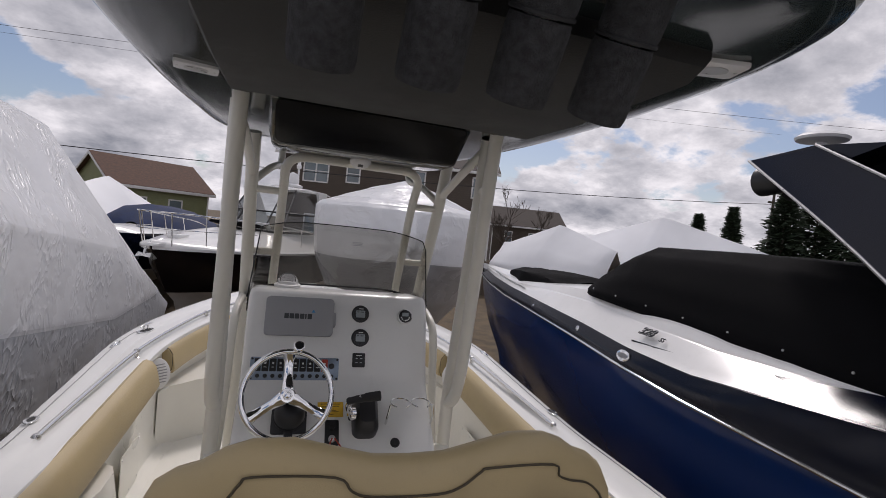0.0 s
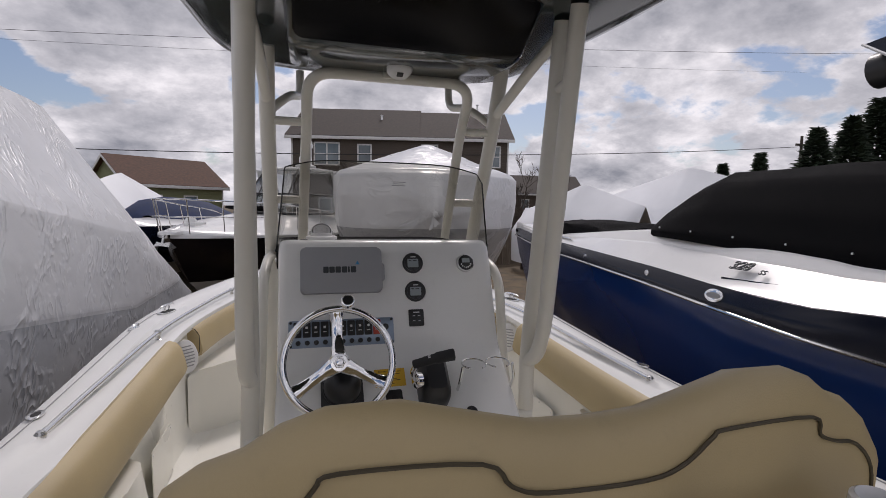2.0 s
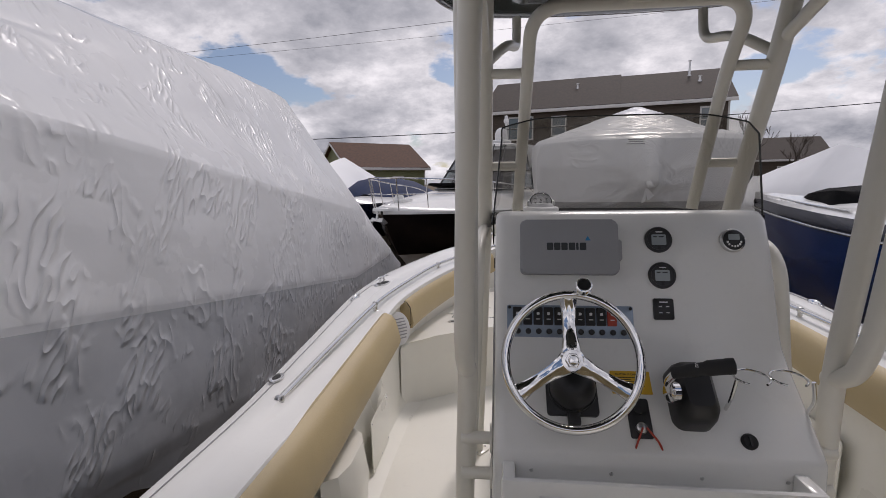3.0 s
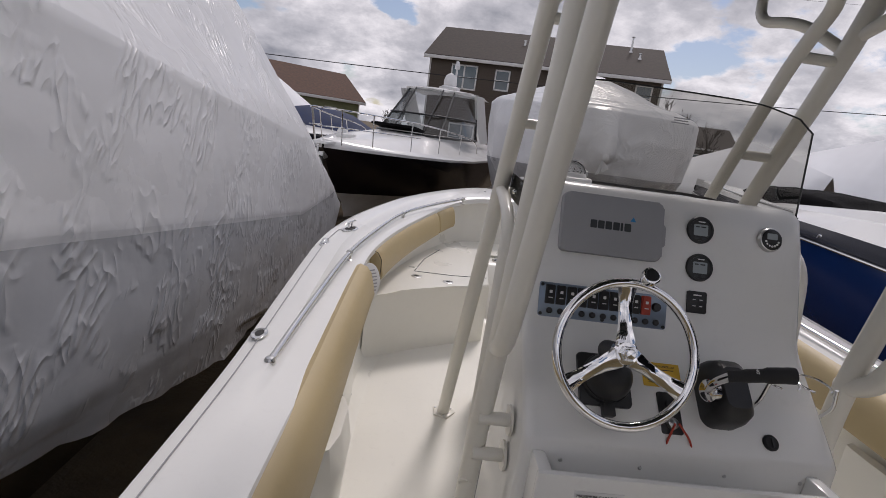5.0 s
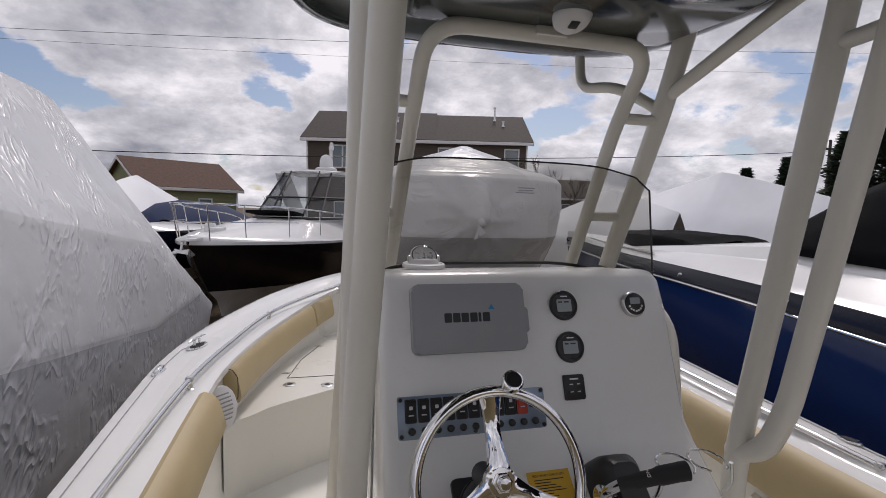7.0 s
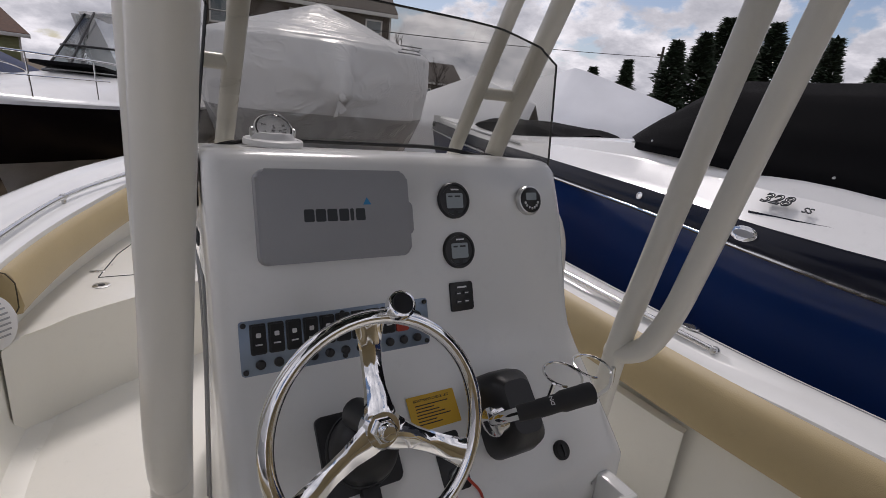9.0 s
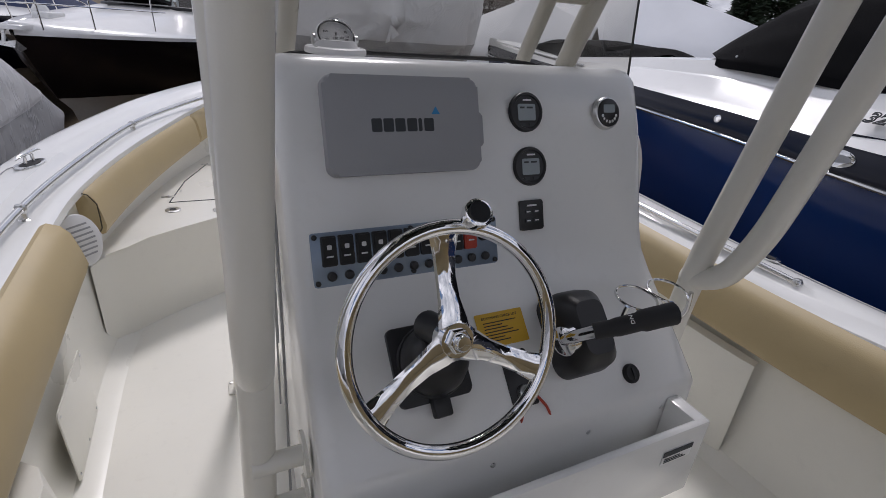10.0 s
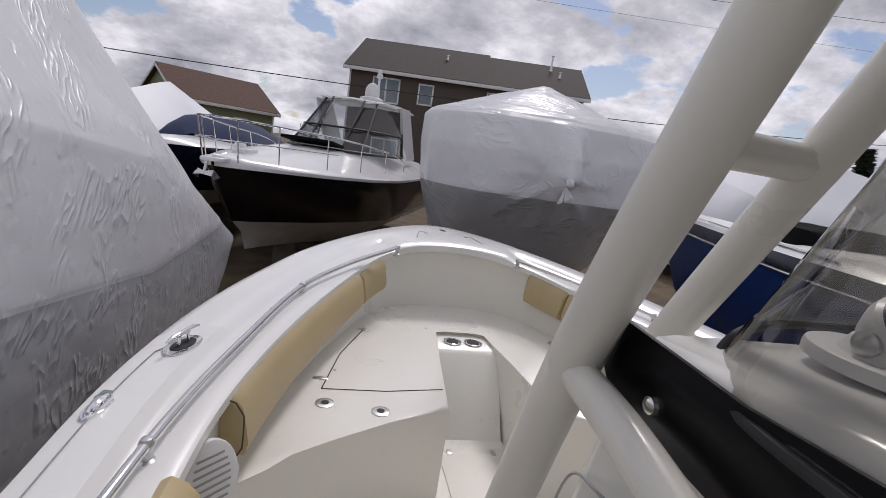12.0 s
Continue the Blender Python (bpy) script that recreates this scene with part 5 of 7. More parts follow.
# ---- leaning post ----
def leaning_post():
    lp = thing("leaning_post", "tan leaning post seat with white pipe frame and rod holders", "seat")
    # backrest: shaped top outline, padded
    half = [(0.0, 1.205), (0.08, 1.208), (0.16, 1.226), (0.24, 1.244), (0.32, 1.240), (0.37, 1.222), (0.41, 1.196), (0.455, 1.180), (0.49, 1.155), (0.512, 1.11), (0.508, 1.04), (0.492, 0.965)]
    top = [(-x, z) for x, z in half[::-1]] + half[1:]
    n = len(top)
    rows = []
    for x, z in top:
        f = abs(x) / 0.51
        yb = -1.520 + 0.045 * f * f
        b = 0.93
        ring_ = []
        for q, dz in ((0.000, 0.0), (-0.012, 0.0), (-0.03, -0.010), (-0.043, -0.035), (-0.047, -0.075)):
            ring_.append(V(x * (1 + 0.0 * q), yb + q + 0.025, z + dz * (1 if abs(x) < 0.5 else 0.4)))
        low = min(z - 0.08, 0.96)
        ring_ += [V(x * 0.995, yb - 0.021, max(low, 0.93)), V(x * 0.99, yb + 0.0, 0.915), V(x * 0.99, yb + 0.05, 0.92)]
        ring_ += [V(x, yb + 0.07, max(low, 0.93)), V(x, yb + 0.072, z - 0.05), V(x, yb + 0.055, z - 0.012)]
        rows.append(ring_)
    bm = bmesh.new()
    loft(bm, rows)
    br = part("backrest", bm, VINYL, lp, "tan vinyl backrest with wavy top", smooth=60)
    # seam and piping on the rear face
    seam = [(-0.50, 1.02), (-0.49, 1.085), (-0.445, 1.128), (-0.365, 1.150), (-0.335, 1.185), (-0.31, 1.200), (-0.16, 1.197), (-0.125, 1.168), (-0.08, 1.155), (0.05, 1.152), (0.105, 1.165), (0.145, 1.192), (0.17, 1.200), (0.33, 1.193), (0.350, 1.165), (0.385, 1.150), (0.44, 1.135), (0.487, 1.09), (0.495, 1.02)]
    bm = bmesh.new()
    tube(bm, spline([V(x, -1.520 + 0.045 * (x / 0.51) ** 2 - 0.0235, z - 0.012) for x, z in seam], 4), 0.0028, 6)
    part("piping", bm, PIPING, br)
    # seat cushion
    bm = bmesh.new()
    slab(bm, rrect(0.98, 0.40, 0.06), 0.11, pose(0, -1.22, 0.80), bev=0.035)
    part("seat_cushion", bm, VINYL, lp, "tan vinyl seat cushion", smooth=60)
    bm = bmesh.new()
    box(bm, (-0.46, -1.42, 0.76), (0.46, -1.04, 0.80), 0.01)
    part("seat_base", bm, WHITE_PLASTIC, lp)
    for s in (-1, 1):
        for y in (-1.40, -1.06):
            bm = bmesh.new()
            tube(bm, rounded([V(s * 0.44, y, 0.78), V(s * 0.45, y, 0.3), V(s * 0.46, y - 0.04 if y < -1.2 else y + 0.04, 0.0)], 0.1), 0.022, 12)
            part("leg", bm, WHITE_PLASTIC, lp)
    # rear frame: two bars with rounded ends, plates, rod holders
    bm = bmesh.new()
    loop = [V(-0.30, -1.570, 1.066), V(0.36, -1.570, 1.066), V(0.435, -1.566, 1.033), V(0.435, -1.566, 0.962), V(0.36, -1.570, 0.925), V(-0.36, -1.570, 0.925), V(-0.435, -1.566, 0.962), V(-0.435, -1.566, 1.033), V(-0.36, -1.57, 1.066)]
    tube(bm, rounded(loop + [V(-0.30, -1.570, 1.066)], 0.07, 6), 0.0205, 14)
    part("frame_bar", bm, WHITE_PLASTIC, lp, "white powder-coated pipe frame")
    for x in (-0.205, 0.215):
        bm = bmesh.new()
        box(bm, (x - 0.026, -1.574, 0.94), (x + 0.026, -1.562, 1.06), 0.004)
        pl_ = part("mounting_plate", bm, WHITE_PLASTIC, lp)
        for z in (0.985, 1.02):
            bm = bmesh.new()
            cyl(bm, [(0.009, 0), (0.008, 0.004), (0, 0.006)], axes((x, -1.574, z), (1, 0, 0), (0, -1, 0)), 12)
            part("bolt", bm, STEEL, pl_)
        bm = bmesh.new()
        tube(bm, [V(x, -1.57, 0.99), V(x, -1.50, 0.98)], 0.014, 10)
        part("spacer", bm, WHITE_PLASTIC, lp)
    for x in (-0.335, -0.105, 0.115, 0.318):
        m = pose(x, -1.598, 0.858, 5, 0, 0)
        bm = bmesh.new()
        cyl(bm, [(0.026, 0.0), (0.0285, 0.01), (0.0285, 0.245), (0.031, 0.252), (0.031, 0.262), (0.026, 0.266), (0.0245, 0.255), (0.0235, 0.02), (0, 0.018)], m, 26)
        part("rod_holder", bm, WHITE_PLASTIC, lp, "white tubular rod holder")
    for x in (-0.30, 0.30):
        bm = bmesh.new()
        tube(bm, rounded([V(x, -1.6, 0.915), V(x, -1.58, 0.75), V(x, -1.41, 0.70)], 0.08), 0.018, 12)
        part("frame_stay", bm, WHITE_PLASTIC, lp)


leaning_post()


# seat on the fore side of the console
def console_seat():
    c = thing("console_seat", "tan cushioned seat on the fore side of the console", "seat")
    bm = bmesh.new()
    box(bm, (-0.36, 0.60, 0.0), (0.36, 0.98, 0.40), 0.03)
    part("base", bm, CREAM, c)
    bm = bmesh.new()
    slab(bm, rrect(0.70, 0.36, 0.05), 0.09, pose(0, 0.80, 0.402), bev=0.03)
    part("cushion", bm, VINYL, c, smooth=60)
    bm = bmesh.new()
    slab(bm, rrect(0.66, 0.34, 0.06), 0.07, axes((0, 0.60, 0.70), (-1, 0, 0), (0, 1, 0.25)), bev=0.025)
    part("back_cushion", bm, VINYL, c, smooth=60)


console_seat()
# door in the console's port side: curved seam, hinge line and model number
bm = bmesh.new()
dpts = [(0.545, 0.06), (0.54, 0.50), (0.518, 0.665), (0.474, 0.854), (0.424, 0.985), (0.348, 1.043), (0.25, 1.055), (0.12, 1.05), (0.05, 1.0), (0.03, 0.6), (0.03, 0.1)]
tube(bm, spline([V(-(half_width(y, z) + 0.002), y, z) for y, z in dpts], 6), 0.0035, 8)
part("door_seal", bm, COVER, console, "dark door seam")
for name, body, y in (("model_number", "2", 0.150), ("model_number", "3", 0.122)):
    text(name, body, 0.050, COVER_INK, axes((-(half_width(y, 1.11) + 0.003), y, 1.118), (0, -1, 0), (-1, 0, 0)) @ pose(0, 0, 0, 0, 0, -18), console, shear=0.2, outline=0.0014)
# raised rim round the door, with screws
bm = bmesh.new()
tube(bm, spline([V(-(half_width(y, z) + 0.0015), y, z) for y, z in ((0.590, 0.30), (0.575, 0.60), (0.530, 0.86), (0.47, 1.03), (0.36, 1.088), (0.25, 1.098))], 6), 0.0022, 6)
part("panel_seam", bm, COVER, console)
for y, z in ((0.272, 1.078), (0.345, 1.066), (0.505, 0.86)):
    bm = bmesh.new()
    cyl(bm, [(0.006, 0), (0.005, 0.003), (0, 0.0035)], axes((-(half_width(y, z) + 0.001), y, z), (0, 1, 0), (-1, 0, 0)), 10)
    part("screw", bm, STEEL_DULL, console)


# ---- neighbouring boats and the far surroundings ----
def wrap_loft(levels, plan, n_along, subdiv=3):
    """Rows of points for a wrapped hull: plan(level, u) gives a point."""
    rows = []
    fine = []
    for a, b in zip(levels, levels[1:]):
        for k in range(subdiv):
            t = k / subdiv
            fine.append(tuple(p + (q - p) * t for p, q in zip(a, b)))
    fine.append(levels[-1])
    for lv in fine:
        rows.append([plan(lv, k / (n_along - 1)) for k in range(n_along)])
    return rows, fine


def wrinkle(p, seed):
    """Creases in shrink film: short slanting folds in patches, and soft dents."""
    q = Vector(p) + V(seed, seed * 0.7, -seed)
    patch = max(0.0, noise.noise(q * 1.7) - 0.02) * 2.2
    fold = abs(noise.noise(V(q.x * 2, q.y * 9 + q.z * 11, q.z * 5 - q.y * 5)))
    return 0.011 * patch * (0.35 - fold) + 0.012 * noise.noise(q * 1.9) + 0.004 * noise.noise(q * 5.0)


def sheet_from_rows(bm, rows, low_rows, seed, amount=1.0):
    vs = [[bm.verts.new(p) for p in r] for r in rows]
    for k, (a, b) in enumerate(zip(vs, vs[1:])):
        for i in range(len(a) - 1):
            try:
                f = bm.faces.new((a[i], a[i + 1], b[i + 1], b[i]))
                # the lowest rows take the second film, greyed to stand for shade
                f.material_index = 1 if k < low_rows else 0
            except ValueError:
                pass
    bmesh.ops.remove_doubles(bm, verts=bm.verts, dist=0.0004)
    bmesh.ops.recalc_face_normals(bm, faces=bm.faces)
    bm.normal_update()
    for v in bm.verts:
        v.co += v.normal * wrinkle(v.co, seed) * amount


def wrapped_boat_near():
    b = thing("wrapped_boat", "large boat shrink-wrapped in white film beside the walkway", "boat", "wrapped boats")
    X0 = -3.32
    # height, half width, aft-facing end's y, tilt of the level with y
    lv = [(0.00, 1.33, 6.2, 0.26), (0.22, 1.38, 6.7, 0.16), (0.50, 1.405, 6.9, 0.14), (0.845, 1.42, 6.05, 0.145), (0.875, 1.425, 6.0, 0.145), (1.20, 1.415, 5.25, 0.145), (1.56, 1.38, 4.72, 0.145), (1.66, 1.30, 4.6, 0.12), (1.90, 1.06, 4.5, 0.07),
          (2.16, 0.86, 4.28, 0.03), (2.36, 0.66, 4.15, 0.0), (2.50, 0.36, 3.9, 0.0), (2.56, 0.02, 3.7, 0.0)]

    def plan(l, u):
        z, hw, ye, tilt = l
        # u: from far aft on the near side, round the end, to the far side
        y0 = lerp_table([(0.0, 4.3), (0.22, 4.8), (0.5, 5.1), (0.845, 4.45), (1.2, 3.65), (1.56, 2.95), (1.9, 2.5), (2.2, 2.2)], z)[0]
        if u < 0.55:
            y = -7.0 + (y0 + 7.0) * (u / 0.55)
            x = hw * (1.0 if y > -3 else 1 - 0.12 * ((-3 - y) / 4) ** 2)
        else:
            a = (u - 0.55) / 0.45 * (math.pi * 0.5)
            y = y0 + (ye - y0) * math.sin(a) ** 0.75
            x = hw * math.cos(a) ** 0.62
        zz = z - tilt * (max(-2.5 if z > 0.1 else -0.9, min(3.2 if z > 0.1 else 1.6, y)) - 0.5)
        if z < 0.1:
            zz += 0.035 * noise.noise(V(y * 3.1, 1.7, 0)) + 0.02 * noise.noise(V(y * 9.0, 4.7, 0))
        if z > 2.1 and y < 0.8:
            zz -= 0.05 * min(3.0, 0.8 - y)
        return V(X0 + x, y, zz)

    rows, fine = wrap_loft(lv, plan, 230, subdiv=9)
    bm = bmesh.new()
    # 27 lower rows in the grey film, shade painted below the knuckle
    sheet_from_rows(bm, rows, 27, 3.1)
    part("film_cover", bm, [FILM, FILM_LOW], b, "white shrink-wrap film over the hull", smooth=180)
    rows2, _ = wrap_loft(lv, lambda l, u: V(2 * X0 - plan(l, u).x, plan(l, u).y, plan(l, u).z), 60, subdiv=2)
    bm = bmesh.new()
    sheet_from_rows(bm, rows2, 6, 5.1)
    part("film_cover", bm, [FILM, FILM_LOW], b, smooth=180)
    # hull bottom under the hem, and stands
    bm = bmesh.new()
    loft(bm, [[V(X0 - w, y, 0.2), V(X0 - w * 0.8, y, -0.35), V(X0, y, -0.75), V(X0 + w * 0.8, y, -0.35), V(X0 + w, y, 0.2)] for y, w in ((-6.8, 1.0), (-4, 1.28), (3.5, 1.25), (5.0, 0.8))], closed=False)
    part("hull_bottom", bm, DARKHULL, b)
    for y in (-4.0, 0.0, 4.0):
        bm = bmesh.new()
        box(bm, (X0 - 0.2, y - 0.2, GROUND_Z - 0.05), (X0 + 0.2, y + 0.2, -0.6), 0.02)
        part("keel_block", bm, POLEWOOD, b)
    # loose flap of film near the end
    bm = bmesh.new()
    loft(bm, [[V(-2.19, 4.75, 0.75), V(-2.10, 4.80, 0.62), V(-2.07, 4.88, 0.50)], [V(-2.13, 4.92, 0.70), V(-2.01, 5.02, 0.56), V(-1.97, 5.08, 0.46)], [V(-2.22, 5.2, 0.62), V(-2.12, 5.25, 0.5), V(-2.07, 5.25, 0.42)]], closed=False)
    part("film_flap", bm, FILM, b)


wrapped_boat_near()


def wrapped_boat_ahead():
    b = thing("wrapped_boat", "boat shrink-wrapped in white film with its bow close ahead", "boat", "wrapped boats")
    lv = [(-0.62, 0.15, 7.2), (-0.2, 0.95, 6.1), (0.4, 1.33, 5.4), (0.8, 1.45, 5.05), (1.12, 1.53, 4.78), (1.15, 1.535, 4.76), (1.6, 1.575, 4.68), (1.93, 1.585, 4.72), (2.0, 1.53, 4.80), (2.15, 1.2, 5.2), (2.36, 0.72, 5.75), (2.53, 0.18, 6.3), (2.55, 0.01, 6.45)]

    def plan(l, u):
        z, hw, yn = l
        L = 1.55
        a = (u - 0.5) * 2
        s = 1 if a > 0 else -1
        a = abs(a)
        if a < 0.6:
            t = a / 0.6
            y = yn + L * (1 - math.cos(t * math.pi / 2)) ** 1.1
            x = hw * math.sin(t * math.pi / 2) ** 0.72
        else:
            t = (a - 0.6) / 0.4
            y = yn + L + (11.5 - yn - L) * t
            x = hw
        zz = z
        if z > 2.1:
            zz = z + 0.05 * math.sin(y)
        return V(1.42 + 0.19 * (y - 4.7) + s * x, y, zz)

    rows, fine = wrap_loft(lv, plan, 261, subdiv=8)
    bm = bmesh.new()
    # 40 lower rows in the grey film, shade painted under the flare
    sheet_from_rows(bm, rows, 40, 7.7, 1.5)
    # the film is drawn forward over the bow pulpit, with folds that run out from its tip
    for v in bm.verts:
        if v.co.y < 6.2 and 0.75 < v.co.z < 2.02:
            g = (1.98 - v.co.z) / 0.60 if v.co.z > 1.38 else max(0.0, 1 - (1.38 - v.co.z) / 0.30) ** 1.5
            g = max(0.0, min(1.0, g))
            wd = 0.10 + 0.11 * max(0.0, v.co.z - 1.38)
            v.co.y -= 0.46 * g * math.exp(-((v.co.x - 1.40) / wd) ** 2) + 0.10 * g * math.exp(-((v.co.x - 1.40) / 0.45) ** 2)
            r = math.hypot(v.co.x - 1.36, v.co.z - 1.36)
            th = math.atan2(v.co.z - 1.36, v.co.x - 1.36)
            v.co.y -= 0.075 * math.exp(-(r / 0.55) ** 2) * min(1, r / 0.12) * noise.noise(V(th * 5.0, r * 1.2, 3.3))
    part("film_cover", bm, [FILM, FILM_LOW], b, "white shrink-wrap film, its shaded lower part coloured grey", smooth=180)
    # wrapped bow pulpit with tied end
    bm = bmesh.new()
    tube(bm, [V(1.40, 4.42, 1.40), V(1.36, 4.33, 1.35), V(1.33, 4.33, 1.325)], [0.075, 0.05, 0.02], 12)
    for v in bm.verts:
        v.co += V(0, 0, 1) * wrinkle(v.co * 3, 2.2)
    part("gathered_film", bm, FILM, b, smooth=180)
    bm = bmesh.new()
    for dx, dz in ((-0.05, -0.17), (0.02, -0.13), (0.06, -0.10)):
        loft(bm, [[V(1.32, 4.385, 1.325), V(1.345, 4.385, 1.33)], [V(1.32 + dx * 0.5, 4.36, 1.325 + dz * 0.5), V(1.355 + dx * 0.5, 4.37, 1.33 + dz * 0.5)], [V(1.315 + dx, 4.365, 1.32 + dz), V(1.365 + dx, 4.365, 1.335 + dz)]], closed=False)
    part("tied_end", bm, FILM, b)
    bm = bmesh.new()
    loft(bm, [[V(0.40, 5.62, 1.62), V(0.50, 5.55, 1.42)], [V(0.33, 5.60, 1.50), V(0.44, 5.54, 1.34)], [V(0.30, 5.66, 1.36), V(0.36, 5.62, 1.30)]], closed=False)
    part("vent_patch", bm, FILM, b)
    for x, y in ((1.2, 7.0), (2.6, 7.0), (1.6, 10.0), (2.8, 10.0)):
        bm = bmesh.new()
        for k in range(3):
            a = 2 * math.pi * k / 3
            tube(bm, [V(x, y, 0.1), V(x + 0.3 * math.cos(a), y + 0.3 * math.sin(a), GROUND_Z - 0.02)], 0.02, 6)
        part("jack_stand", bm, BLACK, b)


wrapped_boat_ahead()


def tent_boat(x, y, w, length, ztop, turn):
    b = thing("wrapped_boat", "far boat under a peaked white shrink-wrap tent", "boat", "wrapped boats")
    m = pose(x, y, 0, 0, 0, turn)
    rows = []
    for k in range(25):
        u = k / 24
        v = (u - 0.5) * length
        e = 1 - abs(2 * u - 1) ** 3.0
        zr = 0.6 + (ztop - 0.6) * (0.50 + 0.50 * max(0.0, 1 - abs(2 * u - 0.9)))
        hw = w * (0.35 + 0.65 * e ** 0.5)
        prof = [(-1, -0.75), (-1.0, 0.2), (-1.0, 0.55), (-0.72, 0.55 + (zr - 0.55) * 0.36), (-0.35, 0.55 + (zr - 0.55) * 0.70), (0, zr), (0.35, 0.55 + (zr - 0.55) * 0.70), (0.72, 0.55 + (zr - 0.55) * 0.36), (1.0, 0.55), (1.0, 0.2), (1, -0.75)]
        rows.append([m @ V(a * hw, v, z) for a, z in prof])
    bm = bmesh.new()
    loft(bm, rows, closed=False)
    bmesh.ops.subdivide_edges(bm, edges=list(bm.edges), cuts=2, use_grid_fill=True)
    bm.normal_update()
    for v in bm.verts:
        v.co += v.normal * wrinkle(v.co * 0.5, x) * 1.2
    part("film_cover", bm, FILM_FAR, b, smooth=40)
    bm = bmesh.new()
    box(bm, (-w * 0.5, -length * 0.4, GROUND_Z - 0.05), (w * 0.5, length * 0.4, -0.6), 0.05, m)
    part("cradle", bm, POLEWOOD, b)


tent_boat(9.9, 15.0, 1.4, 6.5, 2.45, 12)
tent_boat(14.3, 14.6, 1.9, 9.0, 3.25, 20)
tent_boat(20.5, 16.0, 1.7, 8.0, 2.3, 15)
tent_boat(-5.6, 15.2, 1.5, 7.5, 2.35, -8)


def blue_boat():
    b = thing("bowrider_boat", "blue and white sport boat with black canvas cover and radar arch", "boat", at=(-0.145, -0.18, 0))
    b.rotation_euler = (0, 0, radians(1.83))
    # y, half beam, rub rail z, stripe height
    tab = [(-6.0, 1.38, 0.80, 0.32), (-2.0, 1.45, 0.80, 0.32), (-1.2, 1.43, 0.83, 0.27), (-0.2, 1.37, 0.89, 0.14), (0.3, 1.31, 0.93, 0.115), (0.95, 1.155, 0.965, 0.115), (1.8, 0.96, 1.00, 0.11), (2.8, 0.68, 1.02, 0.11), (3.7, 0.38, 1.05, 0.105), (4.35, 0.13, 1.08, 0.10), (4.66, 0.0, 1.09, 0.10)]

    def cx(y):
        return 3.35 - 0.088 * y

    ys = [-6 + 10.66 * k / 72 for k in range(73)]
    for s in (-1, 1):
        rows, stripe, deck = [], [], []
        for y in ys:
            hb, zr, st = lerp_table(tab, y)
            t = max(0, (y - 1) / 3.66)
            yy = [y, y - 0.10 * t, y - 0.35 * t, y - 0.8 * t, y - 1.1 * t]
            rows.append([V(cx(y) + s * hb, y, zr), V(cx(y) + s * hb * (1.0 - 0.05 * t), yy[1], zr - 0.25), V(cx(y) + s * hb * (0.95 - 0.25 * t), yy[2], zr - 0.62),
                         V(cx(y) + s * hb * (0.86 - 0.45 * t), yy[3], zr - 1.0), V(cx(y) + s * hb * 0.45 * (1 - t), yy[4], -0.45), V(cx(y), yy[4], -0.68 + 0.5 * t * t)])
            stripe.append([V(cx(y) + s * (hb + 0.004), y, zr), V(cx(y) + s * (hb + 0.008), y, zr + 0.02), V(cx(y) + s * (hb - 0.015), y, zr + st * 0.6), V(cx(y) + s * (hb - 0.05) if hb > 0.06 else cx(y), y, zr + st)])
            h2 = max(0, hb - 0.05)
            up = zr + st
            fw = min(1.0, max(0.0, (y - 0.9) / 1.6))
            rise = 0.24 * max(0.25, min(1, (3.6 - y) / 2.4)) * max(0.45, min(1.0, 1 + 0.35 * y))
            deck.append([V(cx(y) + s * h2, y, up), V(cx(y) + s * h2 * (0.955 - 0.015 * fw), y, up + 0.035), V(cx(y) + s * h2 * (0.870 - 0.045 * fw), y, up + rise * 0.56), V(cx(y) + s * h2 * (0.858 - 0.063 * fw), y, up + rise * 0.60), V(cx(y) + s * h2 * (0.805 - 0.085 * fw), y, up + rise * 0.95), V(cx(y) + s * h2 * (0.765 - 0.135 * fw), y, up + rise), V(cx(y), y, up + rise + 0.02)])
        bm = bmesh.new()
        loft(bm, rows, closed=False)
        part("hull_side", bm, BLUEHULL, b, "metallic blue hull side")
        bm = bmesh.new()
        loft(bm, stripe, closed=False)
        part("stripe", bm, NAVY, b, "glossy dark navy band")
        bm = bmesh.new()
        loft(bm, deck, closed=False)
        part("deck_side", bm, WHITEHULL, b, "white deck moulding", smooth=14)
        bm = bmesh.new()
        tube(bm, [r[0] + V(s * 0.012, 0, 0) for r in stripe], 0.010, 8)
        part("rub_rail", bm, STEEL, b, "bright rub rail")
        # dark swoosh aft on the white deck side
        bm = bmesh.new()
        sw = []
        for k in range(20):
            y = 0.35 - 3.6 * k / 19
            hb, zr, st = lerp_table(tab, y)
            h2 = hb - 0.05
            w = 0.16 * math.sin(min(1, k / 12) * math.pi / 2)
            sw.append([V(cx(y) + s * (h2 + 0.006), y, zr + st - 0.005), V(cx(y) + s * (h2 * 0.95 + 0.006), y, zr + st + 0.05 * w / 0.16), V(cx(y) + s * (h2 * (0.95 - 0.10 * w / 0.16) + 0.008), y, zr + st + 0.045 + 0.07 * w / 0.16)])
        loft(bm, sw, closed=False)
        part("swoosh", bm, NAVY, b, "glossy dark navy swoosh")
    bm = bmesh.new()
    hb, zr, st = lerp_table(tab, -6)
    box(bm, (cx(-6) - hb + 0.02, -6.05, -0.3), (cx(-6) + hb - 0.02, -5.98, zr + 0.3), 0.02)
    part("transom", bm, BLUEHULL, b)
    # black canvas cover over the cockpit
    rows = []
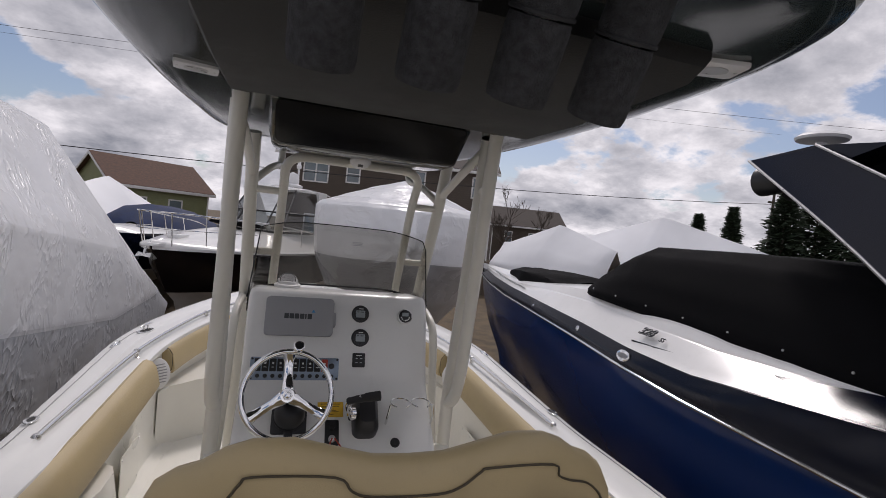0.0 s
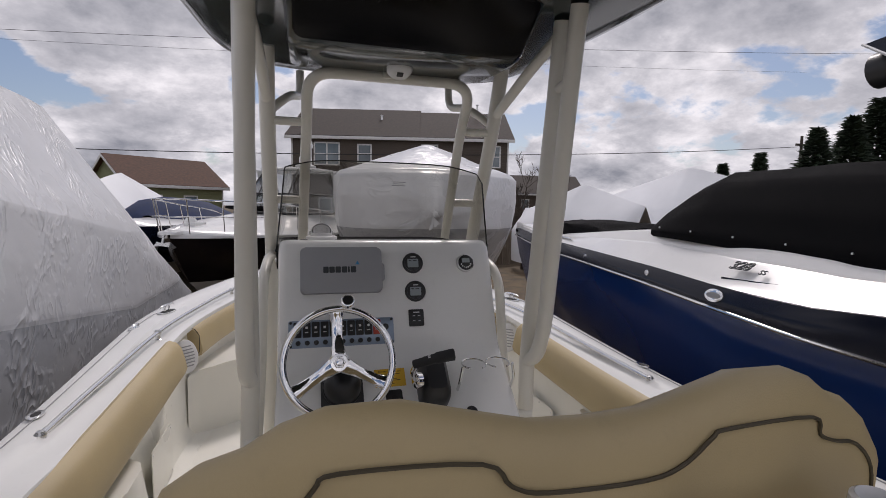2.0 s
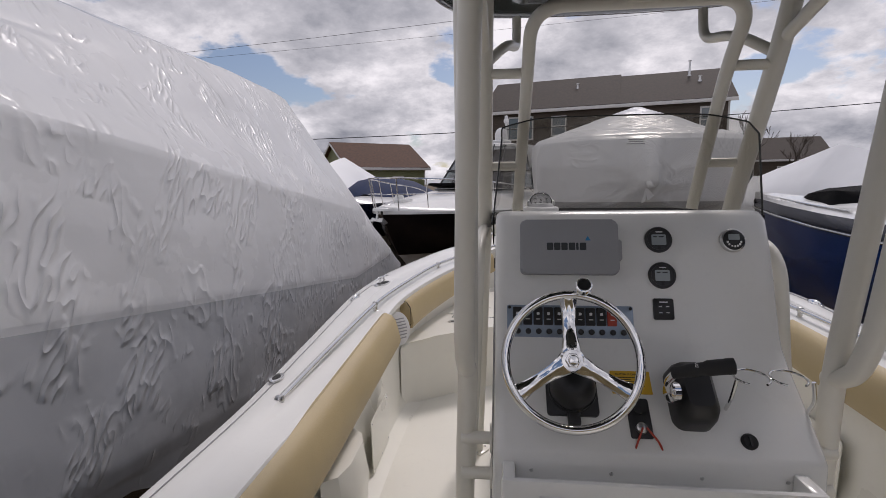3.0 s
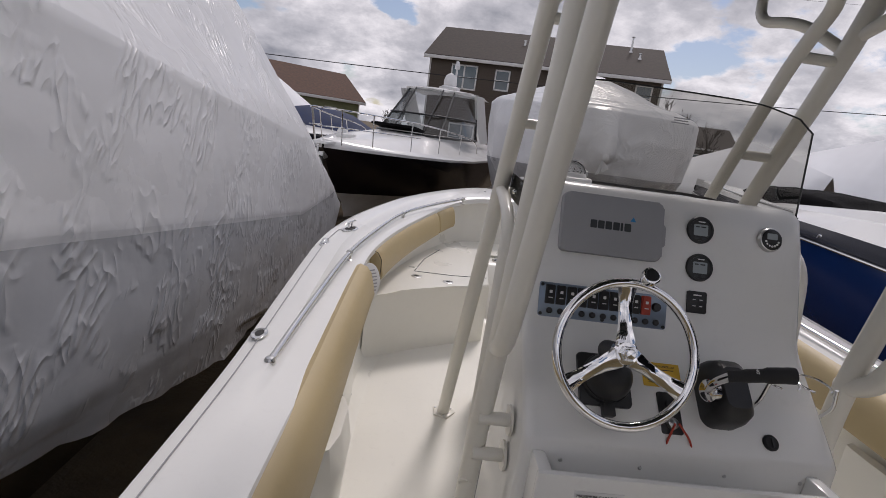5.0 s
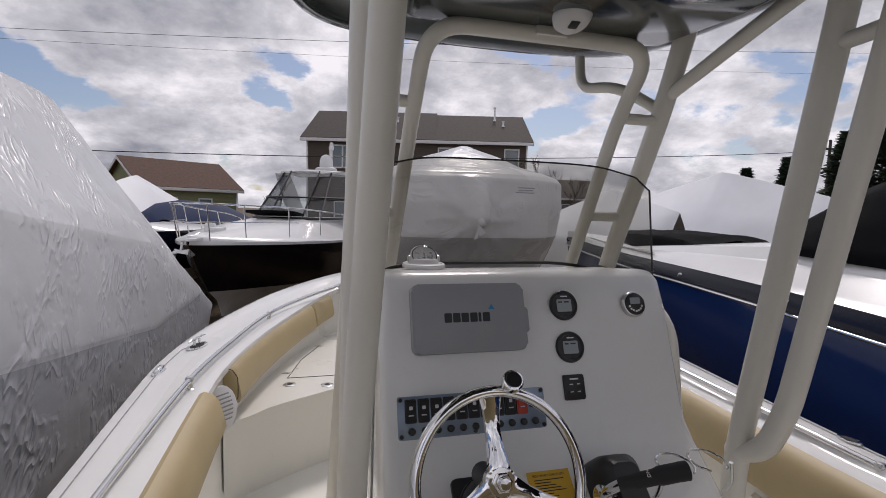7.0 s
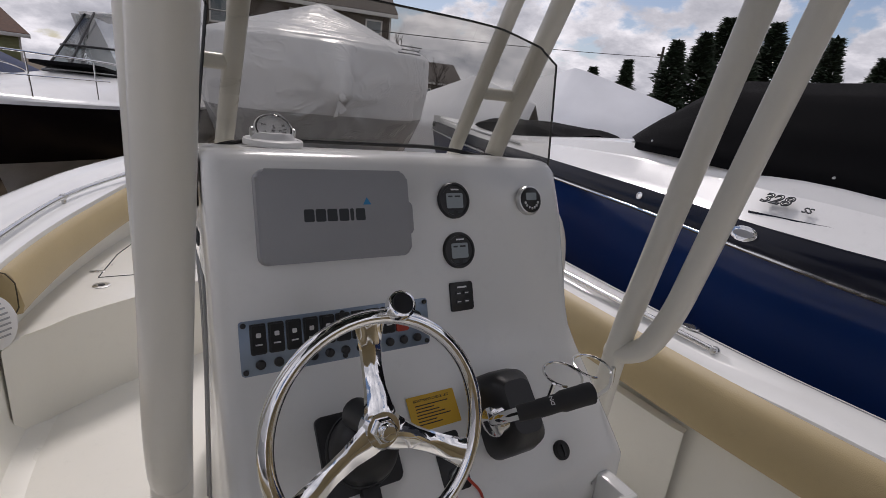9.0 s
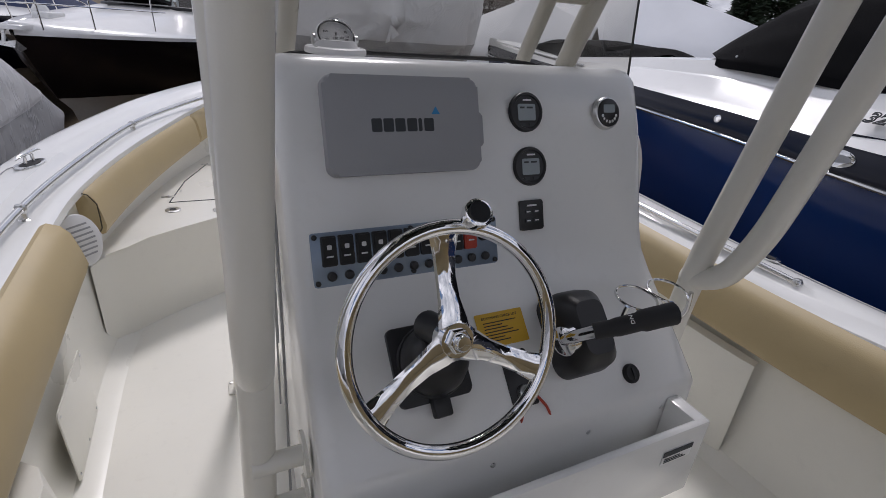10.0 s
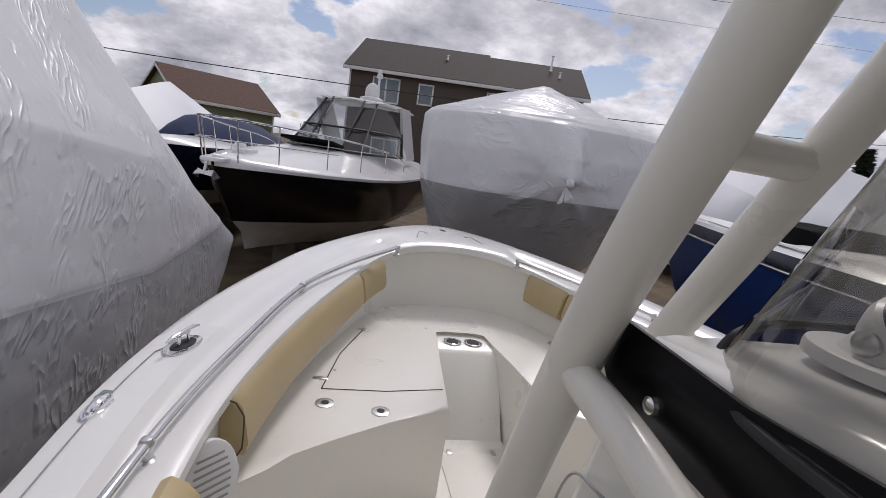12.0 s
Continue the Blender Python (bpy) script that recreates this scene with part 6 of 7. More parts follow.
    for y, hw, zb, zt, tw in ((1.27, 0.94, 1.325, 1.34, 0.80), (1.10, 1.03, 1.325, 1.48, 0.74), (0.90, 1.09, 1.32, 1.64, 0.72), (0.72, 1.12, 1.31, 1.735, 0.75), (0.1, 1.18, 1.275, 1.745, 0.84), (-0.4, 1.235, 1.247, 1.735, 0.90), (-1.2, 1.35, 1.212, 1.70, 0.95), (-2.2, 1.36, 1.20, 1.68, 0.95), (-3.4, 1.32, 1.18, 1.5, 0.9), (-3.8, 1.3, 1.18, 1.25, 0.9)):
        hw *= 0.885
        tw *= 0.90
        bow = 0.42 * max(0.0, min(1.0, (y - 0.5) / 0.77))
        rows.append([V(cx(y) + a, y + bow * (1 - (a / hw) ** 2), z) for a, z in ((-hw, zb - 0.05), (-hw, zb), (-(hw * 0.72 + tw * 0.28), zb + (zt - zb) * 0.42), (-(hw * 0.3 + tw * 0.7), zb + (zt - zb) * 0.82), (-tw * 0.9, zt), (0, zt + 0.02), (tw * 0.9, zt), ((hw * 0.3 + tw * 0.7), zb + (zt - zb) * 0.82), ((hw * 0.72 + tw * 0.28), zb + (zt - zb) * 0.42), (hw, zb), (hw, zb - 0.05))])
    bm = bmesh.new()
    loft(bm, rows, closed=False)
    bmesh.ops.subdivide_edges(bm, edges=list(bm.edges), cuts=3, use_grid_fill=True)
    bm.normal_update()
    for v in bm.verts:
        v.co += v.normal * (0.012 * noise.noise(V(v.co.x * 3, v.co.y * 1.5, v.co.z * 4)) + 0.004 * noise.noise(v.co * 9))
    cv = part("canvas_cover", bm, CANVAS, b, "black canvas cockpit cover", smooth=50)
    for k in range(9):
        y = 1.1 - k * 0.33
        r = lerp_table([(-3.8, 1.3, 1.18), (-1.2, 1.35, 1.212), (-0.4, 1.235, 1.247), (0.1, 1.18, 1.275), (0.72, 1.12, 1.31), (1.1, 1.03, 1.325)], y)
        bm = bmesh.new()
        cyl(bm, [(0.007, 0), (0.006, 0.004), (0, 0.005)], axes((cx(y) - r[0] * 0.885 - 0.003, y, r[1] + 0.02), (0, 1, 0), (-1, 0, 0.2)), 10)
        part("snap", bm, STEEL_DULL, cv)
    # bow cushion cover
    rows = []
    for y, hw, z in ((2.2, 0.52, 1.27), (2.35, 0.52, 1.33), (2.9, 0.46, 1.345), (3.3, 0.30, 1.32), (3.6, 0.18, 1.30), (3.8, 0.08, 1.25)):
        rows.append([V(cx(y) + a * hw, y, zz) for a, zz in ((-1, 1.17), (-0.9, z - 0.03), (-0.4, z), (0, z + 0.01), (0.4, z), (0.9, z - 0.03), (1, 1.17))])
    bm = bmesh.new()
    loft(bm, rows, closed=False)
    bmesh.ops.subdivide_edges(bm, edges=list(bm.edges), cuts=3, use_grid_fill=True)
    bm.normal_update()
    for v in bm.verts:
        v.co += v.normal * (0.03 * noise.noise(v.co * 4))
    part("bow_cover", bm, CANVAS, b, "black canvas bow cover", smooth=60)
    for s in (-1, 1):
        bm = bmesh.new()
        tube(bm, spline([V(cx(y) + s * (lerp_table(tab, y)[0] - 0.09), y, lerp_table(tab, y)[1] + 0.155) for y in (2.4, 3.0, 3.5, 3.9)], 6), 0.010, 8)
        part("bow_rail", bm, STEEL, b)
    # round maker plate, model number, vents on the stripe
    hb, zr, st = lerp_table(tab, 0.295)
    m = axes((cx(0.295) - hb + 0.012, 0.295, 0.995), (0, -1, 0), (-1, 0, 0.25))
    bm = bmesh.new()
    slab(bm, oval(0.125, 0.075), 0.008, m, bev=0.003)
    pl_ = part("maker_plate", bm, CHROME, b, "oval chrome maker plate")
    bm = bmesh.new()
    slab(bm, oval(0.095, 0.035), 0.002, m @ pose(0, 0, 0.008))
    part("plate_inlay", bm, COVER, pl_)
    for y, z in ((0.955, 1.035), (1.9, 1.05), (-1.25, 0.66)):
        hb, zr, st = lerp_table(tab, y)
        bm = bmesh.new()
        cyl(bm, [(0.021, 0), (0.020, 0.006), (0.014, 0.008), (0.012, 0.003), (0, 0.003)], axes((cx(y) - hb + (0.012 if z > 0.9 else 0.0), y, z), (0, 1, 0), (-1, 0, 0.15)), 18)
        part("hull_fitting", bm, CHROME, b, "round chrome fitting")
    text("model_number", "328", 0.086, STEEL_DULL, axes((2.172, 0.265, 1.162), (0, -1, 0), (-1, 0, 1.15)), b, depth=0.003, shear=0.25)
    text("number_outline", "328", 0.086, COVER_INK, axes((2.170, 0.265, 1.163), (0, -1, 0), (-1, 0, 1.15)), b, shear=0.25, outline=0.0030)
    text("model_number", "SS", 0.045, COVER_INK, axes((2.160, 0.125, 1.143), (0, -1, 0), (-1, 0, 1.15)), b, depth=0.003, shear=0.25)
    # radar arch, one side panel each, with a top
    for s in (-1, 1):
        def ax(p):
            return V(cx(-0.7) + s * (cx(-0.7) - p[0]), p[1], p[2]) if s > 0 else V(*p)
        quad = [(2.484, -0.063, 2.305), (2.492, -0.441, 2.351), (2.352, -1.012, 2.034), (2.222, -1.528, 1.734), (2.12, -1.95, 1.45), (2.06, -1.95, 1.270), (2.051, -1.476, 1.272), (2.259, -0.841, 1.774)]
        bm = bmesh.new()
        loft(bm, [[ax(p) for p in quad], [ax(p) + V(-s * 0.09, 0, 0.0) for p in quad]])
        ap = part("arch_side", bm, NAVY, b, "glossy navy radar arch side", smooth=30)
        bm = bmesh.new()
        tube(bm, spline([ax(p) + V(s * 0.004, 0, 0.004) for p in quad[1:4]], 5), 0.008, 6)
        tube(bm, spline([ax(p) + V(s * 0.004, 0, 0) for p in (quad[0], quad[7], quad[6])], 5), 0.008, 6)
        part("arch_trim", bm, STEEL_DULL, ap)
        if s < 0:
            n = V(-1, 0, 0.375).normalized()
            up = V(0.33, 0.05, 1)
            xdir = V(0, -1, 0)
            for body, p, size, mm in (("IN THE", (2.300, -1.116, 1.890), 0.052, BLUE_INK), ("OF TIME", (2.215, -1.12, 1.669), 0.052, BLUE_INK)):
                q = Vector(p) + n * 0.008
                text("lettering", body, size, mm, axes(q, xdir, n) @ pose(0, 0, 0, 0, 0, 3), ap, depth=0.002, spread=1.1)
            q = V(2.258, -1.10, 1.784) + n * 0.008
            text("script_lettering", "Nick", 0.100, BLUE_INK, axes(q, xdir, n) @ pose(0, 0, 0, 0, 0, 14), ap, depth=0.002, shear=0.4)
            bm = bmesh.new()
            lm = axes(V(2.185, -1.417, 1.601) + n * 0.008, xdir, n)
            rim = [(-0.14, 0.0), (0.0, 0.075), (0.14, 0.0), (0.0, -0.075)]
            tube(bm, [lm @ V(x, y, 0.002) for x, y in rim], 0.004, 6, closed=True)
            tube(bm, [lm @ V(x, y, 0.003) for x, y in ((-0.07, -0.02), (-0.02, 0.025), (0.0, -0.01), (0.06, 0.03), (0.07, 0.0), (0.0, -0.03))], 0.007, 6)
            part("emblem", bm, WHITE_INK, ap, "silver diamond emblem")
    bm = bmesh.new()
    loft(bm, [[V(x, y, z) for y, z in ((-0.063, 2.305), (-0.44, 2.351), (-0.80, 2.32), (-0.55, 2.24))] for x in (2.485, 2.9, 3.4, 3.9, 4.33)])
    part("arch_top", bm, NAVY, b)
    bm = bmesh.new()
    cyl(bm, [(0.05, 0.0), (0.03, 0.10), (0.03, 0.13)], pose(2.80, -0.26, 2.325), 16)
    cyl(bm, [(0.06, 0.115), (0.13, 0.125), (0.138, 0.140), (0.115, 0.158), (0.04, 0.168), (0.0, 0.170)], pose(2.80, -0.26, 2.325), 30)
    part("antenna_dome", bm, WHITE_PLASTIC, b, "flat white antenna dome")
    # folded bimini canvas behind the arch, and lights under it
    rows = []
    for y, z, hw in ((-0.42, 2.40, 0.80), (-0.9, 2.50, 0.90), (-1.6, 2.53, 0.95), (-2.6, 2.50, 0.95), (-3.8, 2.36, 0.93)):
        rows.append([V(cx(-1) + a * hw, y, z - 0.30 * abs(a) ** 3 - (0.1 if abs(a) == 1 else 0)) for a in (-1, -0.9, -0.6, -0.3, 0, 0.3, 0.6, 0.9, 1)])
    bm = bmesh.new()
    loft(bm, rows, closed=False)
    bmesh.ops.subdivide_edges(bm, edges=list(bm.edges), cuts=2, use_grid_fill=True)
    bmesh.ops.solidify(bm, geom=list(bm.faces), thickness=0.02)
    part("bimini", bm, CANVAS, b, "black canvas bimini top")
    bm = bmesh.new()
    loft(bm, [[V(cx(-1.5) - hw, y, z) for y, z in ((-1.2, 2.35), (-3.6, 2.1), (-3.6, 1.5), (-2.1, 1.5), (-1.65, 1.85))] for hw in (0.93, 0.90)])
    part("side_curtain", bm, CANVAS, b, "black canvas side curtain")
    for k in range(3):
        bm = bmesh.new()
        cyl(bm, [(0.0, -0.12), (0.06, -0.10), (0.085, -0.03), (0.09, 0.09), (0.07, 0.10)], axes((2.62 + 0.26 * k, -0.14, 2.20), (1, 0, 0), (0.1, 1, -0.05)), 20)
        part("tower_speaker", bm, BLACK, b, "black tower speaker")
    bm = bmesh.new()
    tube(bm, [V(3.25, -0.4, 2.55), V(3.25, -0.4, 2.86)], 0.012, 8)
    cyl(bm, [(0.02, 0), (0.03, 0.03), (0.03, 0.07), (0.0, 0.08)], pose(3.25, -0.4, 2.86), 12)
    part("mast_light", bm, STEEL_DULL, b)
    bm = bmesh.new()
    tube(bm, [V(3.4, -0.7, 2.5), V(3.45, -0.8, 4.6)], [0.010, 0.004], 6)
    tube(bm, [V(2.6, -0.75, 2.4), V(2.2, -2.2, 3.25)], [0.012, 0.006], 6)
    part("whip_antenna", bm, WHITE_PLASTIC, b)
    for y in (3.6, 0.5, -3.5):
        for s in (-1, 1):
            bm = bmesh.new()
            x = cx(y) + s * 0.55
            for k in range(3):
                a = 2 * math.pi * k / 3 + 0.4
                tube(bm, [V(x, y, -0.35), V(x + 0.28 * math.cos(a), y + 0.28 * math.sin(a), GROUND_Z - 0.02)], 0.018, 6)
            part("jack_stand", bm, BLACK, b)


blue_boat()


def cruiser(bow, ang, length, beam, hullmat, names, detailed=True):
    """An express cruiser; bow: the stem head; ang: heading of the bow in degrees (0 = +y)."""
    b = thing("cabin_cruiser", names, "boat", "cruisers")
    d = V(math.sin(radians(ang)), math.cos(radians(ang)), 0)
    M = axes(bow, V(d.y, -d.x, 0), (0, 0, 1))            # local: x to its starboard... y along the bow's way

    def P(x, y, z):
        return M @ V(x, y, z)

    tab = [(0.0, 0.0, 0.0), (-0.25, 0.30, -0.01), (-0.8, 0.70, -0.03), (-1.6, 1.10, -0.06), (-2.8, 1.45, -0.10), (-4.5, 1.62, -0.14), (-length, 1.60, -0.16)]
    k_ = beam / 3.24
    ys = [-(length * (k / 40) ** 1.35) for k in range(41)]
    for s in (-1, 1):
        side, low, deck = [], [], []
        for y in ys:
            t = 0
            for a, c in zip(tab, tab[1:]):
                if c[0] <= y <= a[0]:
                    t = (y - a[0]) / (c[0] - a[0])
                    hb, zs = a[1] + (c[1] - a[1]) * t, a[2] + (c[2] - a[2]) * t
                    break
            hb *= k_
            f = max(0, 1 + y / 4.0)
            side.append([P(s * hb, y, zs), P(s * hb * 1.0, y - 0.02 * f, zs - 0.06), P(s * hb * (0.97 - 0.12 * f), y - 0.22 * f, zs - 0.40), P(s * hb * (0.94 - 0.28 * f), y - 0.46 * f, zs - 0.74), P(s * hb * (0.91 - 0.37 * f), y - 0.58 * f, zs - 0.90)])
            low.append([P(s * hb * (0.91 - 0.37 * f), y - 0.58 * f, zs - 0.90), P(s * hb * (0.80 - 0.50 * f), y - 0.85 * f, zs - 1.10), P(s * hb * 0.45 * (1 - f), y - 1.0 * f, zs - 1.42), P(0, y - 1.1 * f, zs - 1.62 + 0.3 * f)])
            crown = 0.34 * min(1, max(0, -y - 0.2) / 3.0)
            deck.append([P(s * (hb + 0.02), y, zs - 0.05), P(s * (hb + 0.025), y, zs), P(s * hb * 0.97, y, zs + 0.05), P(s * hb * 0.80, y, zs + 0.08), P(s * hb * 0.60, y, zs + 0.10 + crown * 0.75), P(s * hb * 0.3, y, zs + 0.11 + crown), P(0, y, zs + 0.12 + crown)])
        bm = bmesh.new()
        loft(bm, side, closed=False)
        part("hull_side", bm, hullmat, b, "glossy dark hull side")
        bm = bmesh.new()
        loft(bm, low, closed=False)
        part("hull_bottom", bm, BOTTOM, b, "pale hull bottom")
        bm = bmesh.new()
        loft(bm, deck, closed=False)
        part("deck", bm, WHITEHULL, b, "white foredeck")
        # bow rail with posts
        rail = [(-0.05 * k_, 0.15, 0.62), (0.35, -0.10, 0.62), (0.75 * k_, -0.9, 0.60), (1.12 * k_, -1.8, 0.57), (1.40 * k_, -2.9, 0.50), (1.52 * k_, -4.2, 0.40), (1.55 * k_, -4.9, 0.25), (1.55 * k_, -5.1, 0.0)]
        bm = bmesh.new()
        tube(bm, spline([P(s * x, y, z) for x, y, z in rail], 5), 0.014, 8)
        part("bow_rail", bm, STEEL, b, "stainless bow rail")
        bm = bmesh.new()
        tube(bm, spline([P(s * x, y, z * 0.52) for x, y, z in rail[:4]], 5), 0.010, 8)
        part("mid_rail", bm, STEEL, b)
        for x, y, z in ((0.30, -0.05, 0.62), (0.62 * k_, -0.62, 0.61), (1.02 * k_, -1.55, 0.58), (1.30 * k_, -2.5, 0.53), (1.48 * k_, -3.6, 0.45)):
            bm = bmesh.new()
            tube(bm, [P(s * x, y, z), P(s * (x - 0.03), y - 0.12, 0.02)], 0.011, 8)
            part("rail_post", bm, STEEL, b)
    # cabin: raked windshield, hardtop frame, clear side panels
    bot = [(-1.18, -6.3), (-1.10, -5.0), (-0.80, -4.05), (0, -3.75), (0.80, -4.05), (1.10, -5.0), (1.18, -6.3)]
    topl = [(-0.98, -6.6), (-0.90, -6.0), (-0.62, -5.5), (0, -5.3), (0.62, -5.5), (0.90, -6.0), (0.98, -6.6)]
    zb, zt = 0.34, 1.55

    def wall(f0, f1, mm, name, grow=0.0, lab=""):
        bm_ = bmesh.new()
        za, zc = zb + (zt - zb) * f0, zb + (zt - zb) * f1
        ra = [P((x + (u - x) * f0) * k_ * (1 + grow), y + (v - y) * f0, za) for (x, y), (u, v) in zip(bot, topl)]
        rc = [P((x + (u - x) * f1) * k_ * (1 + grow), y + (v - y) * f1, zc) for (x, y), (u, v) in zip(bot, topl)]
        loft(bm_, [ra, rc], closed=False)
        return part(name, bm_, mm, b, lab)

    wall(0, 0.42, WINDOW, "windshield", lab="tinted windshield")
    wall(0.42, 1.0, CLEARVINYL, "enclosure_panel", lab="clear vinyl enclosure")
    for f, r in ((0.0, 0.035), (0.42, 0.022), (1.0, 0.04)):
        bm = bmesh.new()
        tube(bm, spline([P((x + (u - x) * f) * k_ * 1.01, y + (v - y) * f, zb + (zt - zb) * f) for (x, y), (u, v) in zip(bot, topl)], 4), r, 8)
        part("frame_rail", bm, BLACK if f < 1 else WHITEHULL, b)
    for i in (0, 2, 4, 6):
        bm = bmesh.new()
        (x, y), (u, v) = bot[i], topl[i]
        tube(bm, [P(x * k_ * 1.01, y, zb), P(u * k_ * 1.01, v, zt)], 0.022, 8)
        part("frame_post", bm, BLACK, b)
    for u in (-0.40, 0.40):
        bm = bmesh.new()
        tube(bm, [P(u * k_, -3.92, zb), P(u * 0.95 * k_, -5.27, zt)], 0.022, 8)
        part("frame_post", bm, BLACK, b)
    bm = bmesh.new()
    rows = []
    for y, hw, z in ((-5.24, 0.45, zt + 0.01), (-5.45, 0.72, zt + 0.07), (-5.95, 0.98, zt + 0.11), (-6.8, 1.08, zt + 0.11), (-7.8, 1.08, zt + 0.05)):
        rows.append([P(a * hw * k_, y, z - 0.06 * a * a) for a in (-1, -0.8, -0.4, 0, 0.4, 0.8, 1)])
    loft(bm, rows, closed=False)
    bmesh.ops.solidify(bm, geom=list(bm.faces), thickness=0.05)
    part("cabin_top", bm, WHITEHULL, b, "white cabin hardtop")
    for s_ in (-1, 1):
        bm = bmesh.new()
        loft(bm, [[P(s_ * w_ * k_, y, z) for y, z in ((-6.0, zt), (-6.9, zt + 0.05), (-8.3, 0.3), (-7.3, 0.25), (-6.6, 0.7))] for w_ in (1.05, 1.12)], caps=True)
        part("cabin_side", bm, WHITEHULL, b)
    # sun pad, hatch, windlass, anchor
    bm = bmesh.new()
    slab(bm, rrect(1.1 * k_, 0.8, 0.1), 0.05, M @ pose(0, -3.35, 0.43, 6), bev=0.02)
    part("sun_pad", bm, CANVAS, b, "black sun pad")
    bm = bmesh.new()
    cyl(bm, [(0.10, 0), (0.10, 0.10), (0.07, 0.15), (0, 0.16)], M @ pose(0.05, -0.75, 0.15), 18)
    box(bm, (-0.12, -1.0, 0.12), (0.10, -0.6, 0.22), 0.03, M)
    part("windlass", bm, WHITEHULL, b)
    bm = bmesh.new()
    tube(bm, [P(0.02, -0.35, 0.12), P(0.02, 0.10, 0.02), P(0.02, 0.16, -0.14)], 0.022, 8)
    for s in (-1, 1):
        loft(bm, [[P(0.02, 0.16, -0.12), P(0.02, 0.22, -0.16)], [P(0.02 + s * 0.12, 0.12, -0.10), P(0.02 + s * 0.14, 0.20, -0.18)], [P(0.02 + s * 0.16, 0.02, -0.20), P(0.02 + s * 0.12, 0.10, -0.24)]], closed=False)
    part("anchor", bm, STEEL_DULL, b, "stainless bow anchor")
    bm = bmesh.new()
    slab(bm, rrect(0.34, 0.5, 0.12), 0.05, M @ pose(0, -0.12, 0.02), bev=0.02)
    part("bow_pulpit", bm, WHITEHULL, b)
    # radar on the hardtop
    bm = bmesh.new()
    cyl(bm, [(0.30, 0.0), (0.30, 0.06), (0.20, 0.10)], M @ pose(-0.20, -6.4, zt + 0.12), 22)
    cyl(bm, [(0.17, 0.08), (0.19, 0.14), (0.18, 0.30), (0.13, 0.40), (0.05, 0.45), (0, 0.46)], M @ pose(-0.20, -6.4, zt + 0.12), 22)
    part("satellite_dome", bm, WHITE_PLASTIC, b, "white antenna dome")
    bm = bmesh.new()
    cyl(bm, [(0.03, 0), (0.03, 0.28), (0.07, 0.30), (0.08, 0.38), (0.05, 0.42), (0.05, 0.50), (0.0, 0.52)], M @ pose(-0.32, -6.5, zt + 0.42), 14)
    part("mast_light", bm, WHITE_PLASTIC, b)
    # blocks
    for y in (-2.5, -6.0, -8.5):
        bm = bmesh.new()
        z0 = (M @ V(0, y, -1.55)).z
        c = M @ V(0, y, 0)
        box(bm, (c.x - 0.2, c.y - 0.2, GROUND_Z - 0.05), (c.x + 0.2, c.y + 0.2, z0 + 0.1), 0.02)
        part("keel_block", bm, POLEWOOD, b)
    return b


cruiser(V(-2.58, 7.28, 0.90), 199, 10.0, 3.3, DARKHULL, "black and white cabin cruiser with bow rail and anchor")


def runabout():
    b = thing("covered_boat", "dark-hulled boat with blue canvas cover", "boat")
    ox, oy = -4.1, 9.6
    for s in (-1, 1):
        rows, deck = [], []
        for k in range(24):
            t = k / 23
            y = oy + 7.5 * t
            hb = 1.3 * min(1, (t * 3.2)) ** 0.6
            x0 = ox + 0.22 * (y - oy) * 0.3
            rows.append([V(x0 + s * hb, y, 0.95), V(x0 + s * hb * 0.97, y + 0.1, 0.5), V(x0 + s * hb * 0.8, y + 0.4, 0.05)])
            deck.append([V(x0 + s * hb * 0.8, y + 0.4, 0.05), V(x0 + s * hb * 0.5, y + 0.5, -0.3), V(x0, y + 0.6, -0.5)])
        bm = bmesh.new()
        loft(bm, rows, closed=False)
        part("hull_side", bm, NAVY, b, "dark navy hull side")
        bm = bmesh.new()
        loft(bm, deck, closed=False)
        part("hull_bottom", bm, BOTTOM, b)
    bm = bmesh.new()
    rows = []
    for k in range(24):
        t = k / 23
        y = oy + 7.5 * t
        hb = 1.33 * min(1, (t * 3.2)) ** 0.6
        x0 = ox + 0.066 * (y - oy)
        rows.append([V(x0 + a * hb, y, 0.94 + (1 - abs(a) ** 2) * 0.16) for a in (-1, -0.97, -0.6, 0, 0.6, 0.97, 1)])
    loft(bm, rows, closed=False)
    part("deck", bm, WHITEHULL, b, "white deck")
    rows = []
    for y, hw, z in ((11.3, 0.2, 1.15), (11.7, 0.9, 1.35), (12.4, 1.15, 1.62), (14.5, 1.2, 1.6), (16.5, 1.1, 1.3)):
        x0 = ox + 0.066 * (y - oy)
        rows.append([V(x0 + a * hw, y, 1.0 + (z - 1.0) * (1 - abs(a) ** 2.5)) for a in (-1, -0.8, -0.5, 0, 0.5, 0.8, 1)])
    bm = bmesh.new()
    loft(bm, rows, closed=False)
    part("canvas_cover", bm, BLUECANVAS, b, "navy blue canvas cover", smooth=60)
    bm = bmesh.new()
    box(bm, (ox - 0.2, 11.5, GROUND_Z - 0.05), (ox + 0.3, 16.5, -0.35), 0.03)
    part("cradle", bm, POLEWOOD, b)


runabout()


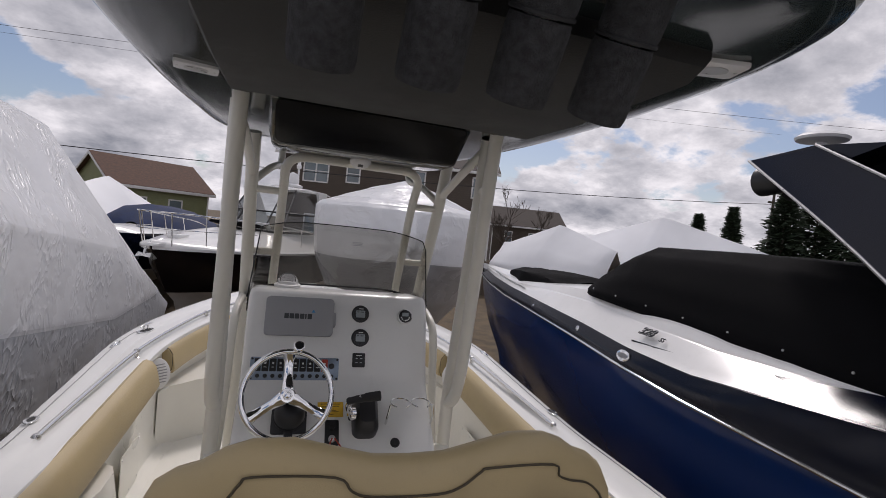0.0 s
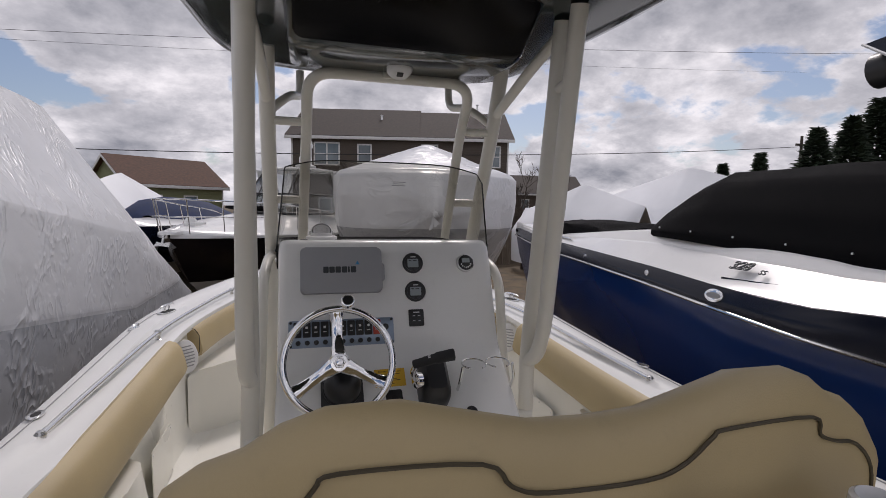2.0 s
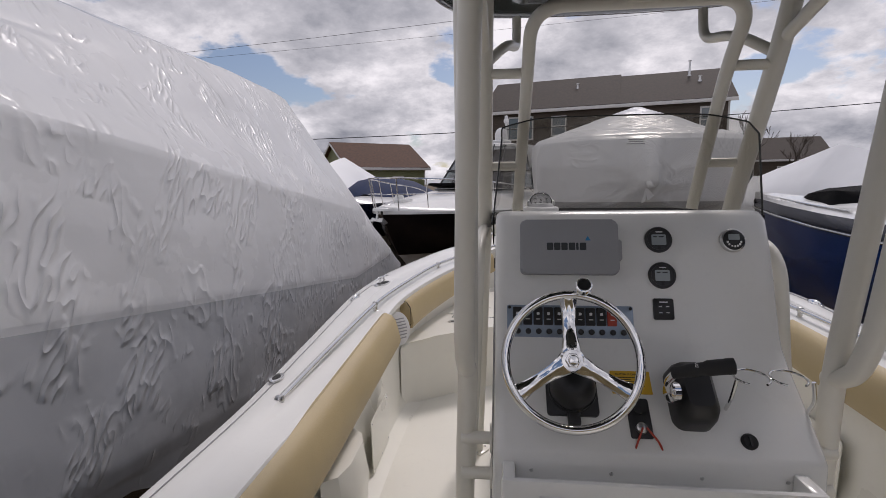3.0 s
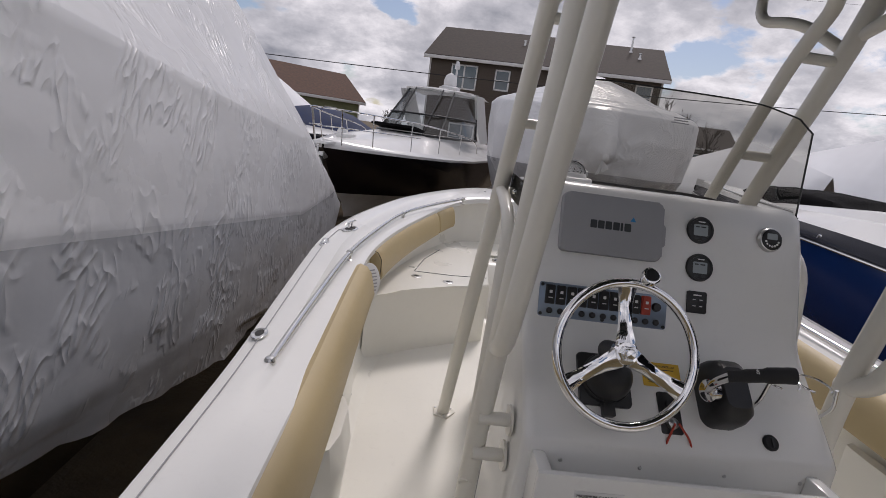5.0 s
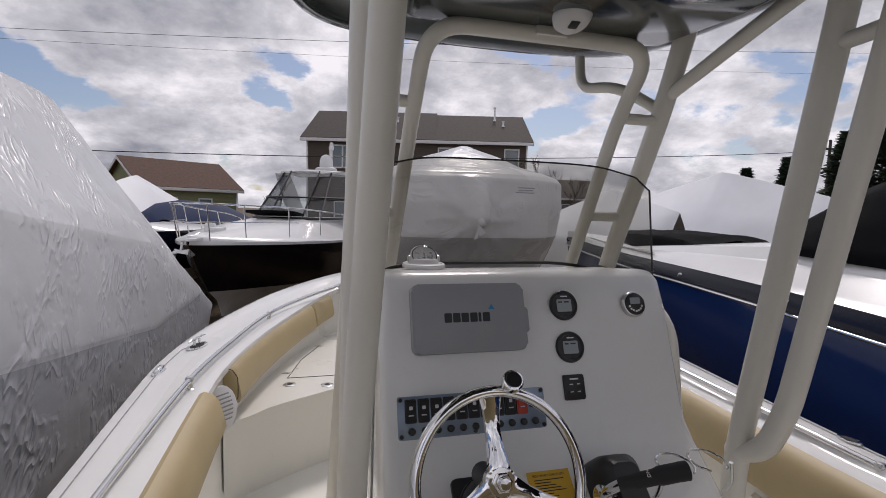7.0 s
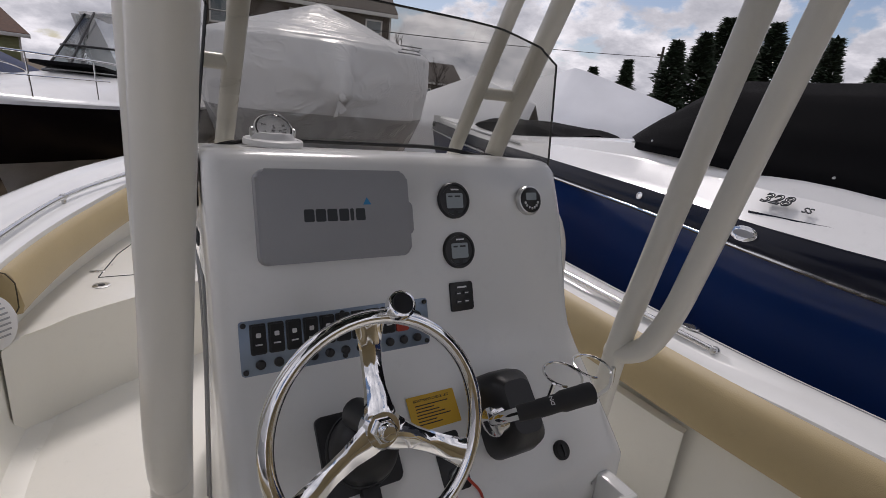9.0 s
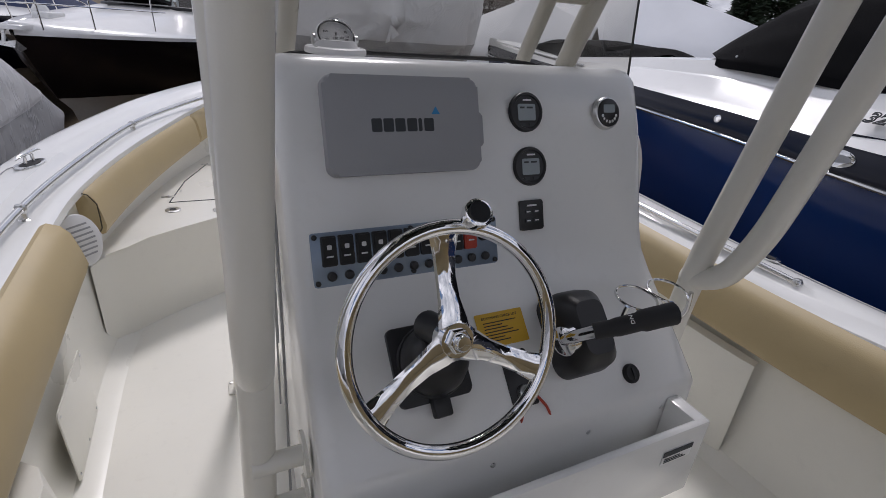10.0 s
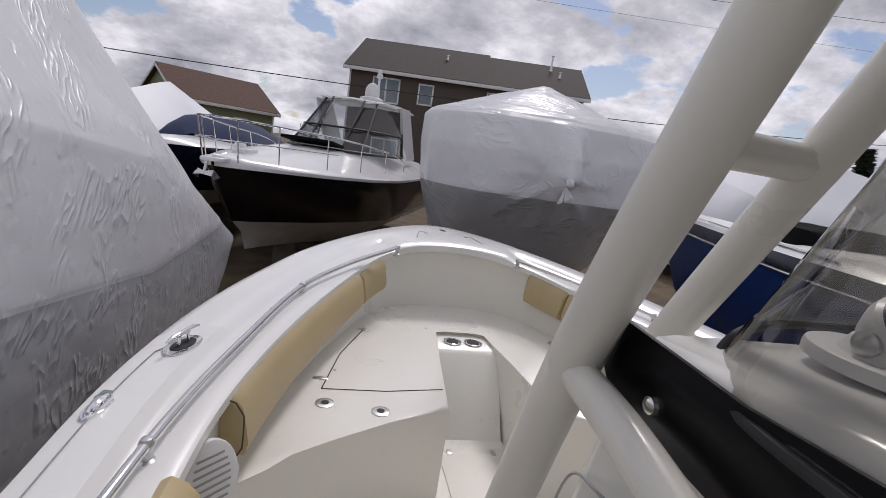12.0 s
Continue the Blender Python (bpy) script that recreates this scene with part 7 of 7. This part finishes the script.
# ---- houses ----
def house(name_label, corner, ang, width, depth, eave, rise, siding, roofmat, wins, step=None):
    """corner: near left foot of the front wall; local x along the front, y into the house."""
    h = thing("house", name_label, "house", "houses")
    M = pose(corner[0], corner[1], GROUND_Z - 0.1, 0, 0, ang)
    H = eave - GROUND_Z + 0.1
    bm = bmesh.new()
    loft(bm, [[M @ V(x, 0, 0), M @ V(x, depth, 0), M @ V(x, depth, H), M @ V(x, depth / 2, H + rise), M @ V(x, 0, H)] for x in (0, width)])
    part("wall", bm, siding, h, smooth=0)
    # siding courses on the front and the two ends
    bm = bmesh.new()
    z = 0.3
    while z < H - 0.02:
        loft(bm, [[M @ V(x, -0.002, z - 0.145), M @ V(x, -0.022, z - 0.005), M @ V(x, -0.002, z)] for x in (0.0, width)], closed=False, caps=False)
        z += 0.15
    part("siding", bm, siding, h, smooth=0)["kind"] = "stuff"
    for s, x in ((-1, 0.0), (1, width)):
        bm = bmesh.new()
        z = 0.3
        while z < H + rise - 0.2:
            d0 = 0 if z < H else (z - H) / rise * depth / 2
            loft(bm, [[M @ V(x, y, z - 0.145), M @ V(x + s * 0.02, y, z - 0.005), M @ V(x, y, z)] for y in (d0, depth - d0)], closed=False, caps=False)
            z += 0.15
        part("siding", bm, siding, h, smooth=0)["kind"] = "stuff"
    ov = 0.35
    bm = bmesh.new()
    for sgn in (0, 1):
        ya, yb = (-ov, depth / 2) if sgn == 0 else (depth + ov, depth / 2)
        za, zb = H - ov * rise / (depth / 2), H + rise
        loft(bm, [[M @ V(x, ya, za), M @ V(x, yb, zb), M @ V(x, yb, zb + 0.14), M @ V(x, ya, za + 0.14)] for x in (-ov, width + ov)])
    part("roof", bm, roofmat, h, smooth=0)
    if step:
        bm = bmesh.new()
        a, c, up = step
        for sgn in (0, 1):
            ya, yb = (-ov, depth / 2) if sgn == 0 else (depth + ov, depth / 2)
            za, zb = H - ov * rise / (depth / 2) + 0.145, H + rise + 0.145
            loft(bm, [[M @ V(x, ya, za), M @ V(x, yb, zb + up), M @ V(x, yb, zb - 0.02), M @ V(x, ya, za - 0.02)] for x in (a, c)])
        part("roof_step", bm, roofmat, h, smooth=0)
    bm = bmesh.new()
    box(bm, (-ov, -ov - 0.06, H - ov * rise / (depth / 2) - 0.10), (width + ov, -ov + 0.02, H - ov * rise / (depth / 2) + 0.10), 0.01, M)
    part("gutter", bm, TRIMWHITE, h)
    for x, e in ((-0.02, 0), (width - 0.08, 0)):
        bm = bmesh.new()
        box(bm, (x, -0.05, 0), (x + 0.10, 0.05, H), 0, M)
        part("corner_board", bm, TRIMWHITE, h)
    for x in (-ov, width + ov):
        for y0, y1 in ((-ov, depth / 2), (depth + ov, depth / 2)):
            z0, z1 = H - ov * rise / (depth / 2), H + rise
            bm = bmesh.new()
            loft(bm, [[M @ V(x + q, y, z) for y, z in ((y0, z0 - 0.1), (y1, z1 - 0.1), (y1, z1 + 0.1), (y0, z0 + 0.1))] for q in (-0.02, 0.02)])
            part("rake_board", bm, TRIMWHITE, h, smooth=0)
    for x, z, w, hh in wins:
        bm = bmesh.new()
        for lo, hi in (((x - w / 2, z - hh / 2), (x - w / 2 + 0.09, z + hh / 2)), ((x + w / 2 - 0.09, z - hh / 2), (x + w / 2, z + hh / 2)), ((x - w / 2, z - hh / 2), (x + w / 2, z - hh / 2 + 0.09)), ((x - w / 2, z + hh / 2 - 0.09), (x + w / 2, z + hh / 2)), ((x - w / 2, z - 0.025), (x + w / 2, z + 0.025))) + ((((x - 0.05, z - hh / 2), (x + 0.05, z + hh / 2)),) if w > 1.3 else ()):
            box(bm, (lo[0], -0.07, lo[1]), (hi[0], -0.01, hi[1]), 0, M)
        wn = part("window", bm, TRIMWHITE, h, "white double-hung window")
        bm = bmesh.new()
        box(bm, (x - w / 2 + 0.05, -0.045, z - hh / 2 + 0.05), (x + w / 2 - 0.05, -0.03, z + hh / 2 - 0.05), 0, M)
        part("pane", bm, PANE, wn)
    return h, M, H


ux, uy = 13.75, -3.53
ang_h = math.degrees(math.atan2(uy, ux))
hw = math.hypot(ux, uy)
h1, M1, H1 = house("brown-sided two-storey house with brown shingle roof", (-1.144, 31.75), ang_h, hw, 9.0, 6.04, 2.30, SIDING, SHINGLE,
                   [(2.3, 6.10, 1.7, 1.5), (4.75, 6.15, 0.95, 1.25), (9.0, 6.10, 1.15, 1.45), (13.2, 6.10, 1.0, 1.45), (2.6, 2.4, 1.7, 1.7), (9.6, 2.4, 1.2, 1.6), (12.8, 2.4, 1.2, 1.6)], step=(-0.35, 8.3, 0.12))
for x, y, hgt in ((5.6, 2.6, 0.45), (12.4, 3.6, 1.0), (12.9, 2.5, 0.4)):
    bm = bmesh.new()
    z0 = H1 + 2.30 * y / 4.5
    cyl(bm, [(0.16, 0.05), (0.07, 0.22), (0.06, hgt), (0.11, hgt + 0.01), (0.11, hgt + 0.06)], M1 @ pose(x, y, z0), 12)
    part("roof_vent", bm, STEEL_DULL, h1)
h2, M2, H2 = house("green-sided house with reddish brown shingle roof", (-11.3, 34.0), 38, 6.4, 6.4, 2.75, 1.85, GREENSIDING, SHINGLE_RED, [(1.6, 2.6, 1.0, 1.3), (4.0, 2.6, 1.0, 1.3)])
h3, M3, H3 = house("far dark grey house with gable roof", (23.0, 52.0), -12, 9.0, 8.0, 3.4, 2.2, SIDING, SHINGLE, [(2, 3.2, 1.0, 1.4), (5, 3.2, 1.0, 1.4), (7.2, 3.2, 1.0, 1.4)])


# ---- fence ----
def fence():
    f = thing("fence", "weathered brown board fence at the yard's edge", "fence")
    me = None
    for k in range(60):
        x = 2.5 + k * 0.16
        y = 15.6 + 0.09 * k
        if me is None:
            bm = bmesh.new()
            slab(bm, [(-0.07, 0), (0.07, 0), (0.07, 1.62), (0.04, 1.68), (-0.04, 1.68), (-0.07, 1.62)], 0.02, pose(0, 0, 0, 90))
            ob = part("slat", bm, WOODFENCE, f, smooth=0)
            me = ob.data
        else:
            ob = new("slat", me)
            ob.parent = f
        ob.matrix_local = pose(x, y, GROUND_Z - 0.03 + 0.01 * math.sin(k * 2.3), 0, 0, 29 + math.sin(k * 5.1))
    for k in range(6):
        bm = bmesh.new()
        x, y = 2.5 + k * 1.9, 15.72 + 1.07 * k
        box(bm, (x - 0.05, y - 0.05, GROUND_Z - 0.05), (x + 0.05, y + 0.05, 0.55), 0.01)
        part("post", bm, WOODFENCE, f)


fence()


# ---- trees ----
def bare_tree(x, y, height, seed):
    rnd = random.Random(seed)
    t = thing("tree", "bare leafless deciduous tree", "tree", "bare trees")
    trunk, crown = bmesh.new(), bmesh.new()
    base = V(x, y, GROUND_Z - 0.05)

    def grow(p, d, length, r, depth):
        pts, rs = [p], [r]
        for k in range(3):
            d = (d + V(rnd.uniform(-.2, .2), rnd.uniform(-.2, .2), rnd.uniform(-0.02, .16))).normalized()
            pts.append(pts[-1] + d * length / 3)
            rs.append(max(0.012, r * (1 - 0.09 * (k + 1))))
        tube(trunk if depth < 2 else crown, pts, rs, 6 if depth < 2 else 4)
        if depth < 5:
            for _ in range(3 if depth < 4 else 4):
                q = pts[rnd.choice((1, 2, 3, 3))]
                nd = (d + V(rnd.uniform(-1, 1), rnd.uniform(-1, 1), rnd.uniform(-.15, .6)) * 0.85).normalized()
                grow(q, nd, length * rnd.uniform(.55, .8), max(0.013, rs[-1] * 0.60), depth + 1)

    grow(base, V(0, 0, 1), height * 0.34, height * 0.021, 0)
    part("trunk", trunk, BARK, t)
    part("crown", crown, BARK, t, "thin bare branches")


bare_tree(21.5, 44.0, 8.2, 3)
bare_tree(26.5, 47.0, 7.2, 8)
bare_tree(24.0, 50.0, 6.8, 12)
bare_tree(-4.5, 42.0, 4.6, 21)


def conifer(x, y, height, width, seed):
    rnd = random.Random(seed)
    t = thing("tree", "dark green conifer with uneven crown", "tree", "conifers")
    bm = bmesh.new()
    tube(bm, [V(x, y, GROUND_Z - 0.05), V(x, y, GROUND_Z + height * 0.97)], [height * 0.02, 0.02], 7)
    part("trunk", bm, BARK, t)
    verts, faces = [], []
    n = 2600
    for k in range(n):
        f = rnd.random() ** 0.75
        z = GROUND_Z + height * (0.05 + 0.95 * f)
        a = rnd.uniform(0, 2 * math.pi)
        lump = 0.72 + 0.5 * noise.noise(V(math.cos(a) * 1.3 + seed, math.sin(a) * 1.3, z * 0.9))
        rad = 1.6 * width * (1 - f) ** 0.9 * lump * rnd.uniform(0.35, 1.05) + 0.05
        p = V(x + rad * math.cos(a), y + rad * math.sin(a), z - rad * 0.12)
        s = height * 0.030 * rnd.uniform(0.6, 1.5)
        out = V(math.cos(a), math.sin(a), rnd.uniform(-0.25, 0.55)).normalized()
        side = out.cross(V(0, 0, 1)).normalized() * s * 0.5
        up = V(rnd.uniform(-.4, .4), rnd.uniform(-.4, .4), 1).normalized() * s * 0.35
        i = len(verts)
        verts += [p - side, p + out * s * 1.5, p + side, p + up]
        faces += [(i, i + 1, i + 2), (i, i + 3, i + 1), (i + 2, i + 1, i + 3)]
    me = bpy.data.meshes.new("crown")
    me.from_pydata([tuple(v) for v in verts], [], faces)
    me.materials.append(NEEDLES)
    ob = new("crown", me)
    ob.parent = t


for k, (x, y, hgt, w) in enumerate(((29.0, 24.0, 6.6, 1.0), (33.2, 23.5, 8.4, 2.0), (35.4, 22.8, 9.2, 2.3), (37.8, 22.8, 10.6, 2.5), (40.2, 22.5, 9.6, 2.4), (43.0, 22.0, 11.0, 2.6), (47.0, 22.0, 9.8, 2.6), (35.0, 25.0, 6.2, 1.6), (51.0, 21.0, 11.0, 2.2), (56.0, 19.0, 10.0, 2.2), (32.0, 30.0, 6.5, 1.3), (45.0, 24.0, 9.0, 2.2))):
    conifer(x, y, hgt, w, 40 + k)


# ---- poles and overhead cables ----
def pole(x, y, hgt):
    p = thing("utility_pole", "wooden utility pole carrying cables", "pole", "utility poles")
    bm = bmesh.new()
    tube(bm, [V(x, y, GROUND_Z - 0.1), V(x, y, GROUND_Z + hgt)], [0.14, 0.09], 10)
    part("shaft", bm, POLEWOOD, p)
    bm = bmesh.new()
    box(bm, (x - 0.5, y - 0.06, GROUND_Z + hgt - 0.7), (x + 0.5, y + 0.06, GROUND_Z + hgt - 0.55), 0.01)
    part("cross_arm", bm, POLEWOOD, p)
    bm = bmesh.new()
    cyl(bm, [(0.22, 0), (0.22, 0.8), (0.1, 0.85)], pose(x + 0.3, y - 0.2, GROUND_Z + hgt - 2.0), 12)
    part("transformer", bm, STEEL_DULL, p)


pole(34.0, 25.2, 8.2)
pole(-34.0, 22.0, 8.5)
pole(40.0, 10.5, 10.5)


def cable(a, b, sag, r):
    c = thing("overhead_cable", "thin black overhead cable between poles", "cable", "overhead cables")
    bm = bmesh.new()
    a, b = V(*a), V(*b)
    tube(bm, [a + (b - a) * t - V(0, 0, sag * 4 * t * (1 - t)) for t in (k / 24 for k in range(25))], r, 5)
    part("strand", bm, WIRE, c)


cable((-34.0, 22.0, 3.75), (34.0, 25.2, 6.3), 1.0, 0.020)
cable((-34.0, 22.0, 7.2), (40.0, 10.5, 9.2), 0.8, 0.007)
cable((-34.0, 22.0, 7.0), (34.0, 25.2, 11.5), 0.4, 0.006)
cable((34.0, 25.2, 5.6), (58.0, 14.0, 5.0), 0.5, 0.015)
